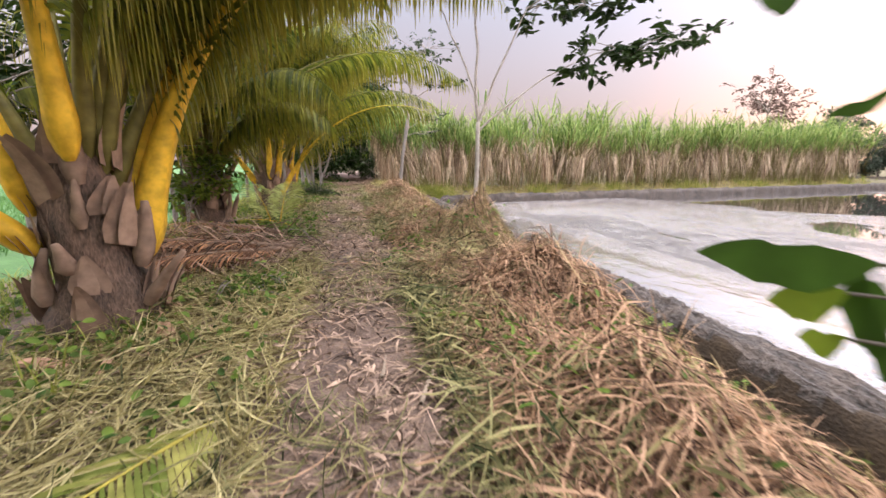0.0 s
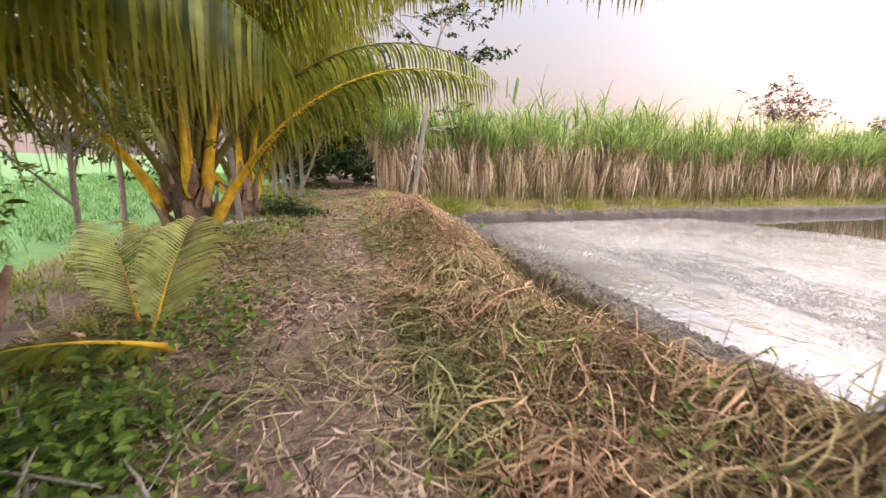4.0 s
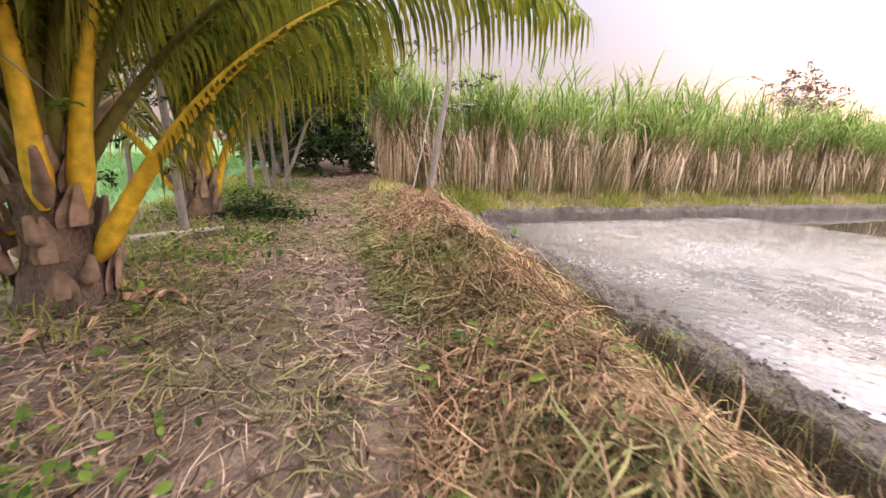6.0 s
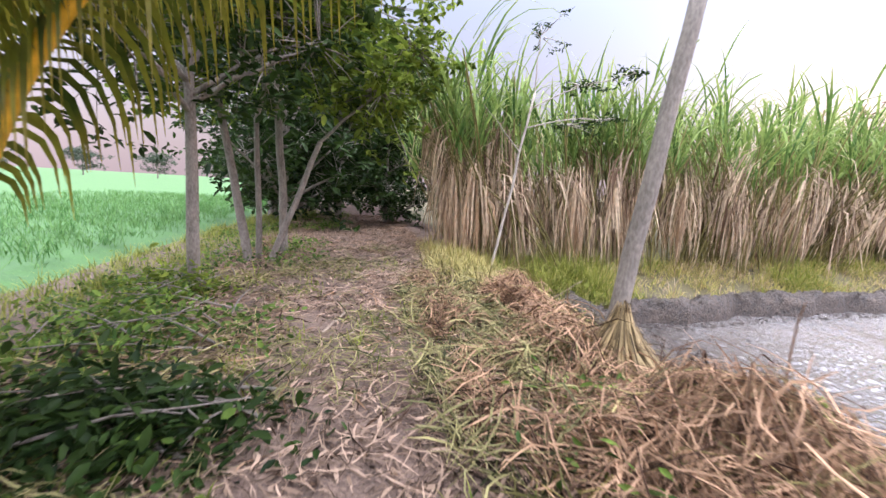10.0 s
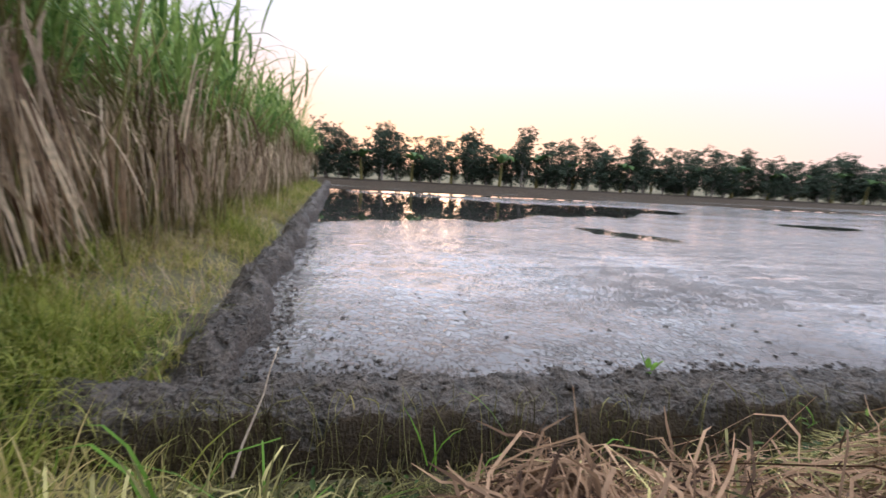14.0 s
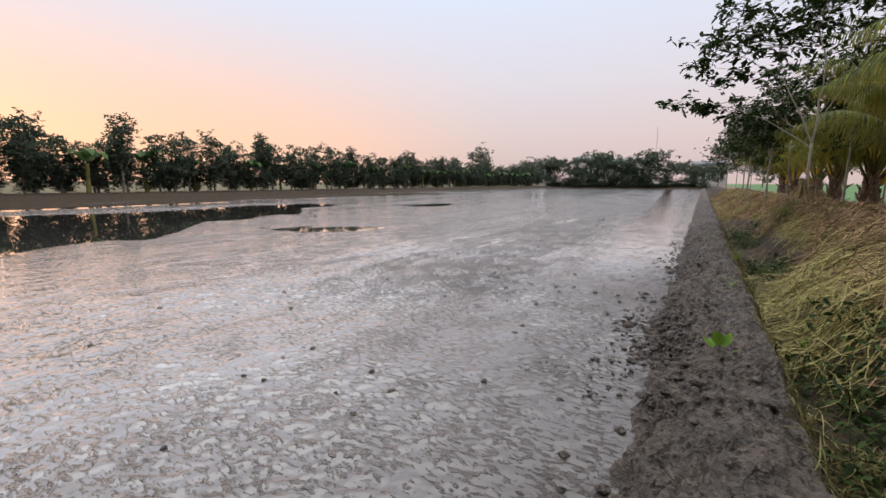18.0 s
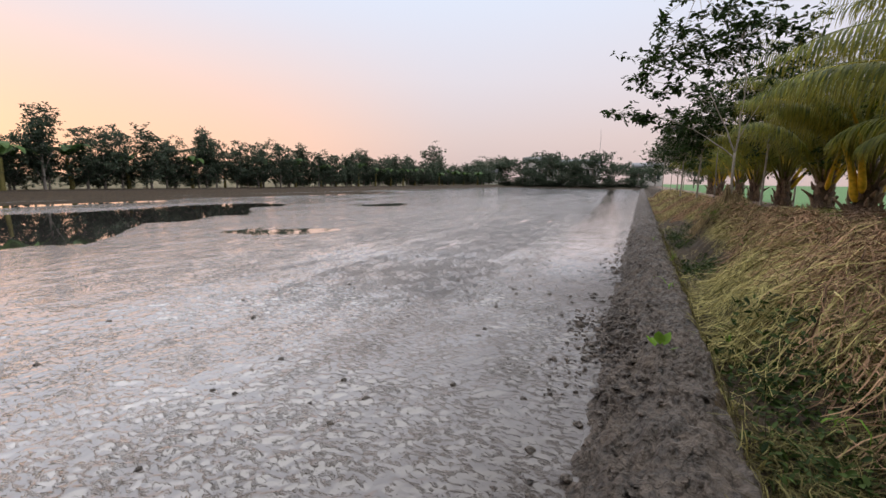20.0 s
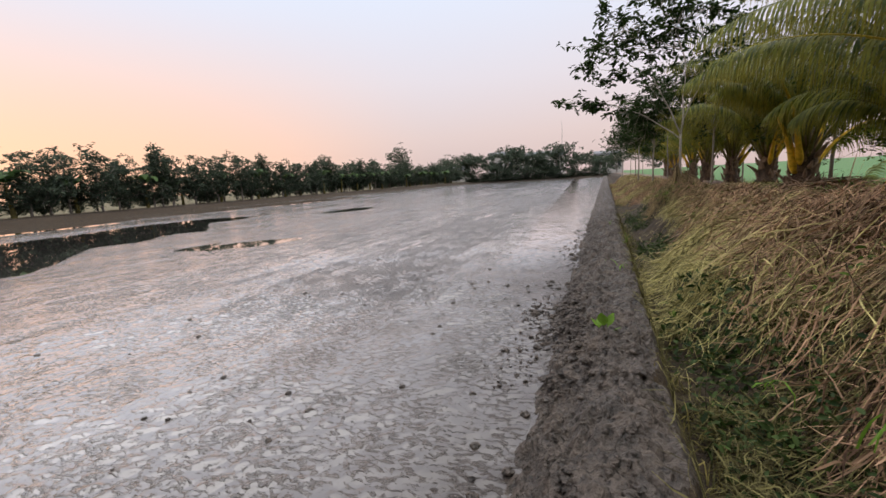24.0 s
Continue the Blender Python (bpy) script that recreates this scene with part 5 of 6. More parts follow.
def strands(n, xs, ys, L, w, lift=0.06, along=None, sag=0.6, spread=3.14, k=5, zf=ground_z, curl=0.09, arch=0.0):
    """Loose strands lying on the ground near the given places."""
    az = rng.uniform(0, 6.283, n) if along is None else along + 1.1 * smooth_noise(xs, ys, 2.4, 3.0) + rng.normal(0, spread, n)
    d = np.stack([np.cos(az), np.sin(az)], -1)
    u = np.linspace(-0.5, 0.5, k)
    ll = L * rng.uniform(0.5, 1.3, n)
    curve = rng.normal(0, curl, n)
    P = np.zeros((n, k, 3))
    P[:, :, 0] = xs[:, None] + d[:, :1] * ll[:, None] * u - d[:, 1:] * (curve * ll)[:, None] * (u ** 2 * 4 - 0.5)
    P[:, :, 1] = ys[:, None] + d[:, 1:] * ll[:, None] * u + d[:, :1] * (curve * ll)[:, None] * (u ** 2 * 4 - 0.5)
    g = zf(P[:, :, 0], P[:, :, 1])
    mid = g.mean(1, keepdims=True)
    P[:, :, 2] = g * sag + np.maximum(mid, g) * (1 - sag) + np.abs(rng.normal(0, lift, n))[:, None] + rng.normal(0, lift * 0.9, n)[:, None] * u * 2.2 + rng.normal(0, lift * 0.2, (n, k)) + 0.012
    P[:, :, 2] += (arch * np.abs(rng.normal(0, 1, n)) * ll)[:, None] * (0.6 - u ** 2 * 4)
    P[:, :, 2] = np.maximum(P[:, :, 2], g + 0.004)
    wid = w * rng.uniform(0.5, 1.4, n)[:, None] * np.array([0.35] + [1.0] * (k - 2) + [0.3])
    side = np.stack([-d[:, 1], d[:, 0], rng.normal(0, 0.7, n)], -1)
    return ribbons(P, wid, side)


def straw_heap(hx, hy, rx, ry, h, mat, n, label):
    a, r = rng.uniform(0, 6.283, n), np.sqrt(rng.uniform(0, 1, n)) * 1.45
    xs, ys = hx + rx * r * np.cos(a), hy + ry * r * np.sin(a)
    s1 = strands(n, xs, ys, 0.52, 0.0046, 0.09, sag=0.7, k=6, curl=0.13, arch=0.08) if mat is STRAW_PINK else strands(n, xs, ys, 0.45, 0.0042, 0.09, sag=0.75, curl=0.15, arch=0.08)
    v, q, u = s1
    me = mesh_from("straw_heap", v - np.array([hx, hy, 0]), quads=q, uv=u, mat=mat)
    ob = new("straw_heap", me)
    ob.matrix_basis = pose(hx, hy, 0)
    tagged(ob, label, "straw heap", "windrow of straw heaps", "stuff")


STRAW_DULL = leafy("weathered_straw", [(0.02, 0.014, 0.006), (0.07, 0.052, 0.022), (0.15, 0.115, 0.046), (0.36, 0.27, 0.13)], 0.8, trans=0.12)
for k, (hx, hy, rx, ry, h) in enumerate(HEAPS):
    near = hy > -1
    russet = k in (0, 1, 4, 7, 8, 9, 10, 12)
    straw_heap(hx, hy, rx, ry, h, STRAW_DULL if k in (3, 5, 6) else STRAW_PINK if russet else STRAW, 2700 if near else 2400,
               "heap of russet dry cane trash on the bund" if russet else "heap of tan dry straw on the bund")


def scatter(n, x0, x1, y0, y1, dens=None):
    xs, ys = rng.uniform(x0, x1, n), rng.uniform(y0, y1, n)
    if dens is not None:
        keep = rng.uniform(0, 1, n) < dens(xs, ys)
        xs, ys = xs[keep], ys[keep]
    return xs, ys


def stuff(name, parts, mat, label, category):
    tagged(new(name, ribbon_mesh(name, parts, mat)), label, category, kind="stuff")


path_d = lambda x, y: 0.25 + 0.75 * np.clip(np.abs(x + 0.3) / 1.6, 0, 1)
blotch = lambda x, y, sc, k: np.clip(0.5 + 1.3 * smooth_noise(x, y, sc, k), 0, 1)
xs, ys = scatter(62000, -2.6, 1.6, -1, 32, lambda x, y: path_d(x, y) * (0.2 + 0.8 * blotch(x, y, 1.7, 31.0)))
stuff("straw_litter", strands(len(xs), xs, ys, 0.30, 0.0040, 0.032, curl=0.12), LITTER, "dry straw and chopped leaves strewn over the path", "straw")
xs, ys = scatter(9000, -2.4, 1.5, -1, 30, lambda x, y: path_d(x, y) * blotch(x, y, 1.1, 32.0))
stuff("straw_litter", strands(len(xs), xs, ys, 0.40, 0.0060, 0.030, k=6, curl=0.14, arch=0.06), STRAW_PINK, "russet straw strewn in drifts over the path", "straw")
xs, ys = scatter(42000, -2.4, 1.4, -1, 36, lambda x, y: 0.4 + 0.6 * blotch(x, y, 2.2, 33.0))
stuff("leaf_litter", strands(len(xs), xs, ys, 0.10, 0.009, 0.018, k=4, curl=0.25, arch=0.12), LITTER, "withered brown leaf scraps on the path", "leaf litter")
# the windrow: russet trash on the crest, straw, then green hay down to the ditch, with dark gaps between the forkfuls
ditch = lambda x, y: 2.62 + 0.95 * np.clip((y - 12.0) / 2.5, 0, 1) * np.clip((18.1 - y) / 0.7, 0, 1) + 0.22 * smooth_noise(y, y * 0, 1.3, 41.0)
hole = lambda x, y: np.clip(0.45 + 1.3 * smooth_noise(x, y, 1.5, 8.0) + 1.9 * smooth_noise(x, y, 3.6, 9.0) + 0.6 * smooth_noise(x, y, 7.0, 42.0), 0.03, 1)
xs, ys = scatter(40000, 0.7, 2.9, -1, 21.5, lambda x, y: np.clip((2.5 + 0.2 * np.clip((y - 9.5) / 5.0, 0, 1) - x) * 3, 0, 1) * hole(x, y) * np.where((y > 18.7) & (x > 1.2), np.where(x > 2.2, 0.02, 0.16), 1))
half = np.clip(0.25 + blotch(xs, ys, 0.9, 43.0), 0, 1) * np.clip((2.95 - xs) / 0.6, 0, 1) > rng.uniform(0, 1, len(xs))
stuff("windrow_straw", strands(half.sum(), xs[half], ys[half], 0.50, 0.0052, 0.09, sag=0.75, k=6, curl=0.12, arch=0.10), STRAW_PINK, "russet cane trash spread along the windrow", "straw")
xs, ys = xs[~half], ys[~half]
stuff("windrow_straw", strands(len(xs), xs, ys, 0.48, 0.0032, 0.09, sag=0.8), STRAW, "tan straw spread along the windrow", "straw")
xs, ys = scatter(78000, 1.0, 3.9, -3, 22.2, lambda x, y: np.clip((x - 1.9) / 0.6, 0.06, 1) * np.clip((ditch(x, y) - x) * 3, 0, 1) * hole(x, y) * np.where(x > 2.85, 0.30, 1) * np.where(y > 18.7, np.where(x > 2.4, 0.22, 0.45), 1))
gold = (0.12 + 0.9 * blotch(xs, ys, 1.2, 44.0)) * np.clip((3.5 - xs) / 0.5, 0.25, 1) > rng.uniform(0, 1, len(xs))
stuff("cut_grass", strands((~gold).sum(), xs[~gold], ys[~gold], 0.62, 0.0027, 0.075, along=0.0, spread=0.45, sag=0.92, k=6, curl=0.12), CUT_GREEN, "dark green cut grass hanging down into the ditch", "grass")
stuff("cut_grass", strands(gold.sum(), xs[gold], ys[gold], 0.70, 0.0027, 0.085, along=0.0, spread=0.45, sag=0.9, k=6, curl=0.14, arch=0.04), HAY, "yellow-green hay hanging down into the ditch", "grass")
xs, ys = scatter(4500, 3.05, 3.80, -3, 18.3, lambda x, y: (0.1 + 0.9 * blotch(x, y, 1.7, 47.0)) * np.where(y < 12.5, 0.12, 1))
stuff("cut_grass", strands(len(xs), xs, ys, 0.40, 0.0032, 0.11, along=0.0, spread=0.8, sag=0.7, curl=0.2, arch=0.12), HAY, "loose grass hanging over the ditch beside the mud bund", "grass")
xs, ys = scatter(7000, 2.2, 3.75, 12.5, 20.6, lambda x, y: np.clip((ditch(x, y) + 0.15 - x) * 4, 0, 1) * (0.25 + 0.75 * hole(x, y)))
stuff("cut_grass", strands(len(xs), xs, ys, 0.85, 0.0042, 0.10, along=0.2, spread=0.7, sag=0.8, k=7, curl=0.16, arch=0.05), HAY, "long golden hay stalks lying over the edge of the windrow", "grass")
xs, ys = scatter(9000, 1.4, 2.7, 7.5, 17.5, lambda x, y: blotch(x, y, 1.0, 91.0) * (0.3 + 0.7 * hole(x, y)))
stuff("cut_grass", strands(len(xs), xs, ys, 0.62, 0.0036, 0.08, along=0.3, spread=0.9, sag=0.8, k=6, curl=0.15, arch=0.05), HAY, "yellow-green hay lying over the crest of the windrow", "grass")
xs, ys = scatter(9000, 0.7, 1.7, 6.5, 18.0, lambda x, y: blotch(x, y, 0.9, 92.0))
stuff("cut_grass", strands(len(xs), xs, ys, 0.50, 0.0040, 0.06, sag=0.85, k=6, curl=0.15, arch=0.05), CUT_GREEN, "dark green cut grass on the path side of the windrow", "grass")
xs, ys = scatter(6000, 1.6, 3.0, 12.0, 20.0, lambda x, y: hole(x, y))
stuff("windrow_straw", strands(len(xs), xs, ys, 0.70, 0.0050, 0.12, sag=0.75, k=7, curl=0.14, arch=0.08), STRAW_PINK, "russet stalks lying across the hay of the windrow", "straw")
xs, ys = scatter(16000, 0.9, 3.75, -40, -3)
half = blotch(xs, ys, 0.8, 45.0) > rng.uniform(0, 1, len(xs))
stuff("cut_grass", strands(half.sum(), xs[half], ys[half], 0.7, 0.006, 0.10, sag=0.85), HAY, "yellow-green cut grass along the bund", "grass")
stuff("cut_grass", strands((~half).sum(), xs[~half], ys[~half], 0.7, 0.006, 0.10, sag=0.85), STRAW_PINK, "russet cut grass along the bund", "grass")
xs, ys = scatter(16000, -1.8, 1.6, -1, 25, lambda x, y: np.clip(3.0 * smooth_noise(x, y, 1.6, 4.0), 0, 1))
stuff("cut_grass", strands(len(xs), xs, ys, 0.36, 0.0045, 0.055, curl=0.15, arch=0.08), WILT, "patches of wilting cut grass on the path", "grass")
xs, ys = scatter(27000, 0.5, 1.9, -1, 21, lambda x, y: blotch(x, y, 1.25, 46.0) * np.clip((1.9 - x) * 2, 0, 1))
stuff("cut_grass", strands(len(xs), xs, ys, 0.46, 0.0062, 0.075, curl=0.15, arch=0.10, sag=0.8), WILT, "wilted green cut grass on the path side of the windrow", "grass")


def tufts(n, xs, ys, h, w, blades=14, spread=0.06, zf=ground_z, k=5, lean=0.5):
    nb = n * blades
    i = np.repeat(np.arange(n), blades)
    bx, by = xs[i] + rng.normal(0, spread, nb), ys[i] + rng.normal(0, spread, nb)
    az = rng.uniform(0, 6.283, nb)
    L = h * rng.uniform(0.5, 1.25, nb)
    el = rng.uniform(0.9, 1.5, nb)
    bend = rng.uniform(0.2, 1.8, nb) * lean * 2
    u = np.linspace(0, 1, k)
    ang = el[:, None] - bend[:, None] * u ** 1.6
    r = np.cumsum(np.cos(ang), 1) * (L / k)[:, None]
    P = np.zeros((nb, k, 3))
    P[:, :, 0], P[:, :, 1] = bx[:, None] + np.cos(az)[:, None] * r, by[:, None] + np.sin(az)[:, None] * r
    P[:, :, 2] = zf(bx, by)[:, None] - 0.03 + np.cumsum(np.sin(ang), 1) * (L / k)[:, None]
    wid = w * rng.uniform(0.6, 1.3, nb)[:, None] * np.array([0.8, 1.0, 0.9, 0.6, 0.06][:k])
    return ribbons(P, wid, np.stack([-np.sin(az), np.cos(az), 0 * az], -1))


# grass bank under the sugarcane
xs, ys = scatter(15000, 3.0, 46, 21.5, 31)
d = ys - bank_y(xs)
clump = blotch(xs, ys, 1.1, 81.0) * 0.7 + 0.3 * blotch(xs, ys, 3.1, 82.0)
keep = (d > 0.75) & (d < 2.7) & (rng.uniform(0, 1, len(d)) < np.clip(1.4 - xs / 40, 0.3, 1) * (0.25 + 0.75 * clump))
stuff("bank_grass", tufts(keep.sum(), xs[keep], ys[keep], 0.50, 0.007, 12, 0.10, lean=0.8), BANK_GRASS, "yellow-green grass on the bank under the sugarcane", "grass")
tall = keep & (clump > 0.55) & (rng.uniform(0, 1, len(d)) < 0.35)
stuff("bank_grass", tufts(tall.sum(), xs[tall], ys[tall], 0.80, 0.007, 14, 0.12, lean=0.55), GRASS, "tall fresh grass clumps on the bank under the sugarcane", "grass")
pale = keep & (clump < 0.5) & (rng.uniform(0, 1, len(d)) < 0.4)
stuff("bank_grass", tufts(pale.sum(), xs[pale], ys[pale], 0.55, 0.006, 12, 0.12, lean=0.9), CANE_PALE, "dry pale grass on the bank under the sugarcane", "grass")
xs, ys = scatter(330, 1.4, 4.6, 21.6, 25.2)
stuff("bank_grass", tufts(len(xs), xs, ys, 0.45, 0.005, 14, 0.10), BANK_GRASS, "tall green grass at the corner of the bund", "grass")
xs, ys = scatter(1500, -4.8, -1.3, -2, 38, lambda x, y: np.clip(-(x + 1.2) / 2.2, 0, 1))
stuff("path_grass", tufts(len(xs), xs, ys, 0.34, 0.006, 14, 0.10), GRASS, "rough grass along the edge of the path", "grass")
xs, ys = scatter(900, 2.4, 3.5, -2, 18.6, lambda x, y: np.clip((ditch(x, y) - x) * 4, 0, 1))
stuff("ditch_grass", tufts(len(xs), xs, ys, 0.32, 0.0045, 12, 0.09, lean=0.9), CUT_GREEN, "drooping grass along the ditch", "grass")
xs, ys = scatter(150, 2.0, 2.95, 2, 18.6, lambda x, y: blotch(x, y, 1.3, 71.0) * np.where(y < 12.5, 0.25, 1))
stuff("hay_tufts", tufts(len(xs), xs, ys, 0.42, 0.0040, 22, 0.07, lean=1.0), HAY, "tufts of yellow-green hay arching over the ditch", "grass")
xs, ys = scatter(230, 1.1, 2.1, 2, 18.4, lambda x, y: blotch(x, y, 1.0, 72.0))
stuff("trash_tufts", tufts(len(xs), xs, ys, 0.50, 0.0050, 20, 0.08, lean=1.1), STRAW_PINK, "tufts of russet cane leaves sticking out of the windrow", "straw")
xs, ys = scatter(130, 1.2, 2.1, 20.7, 23.4)
stuff("corner_grass", tufts(len(xs), xs, ys, 0.45, 0.0050, 14, 0.09, lean=0.8), HAY, "yellow-green grass trodden down at the corner", "grass")
xs, ys = scatter(160, 3.0, 5.2, 22.9, 24.4)
stuff("corner_grass", tufts(len(xs), xs, ys, 0.7, 0.0060, 18, 0.12, lean=0.6), GRASS, "tall fresh green grass before the cane", "grass")
xs, ys = scatter(420, -1.6, 1.5, 16.5, 25.0, lambda x, y: np.clip(0.15 + 1.2 * smooth_noise(x, y, 1.9, 55.0), 0, 1))
stuff("path_grass", tufts(len(xs), xs, ys, 0.20, 0.005, 12, 0.08, lean=0.9), GRASS, "low tufts of green grass growing on the path", "grass")
# yellow cut grass thrown to the palm side near the start, dark weeds by the windrow
xs, ys = scatter(9000, -2.6, -0.5, 0.2, 6.2)
stuff("cut_grass", strands(len(xs), xs, ys, 0.50, 0.0045, 0.06), STRAW_GOLD, "golden cut grass lying under the palms", "grass")
xs, ys = scatter(7000, -2.6, -1.0, 7, 22, lambda x, y: np.clip(0.4 + smooth_noise(x, y, 1.3, 6.0), 0, 1))
stuff("cut_grass", strands(len(xs), xs, ys, 0.45, 0.0045, 0.05), STRAW_GOLD, "golden cut grass along the edge of the path", "grass")
xs, ys = scatter(360, 0.5, 2.6, 0.8, 18.2, lambda x, y: np.clip(smooth_noise(x, y, 1.4, 9.0) * 1.6, 0, 1))
wc = np.repeat(np.stack([xs, ys, ground_z(xs, ys) + 0.12], -1), 26, 0) + rng.normal(0, 1, (len(xs) * 26, 3)) * np.array([0.15, 0.15, 0.06])
stuff("weeds", leaves(wc, 0.085, 0.35, 0.5, 0.1), WEED, "dark green weeds trodden into the straw", "weeds")
xs, ys = scatter(700, 2.85, 3.55, 2, 21.8, lambda x, y: np.clip(0.35 + 1.5 * smooth_noise(x, y, 1.1, 51.0), 0, 1))
wc = np.repeat(np.stack([xs, ys, ground_z(xs, ys) + 0.08], -1), 14, 0) + rng.normal(0, 1, (len(xs) * 14, 3)) * np.array([0.10, 0.12, 0.06])
stuff("weeds", leaves(wc, 0.085, 0.42, 0.5, 0.1), WEED_DARK, "dark weeds growing low on the side of the ditch", "weeds")
xs, ys = scatter(7000, 2.5, 3.62, 18.4, 22.0)
stuff("ditch_grass", strands(len(xs), xs, ys, 0.26, 0.0035, 0.05, curl=0.2, arch=0.1), ROOTS, "dark roots and dead grass on the side of the ditch", "grass")
xs, ys = scatter(170, 2.6, 3.55, 17.6, 21.4)
wc = np.repeat(np.stack([xs, ys, ground_z(xs, ys) + 0.06], -1), 9, 0) + rng.normal(0, 1, (len(xs) * 9, 3)) * np.array([0.08, 0.10, 0.04])
stuff("weeds", leaves(wc, 0.07, 0.5, 0.5, 0.1), WEED_DARK, "small dark weeds in the ditch", "weeds")
# roots and grass that hang down the cut face of the bund
face_z = lambda x, y: MUD_Z + np.interp((x - 3.78) / 1.18, [-0.15, 0.0, 0.04, 0.10, 0.24], [-0.14, -0.12, 0.17, 0.34, 0.41])
xs, ys = scatter(2400, 3.62, 3.93, 6.0, 23.6, lambda x, y: 0.15 + 0.85 * blotch(x, y, 1.6, 93.0))
stuff("ditch_grass", strands(len(xs), xs, ys, 0.30, 0.0034, 0.05, along=0.0, spread=1.5, sag=1.0, k=6, zf=face_z, curl=0.2), ROOTS, "dark roots hanging down the cut side of the mud bund", "grass")
xs, ys = scatter(150, 3.55, 3.80, 8.0, 23.0, lambda x, y: blotch(x, y, 1.2, 94.0))
stuff("ditch_grass", tufts(len(xs), xs, ys, 0.28, 0.0045, 12, 0.07, zf=face_z, lean=1.0), CUT_GREEN, "tufts of dark grass at the foot of the mud bund", "grass")
# weeds with broad leaves
xs, ys = scatter(1700, -3.8, -0.7, 0, 36, lambda x, y: np.clip(0.3 + smooth_noise(x, y, 1.1, 2.0), 0, 1))
wz = ground_z(xs, ys)
wc = np.repeat(np.stack([xs, ys, wz + 0.10], -1), 16, 0) + rng.normal(0, 1, (len(xs) * 16, 3)) * np.array([0.12, 0.12, 0.06])
stuff("weeds", leaves(wc, 0.075, 0.6, 0.5, 0.1), WEED, "low green weeds with small broad leaves", "weeds")

# rice
xs, ys = scatter(9000, -24, -6.4, -6, 60, lambda x, y: np.clip(1.3 + (x + 6) / 16, 0.15, 1))
stuff("rice", tufts(len(xs), xs, ys, 0.42, 0.010, 9, 0.12, k=4, lean=0.3), RICE, "bright green young rice in the field beside the bund", "rice")


# ---- single things on the bund ----
xs, ys = -1.9 + rng.normal(0, 0.55, 1500), 6.25 + rng.normal(0, 0.42, 1500)
stuff("frond_heap", strands(1500, xs, ys, 0.7, 0.008, 0.16, along=0.1, spread=0.5, sag=0.6, k=6, curl=0.12, arch=0.10), SHEATH, "dark brown heap of rotting palm fronds by the path", "palm fronds")
PETIOLE_CUT = leafy("cut_petiole", [(0.34, 0.30, 0.05), (0.46, 0.38, 0.08)], 0.6, tip=(0.24, 0.24, 0.05), trans=0.0)
FROND_CUT = leafy("cut_leaflet", [(0.12, 0.18, 0.03), (0.28, 0.30, 0.06), (0.45, 0.42, 0.12)], 0.5, trans=0.3)


def fallen_frond(at, az, e0, L, bend, mat, pmat, label, **kw):
    root = thing("fallen_frond", at, label, "palm frond")
    pet, lf = frond_arrays(az, e0, L, bend, (0, 0, 0), **kw)
    part("leaf_blade", ribbon_mesh("leaf_blade", lf, mat), root, kind="stuff")
    part("petiole", tube_mesh("petiole", [pet], pmat), root)


for k, (az, e0, L, x, y) in enumerate([(168, 14, 2.2, -0.6, 6.35), (180, 8, 2.2, -0.8, 6.6), (192, 12, 2.1, -0.85, 6.15), (205, 6, 1.9, -0.9, 5.9), (158, 8, 2.0, -1.1, 6.9)]):
    fallen_frond((x, y, float(ground_z(x, y)) + 0.10 + 0.05 * k), az, e0, L, 14, FROND_DEAD, SHEATH, "dead russet palm frond lying in a heap by the path", pairs=60, leaf=0.85, bare=0.05, hang=0.30, lw=0.009, rs=0.45)
fallen_frond((-1.55, 9.62, 0.02), 80, 58, 1.25, 30, FROND_PALE, PETIOLE, "pale yellow-green young palm frond rising beside the path", pairs=34, leaf=1.05, bare=0.10, hang=0.22, lw=0.018, rs=0.2)
fallen_frond((-1.75, 9.9, 0.02), 125, 55, 1.25, 30, FROND_PALE, PETIOLE, "pale yellow-green young palm frond leaning over weeds", pairs=34, leaf=0.95, bare=0.1, hang=0.22, lw=0.018, rs=0.2)
fallen_frond((-0.75, 2.14, 0.09), 242, 9, 1.6, 16, FROND_CUT, PETIOLE_CUT, "cut green-yellow palm frond lying by the path", pairs=46, leaf=0.7, bare=0.02, hang=0.35, lw=0.014, rs=0.14)
fallen_frond((-1.25, 9.3, 0.05), 200, 22, 1.3, 40, FROND, PETIOLE, "low green palm frond lying beside the path", pairs=36, leaf=0.5, bare=0.1, hang=0.4, rs=0.4)


def branch_pile(x, y, rx, ry, h, n, label, mat=DARK_LEAF, leaf=0.11):
    z = float(ground_z(x, y))
    root = thing("branch_pile", (x, y, z), label, "branch pile")
    tw = []
    for k in range(16):
        a, b = rng.uniform(-1, 1, 2) * (rx, ry), rng.uniform(-1, 1, 2) * (rx, ry)
        tw.append(tube(bent((*a, 0.03), (*b, rng.uniform(0.05, h)), 0.05, 6), np.linspace(0.014, 0.004, 6), 5))
    part("branchwork", tube_mesh("branchwork", tw, BARK), root, kind="stuff")
    p = rng.normal(0, 0.5, (n, 3)) * (rx, ry, 0)
    p[:, 2] = np.abs(rng.normal(0, 1, n)) * h * 0.55 * np.exp(-(p[:, 0] / rx) ** 2 - (p[:, 1] / ry) ** 2) + 0.03
    part("leafage", ribbon_mesh("leafage", leaves(p, leaf, 0.4, 0.5, 0.1), mat), root, kind="stuff")


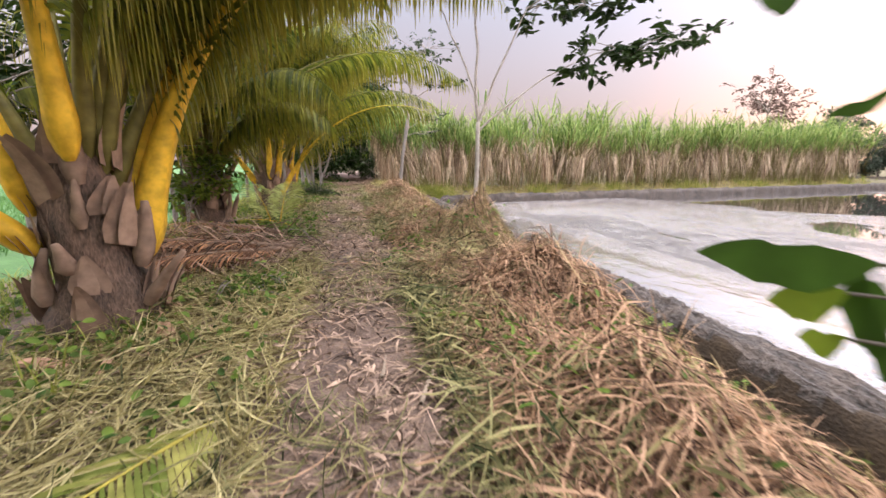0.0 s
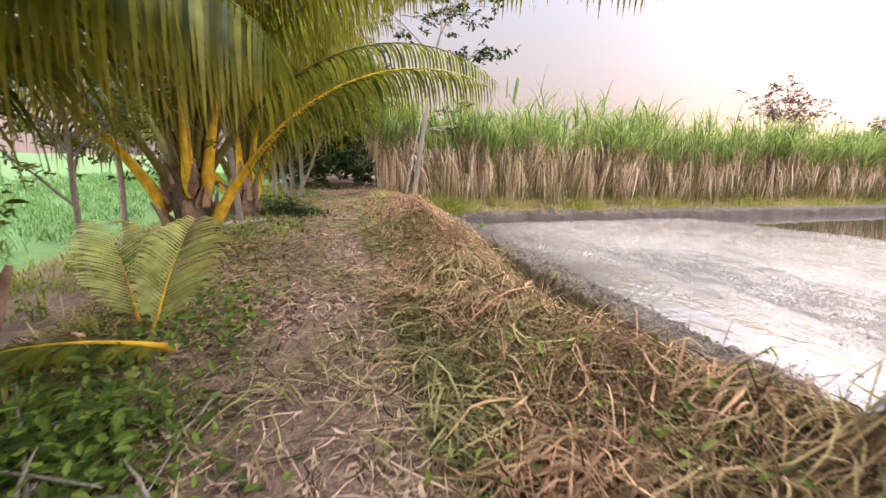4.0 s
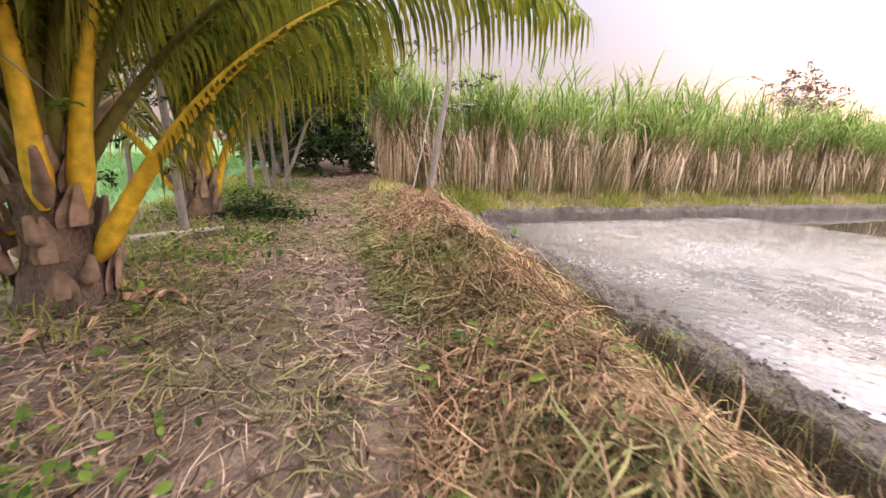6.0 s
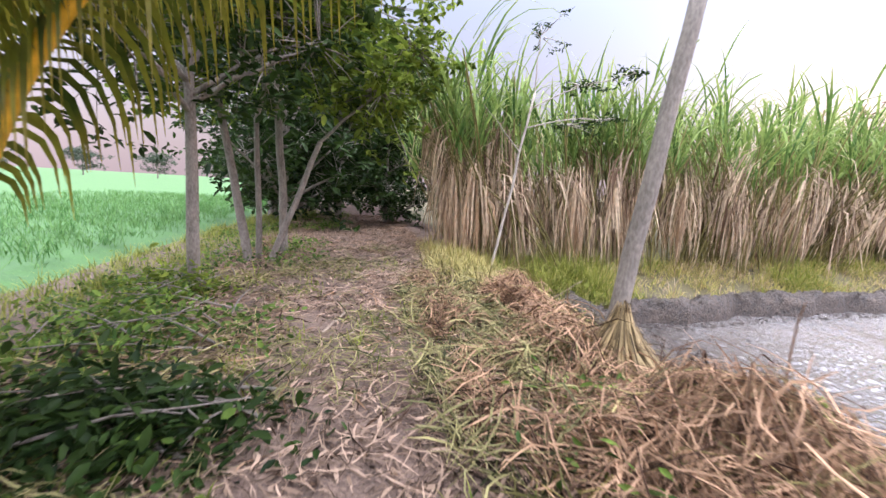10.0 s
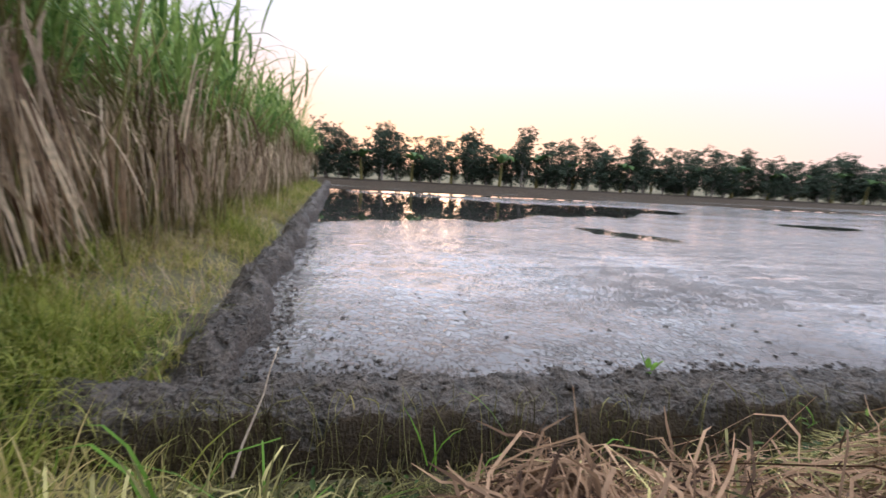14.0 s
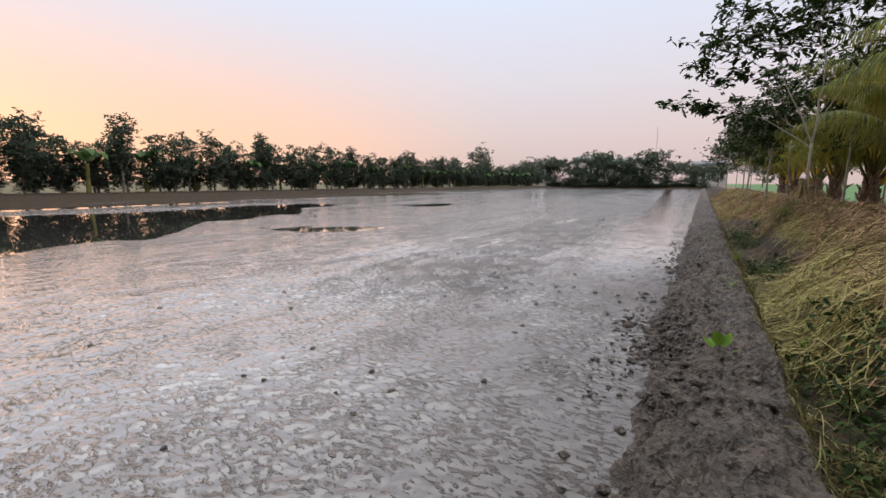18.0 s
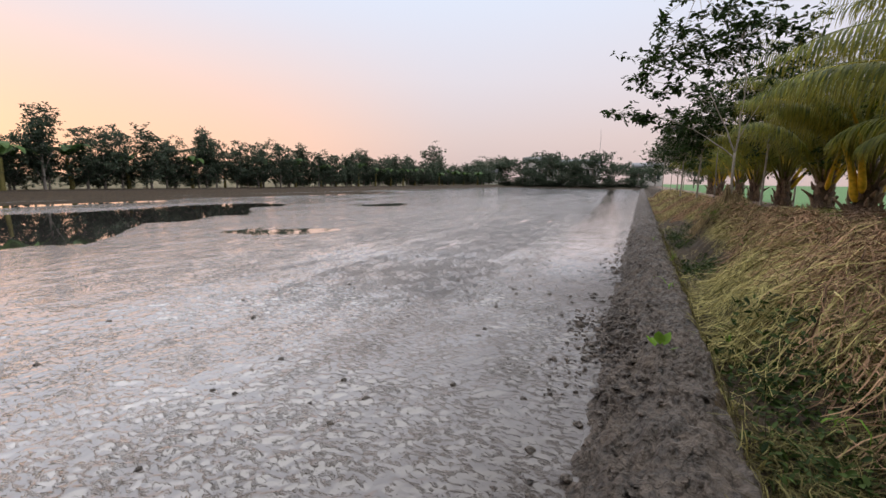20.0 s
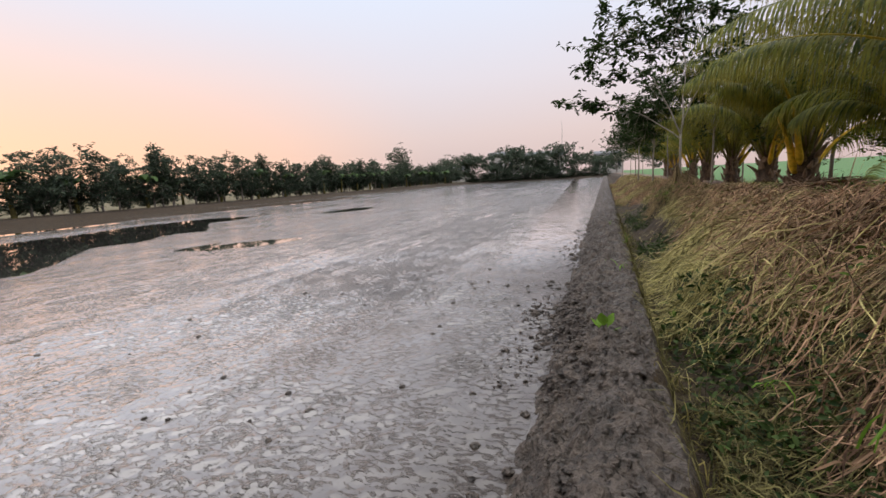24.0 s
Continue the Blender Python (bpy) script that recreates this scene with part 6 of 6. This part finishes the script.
branch_pile(-1.35, 17.7, 0.85, 0.55, 0.42, 1700, "pile of cut leafy dark green branches beside the palm")
branch_pile(-2.0, 19.4, 0.9, 0.8, 0.45, 1100, "tangle of cut branches and weeds beside the path", WEED, 0.09)
branch_pile(-1.0, 4.6, 0.45, 0.4, 0.22, 700, "low tuft of green weeds by the path", WEED, 0.07)
branch_pile(-1.5, 8.0, 0.8, 0.7, 0.30, 1400, "green weeds growing over cut fronds", WEED, 0.09)
branch_pile(-2.3, 20.9, 0.7, 0.7, 0.40, 900, "bright green weeds at the foot of the trees", MID_LEAF, 0.10)


def stick(a, b, r, label, mat=STICK, name="stick"):
    P = bent((0, 0, 0), np.array(b) - np.array(a), 0.0, 6, 0.03)
    ob = new(name, tube_mesh(name, [tube(P, np.linspace(r, r * 0.6, 6), 7, rough=0.08)], mat))
    ob.matrix_basis = pose(*a)
    tagged(ob, label, name)


def on(x, y, dz):
    return (x, y, float(ground_z(x, y)) + dz)


stick(on(-2.9, 15.9, 0.10), on(-1.75, 16.45, 0.10), 0.07, "pale cut log lying beside the palm", PALE_BARK, "log")
stick(on(-0.35, 19.35, 0.02), on(-0.15, 20.05, 0.03), 0.018, "pale broken stick on the path")
stick(on(-0.10, 19.3, 0.02), on(0.05, 19.65, 0.02), 0.014, "short pale stick on the path")
stick(on(0.35, 2.15, 0.03), on(0.55, 2.65, 0.03), 0.018, "pale split stick on the path")
stick(on(0.15, 2.5, 0.03), on(0.2, 2.8, 0.03), 0.015, "short broken stick on the path")
stick(on(-2.2, 15.3, 0.03), on(-1.3, 14.9, 0.06), 0.022, "grey dead branch lying on the path edge")
stick(on(-2.3, 14.9, 0.03), on(-1.9, 15.4, 0.30), 0.018, "grey dead branch propped on litter")
stick(on(12.75, 24.35, -0.05), (13.35, 24.7, 2.2), 0.02, "leaning dry cane stalk in front of the field", CANE_DRY, "cane_stalk")
stick(on(1.75, 12.9, 0.30), on(3.1, 11.8, 0.22), 0.011, "long dry reed lying across the windrow", CANE_DRY, "reed")
stick(on(1.2, 9.0, 0.25), on(2.7, 9.4, 0.25), 0.010, "long dry reed lying across the windrow", CANE_DRY, "reed")
stick((2.88, 21.28, -0.22), (3.49, 21.21, 0.17), 0.008, "pale dry reed leaning up out of the ditch grass", STICK, "reed")
stick(on(1.0, 8.6, 0.18), on(2.2, 10.3, 0.32), 0.010, "long dry reed lying across the windrow", CANE_DRY, "reed")


# a bundle of straw tied round the slender tree and the leaning tree


def collar(x, y, z0, h, r, n, label, hw=0.007, mat=STRAW):
    a = rng.uniform(0, 6.283, n)
    u = np.linspace(0, 1, 4)
    out = rng.uniform(0.3, 1.0, n) * r
    P = np.zeros((n, 4, 3))
    for i in range(4):
        rr = 0.05 + out * u[i] ** 1.4
        P[:, i, 0], P[:, i, 1] = np.cos(a) * rr, np.sin(a) * rr
        P[:, i, 2] = z0 + h * rng.uniform(0.75, 1.05, n) * (1 - u[i])
    w = hw * rng.uniform(0.6, 1.3, (n, 1)) * np.array([0.5, 1, 1, 0.5])
    me = ribbon_mesh("straw_collar", ribbons(P, w, np.stack([-np.sin(a), np.cos(a), 0.3 * np.ones(n)], -1)), mat)
    ob = new("straw_collar", me)
    ob.matrix_basis = pose(x, y, 0)
    tagged(ob, label, "straw", kind="stuff")


collar(2.17, 6.75, 0.05, 1.0, 0.55, 420, "dry reeds and straw leaning round the slender tree")
collar(2.1, 18.2, 0.05, 0.6, 0.5, 300, "dry straw leaning round the grey trunk")


def cane_sheaf(x, y, z0, h, n, label):
    """Broad dry cane leaves hanging down from the stalks at the edge of the field."""
    a, r0 = rng.uniform(0, 6.283, n), rng.uniform(0.0, 0.32, n)
    u = np.linspace(0, 1, 6)
    top, drop = h * rng.uniform(0.6, 1.0, n), rng.uniform(0.55, 1.0, n)
    out = rng.uniform(0.02, 0.30, n)
    P = np.zeros((n, 6, 3))
    rr = r0[:, None] + out[:, None] * np.sin(u * 2.2) + np.cumsum(rng.normal(0, 0.035, (n, 6)), 1)
    P[:, :, 0], P[:, :, 1] = np.cos(a)[:, None] * rr, np.sin(a)[:, None] * rr
    P[:, :, 2] = z0 + top[:, None] * (1 - drop[:, None] * u ** 1.2)
    w = rng.uniform(0.008, 0.024, n)[:, None] * np.array([0.5, 0.9, 1, 1, 0.8, 0.3])
    tw = a + rng.normal(0, 0.7, n)
    ob = new("cane_sheaf", ribbon_mesh("cane_sheaf", ribbons(P, w, np.stack([-np.sin(tw), np.cos(tw), 0.1 * np.ones(n)], -1)), CANE_PALE))
    ob.matrix_basis = pose(x, y, 0)
    tagged(ob, label, "sugarcane", kind="stuff")


cane_sheaf(1.95, 24.25, -0.1, 2.3, 110, "sheaf of pale dry cane leaves at the corner of the field")
cane_sheaf(2.4, 24.15, -0.1, 2.2, 110, "sheaf of pale dry cane leaves at the corner of the field")
for x, y, h in [(3.6, 24.7, 2.4), (5.0, 24.5, 2.6), (6.6, 24.8, 2.3), (8.3, 24.9, 2.5), (10.2, 25.1, 2.4), (12.6, 25.4, 2.4), (15.0, 25.7, 2.5), (18.0, 26.0, 2.4)]:
    cane_sheaf(x, y, -0.35, h, 80, "sheaf of pinkish dry cane leaves on the front of the field")


# sprouts and the leafy seedling on the bund
def seedling(x, y, z, h, leafs, label, mat=GRASS, name="seedling"):
    root = thing(name, (x, y, z), label, "plant")
    for a, tilt, k in leafs:
        d = np.array([math.cos(a) * tilt, math.sin(a) * tilt, 1.0])
        base = d * h * 0.45 * k
        part("stem", tube_mesh("stem", [tube(bent((0, 0, -0.03), base, 0.01, 5), np.linspace(0.006, 0.003, 5), 5)], mat), root)
        u = np.linspace(0, 1, 8)
        P = (base + np.outer(u, d) * h * 0.6 * k)[None]
        P[:, :, 0] += math.cos(a) * 0.12 * h * u ** 2
        P[:, :, 1] += math.sin(a) * 0.12 * h * u ** 2
        w = np.array([[0.1, 0.55, 0.9, 1.0, 1.0, 0.85, 0.5, 0.04]]) * h * 0.21 * k
        part("leaf", ribbon_mesh("leaf", ribbons(P, w, np.array([[-math.sin(a), math.cos(a), 0.1]])), mat), root)


BRIGHT = leafy("bright_leaf", [(0.12, 0.24, 0.025), (0.17, 0.31, 0.04)], 0.45, trans=0.35)
seedling(4.32, 18.15, -0.51, 0.24, [(1.2, 0.25, 1.0), (4.0, 0.45, 0.8), (-0.6, 0.9, 0.55), (2.6, 1.1, 0.5), (5.2, 1.2, 0.45)], "bright green leafy seedling growing on the mud bund", BRIGHT)


def sprout(x, y, z, h, n, label, w=0.0065):
    xs, ys = np.full(1, float(x)), np.full(1, float(y))
    me = ribbon_mesh("sprout", tufts(1, xs * 0, ys * 0, h, w, n, 0.02, zf=lambda a, b: np.zeros_like(a) + 0.02, lean=1.15), BRIGHT)
    ob = new("sprout", me)
    ob.matrix_basis = pose(x, y, z)
    tagged(ob, label, "grass", "green sprouts on the bund", "stuff")


for x, y, z, h, n in [(2.95, 20.3, -0.35, 0.42, 3), (3.15, 19.75, -0.45, 0.42, 4), (3.3, 18.9, -0.55, 0.35, 3), (4.1, 15.3, -0.5, 0.28, 6), (3.9, 12.6, -0.55, 0.25, 6), (3.6, 17.2, -0.6, 0.22, 4), (2.4, 21.3, -0.1, 0.6, 6), (4.2, 9.6, -0.5, 0.2, 5), (2.1, 20.9, 0.0, 0.5, 6)]:
    sprout(x, y, z, h * 1.25, n, "yellow-green grass sprout beside the mud bund")


# crumbs of mud along the bunds, too many to count
def crumbs(cx, cy, cz, size, mat, name, label):
    n = len(cx)
    base = np.array([(1, 0, 0), (-1, 0, 0), (0, 1, 0), (0, -1, 0), (0, 0, 0.9), (0, 0, -0.6), (0.7, 0.7, 0.3), (-0.7, 0.6, 0.3), (-0.6, -0.75, 0.3), (0.75, -0.6, 0.3)])
    tri = np.array([(4, 6, 7), (4, 7, 8), (4, 8, 9), (4, 9, 6), (6, 0, 2), (6, 2, 7), (7, 2, 1), (7, 1, 8), (8, 1, 3), (8, 3, 9), (9, 3, 0), (9, 0, 6)])
    V = base[None] * rng.uniform(0.6, 1.35, (n, 10, 1)) * (size * rng.uniform(0.7, 1.3, (3, n))).T[:, None]
    a = rng.uniform(0, 6.283, n)
    c, sn = np.cos(a)[:, None], np.sin(a)[:, None]
    V = np.stack([V[..., 0] * c - V[..., 1] * sn, V[..., 0] * sn + V[..., 1] * c, V[..., 2] * 0.65], -1) + np.stack([cx, cy, cz], -1)[:, None]
    T = (tri[None] + 10 * np.arange(n)[:, None, None]).reshape(-1, 3)
    tagged(new(name, mesh_from(name, V.reshape(-1, 3), tris=T, mat=mat)), label, "mud crumbs", kind="stuff")


n = 7000
cy = 22.3 - np.abs(rng.normal(0, 7, n))
cu = np.clip(rng.normal(0.78, 0.20, n), 0.12, 1.35)
keep = blotch(cu * 3, cy, 1.2, 61.0) > rng.uniform(0, 1, n)
cu, cy = cu[keep], cy[keep]
cw = 1.22 + 0.04 * np.sin(cy * 1.3) + 0.03 * np.sin(cy * 3.1 + 1) + 0.06 * fractal(cy * 0, cy, 4.0, 1.6, 4)
cx = 3.78 + cu * cw
cz = np.maximum(MUD_Z + bund_section(np.clip(cu, 0, 1), cy), mud_height(cx, cy)) + 0.004
crumbs(cx, cy, cz, np.exp(rng.normal(-4.05, 0.5, len(cx))), BUND, "mud_crumbs", "crumbs of dark mud fallen along the bund")
n = 1700
cx = 5 + np.abs(rng.normal(0, 7, n))
cd = rng.uniform(-0.45, 0.60, n)
cz = np.maximum(MUD_Z + 1.12 * bund_section(1 - np.clip((0.66 - cd) / 0.74, 0, 1), cx * 1.1 + 40), mud_height(cx, bank_y(cx) + cd)) + 0.006
crumbs(cx, bank_y(cx) + cd, cz, np.exp(rng.normal(-3.85, 0.4, n)), BUND, "mud_crumbs", "clods of black mud along the bund under the cane")


# clods and the pale stone at the sluice
def clod_mesh(r, seed):
    bm = bmesh.new()
    bmesh.ops.create_icosphere(bm, subdivisions=2, radius=r)
    for v in bm.verts:
        n = noise.noise(v.co / r * 1.3 + Vector((seed, 0, 0)))
        v.co *= 1 + 0.45 * n
        v.co.z *= 0.7
    me = bpy.data.meshes.new("clod")
    bm.to_mesh(me)
    bm.free()
    for p in me.polygons:
        p.use_smooth = True
    me.materials.append(BUND)
    return me


clods = [clod_mesh(0.03, s * 3.1) for s in range(5)]
for k in range(150):
    x = 5.0 + abs(rng.normal(0, 2.6)) if k % 3 else 3.8 + rng.uniform(0, 1.25)
    y = rng.uniform(9, 21.8)
    z = MUD_Z + 0.006 if x > 5.0 else MUD_Z + float(np.interp((x - 3.78) / 1.22, [0, 0.10, 0.24, 0.46, 0.64, 0.82, 1], [-0.14, 0.18, 0.35, 0.39, 0.28, 0.11, -0.05])) + 0.01
    ob = new("clod", clods[k % 5])
    s = rng.uniform(0.45, 1.5)
    ob.matrix_basis = pose(x, y, z, 0, 0, rng.uniform(0, 360)) @ Matrix.Diagonal((s, s, s * 0.8, 1))
    tagged(ob, "small dark clod of earth lying on the wet mud", "clod", "clods on the mud")
for x, y in ((7.1, 19.35), (6.1, 18.95), (6.35, 17.35)):
    ob = new("clod", clods[1])
    ob.matrix_basis = pose(x, y, MUD_Z + 0.015)
    tagged(ob, "dark clod of earth lying on the wet mud", "clod", "clods on the mud")
STONE = plain("pale_concrete", (0.42, 0.40, 0.37), 0.85)
st = clod_mesh(0.17, 40.0)
st.materials.clear()
st.materials.append(STONE)
ob = new("stone", st)
ob.matrix_basis = pose(5.0, 22.3, MUD_Z + 0.12, 10, 0, 30) @ Matrix.Diagonal((1.5, 0.9, 0.7, 1))
tagged(ob, "pale lump of concrete set in the corner of the mud bund", "stone")


# big-leaved branch hanging beside the start of the path
def broad_branch():
    root = thing("broad_leaf_tree", (1.5, -0.5, 0.0), "young tree with large dark oval leaves beside the path", "tree")
    part("trunk", tube_mesh("trunk", [tube(bent((0, 0, -0.05), (0.1, 0.05, 2.5), 0, 8), np.linspace(0.03, 0.018, 8), 7)], BARK), root)
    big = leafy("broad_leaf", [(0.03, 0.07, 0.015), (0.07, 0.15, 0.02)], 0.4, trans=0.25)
    rows = [((0.05, 0.03, 1.3), (-0.688, 0.966, 1.259), (-0.809, 1.197, 1.227), 0.041, 0), ((0.05, 0.03, 1.2), (-0.712, 0.987, 1.208), (-0.74, 1.093, 1.153), 0.032, 1),
            ((0.05, 0.03, 1.1), (-0.722, 0.967, 1.138), (-0.723, 1.042, 1.10), 0.022, 1), ((0.05, 0.03, 1.1), (-0.695, 0.909, 1.10), (-0.666, 1.023, 1.244), 0.05, 0),
            ((0.05, 0.03, 1.15), (-0.687, 0.932, 1.187), (-0.681, 1.019, 1.175), 0.06, 0), ((0.07, 0.04, 1.6), (-0.692, 0.986, 1.539), (-0.692, 1.086, 1.481), 0.012, 0), ((0.07, 0.04, 1.8), (-0.791, 1.078, 1.677), (-0.807, 1.165, 1.697), 0.02, 0)]
    # brighter copy for two leaves, the light on them put into the colour
    light = leafy("broad_leaf_lit", [(0.14, 0.22, 0.02), (0.20, 0.28, 0.03)], 0.4, trans=0.4)
    # stalk foot, leaf base, leaf tip, half width
    for a, b, c, hw, mat in rows:
        part("branch", tube_mesh("branch", [tube(bent(a, b, 0.02, 6, 0.01), np.linspace(0.006, 0.003, 6), 5)], BARK), root)
        u = np.linspace(0, 1, 11)[:, None]
        P = (np.array(b) + u * (np.array(c) - np.array(b)))[None]
        P[0, :, 2] -= 0.012 * np.sin(u[:, 0] * 5.0)
        w = np.array([[0.08, 0.5, 0.85, 1.0, 0.96, 0.9, 0.95, 0.84, 0.62, 0.34, 0.04]]) * hw * (1 + 0.06 * np.sin(np.arange(11) * 2.3))
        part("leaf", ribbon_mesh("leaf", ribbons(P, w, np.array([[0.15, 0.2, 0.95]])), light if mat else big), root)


broad_branch()


# low white sheds and a mast behind the far trees
def house(x, y, z, w, d, h, rz, label):
    root = thing("house", (x, y, z), label, "house", rz=rz)
    bm = bmesh.new()
    bmesh.ops.create_cube(bm, size=1, matrix=Matrix.LocRotScale((0, 0, h / 2), None, (w, d, h)))
    me = bpy.data.meshes.new("wall")
    bm.to_mesh(me)
    bm.free()
    me.materials.append(WHITE_WALL)
    part("wall", me, root)
    v = np.array([[-w / 2 - .4, -d / 2 - .4, h], [w / 2 + .4, -d / 2 - .4, h], [w / 2 + .4, d / 2 + .4, h], [-w / 2 - .4, d / 2 + .4, h], [-w / 2 - .4, 0, h + d * 0.28], [w / 2 + .4, 0, h + d * 0.28]])
    part("roof", mesh_from("roof", v, quads=[[0, 1, 5, 4], [2, 3, 4, 5], [3, 2, 1, 0]], tris=[[0, 4, 3], [1, 2, 5]], mat=ROOF), root)
    for k in range(int(w // 3)):
        bm = bmesh.new()
        bmesh.ops.create_cube(bm, size=1, matrix=Matrix.LocRotScale((-w / 2 + 1.6 + 3 * k, d / 2 + 0.01, h * 0.55), None, (1.2, 0.06, h * 0.35)))
        me = bpy.data.meshes.new("window")
        bm.to_mesh(me)
        bm.free()
        me.materials.append(GLASS_DARK)
        part("window", me, root)


house(72, -172, -0.3, 12, 8, 5.5, 10, "low white house half hidden by far trees")
house(50, -185, -0.3, 16, 9, 11, 0, "white two-storey building behind far trees")
house(32, -190, -0.3, 18, 9, 10, -5, "pale long building behind far trees")
house(3, -180, -0.3, 12, 8, 8, 0, "pale house behind far trees")
stick((24.0, -190, -0.3), (24.0, -190, 26), 0.12, "thin mast behind far trees", ROOF, "mast")


# dry sheaths and husks round the palm feet
def husk(x, y, rz, s, label):
    root_z = float(ground_z(x, y))
    u = np.linspace(0, 1, 7)
    P = np.stack([u * 0.55 * s, 0.05 * np.sin(u * 3), 0.03 + 0.12 * s * np.sin(u * 2.6)], -1)
    w = np.array([0.3, 0.8, 1, 0.95, 0.7, 0.4, 0.15]) * 0.10 * s
    v1 = ribbons(P[None], w[None], np.array([[0, 1, 0.2]]))
    v2 = ribbons((P + np.array([0, 0, 0.03]))[None], w[None] * 0.6, np.array([[0, 1, -0.3]]))
    ob = new("palm_husk", ribbon_mesh("palm_husk", [v1, v2], HUSK))
    ob.matrix_basis = pose(x, y, root_z, 0, 0, rz)
    tagged(ob, label, "palm husk", "fallen palm husks")


HUSK = leafy("russet_husk", [(0.30, 0.14, 0.08), (0.50, 0.26, 0.16), (0.60, 0.36, 0.24)], 0.8, trans=0.0)
for px, py, n in ((-2.12, 3.95, 8), (-2.75, 9.0, 5), (-2.35, 13.35, 12), (-2.5, 17.75, 4)):
    for k in range(n):
        a = rng.uniform(-1.4, 1.2)
        r = rng.uniform(0.45, 0.95)
        husk(px + r * math.cos(a), py + r * math.sin(a), rng.uniform(0, 360), rng.uniform(0.35, 0.7), "curled russet palm husk lying at the foot of a palm")
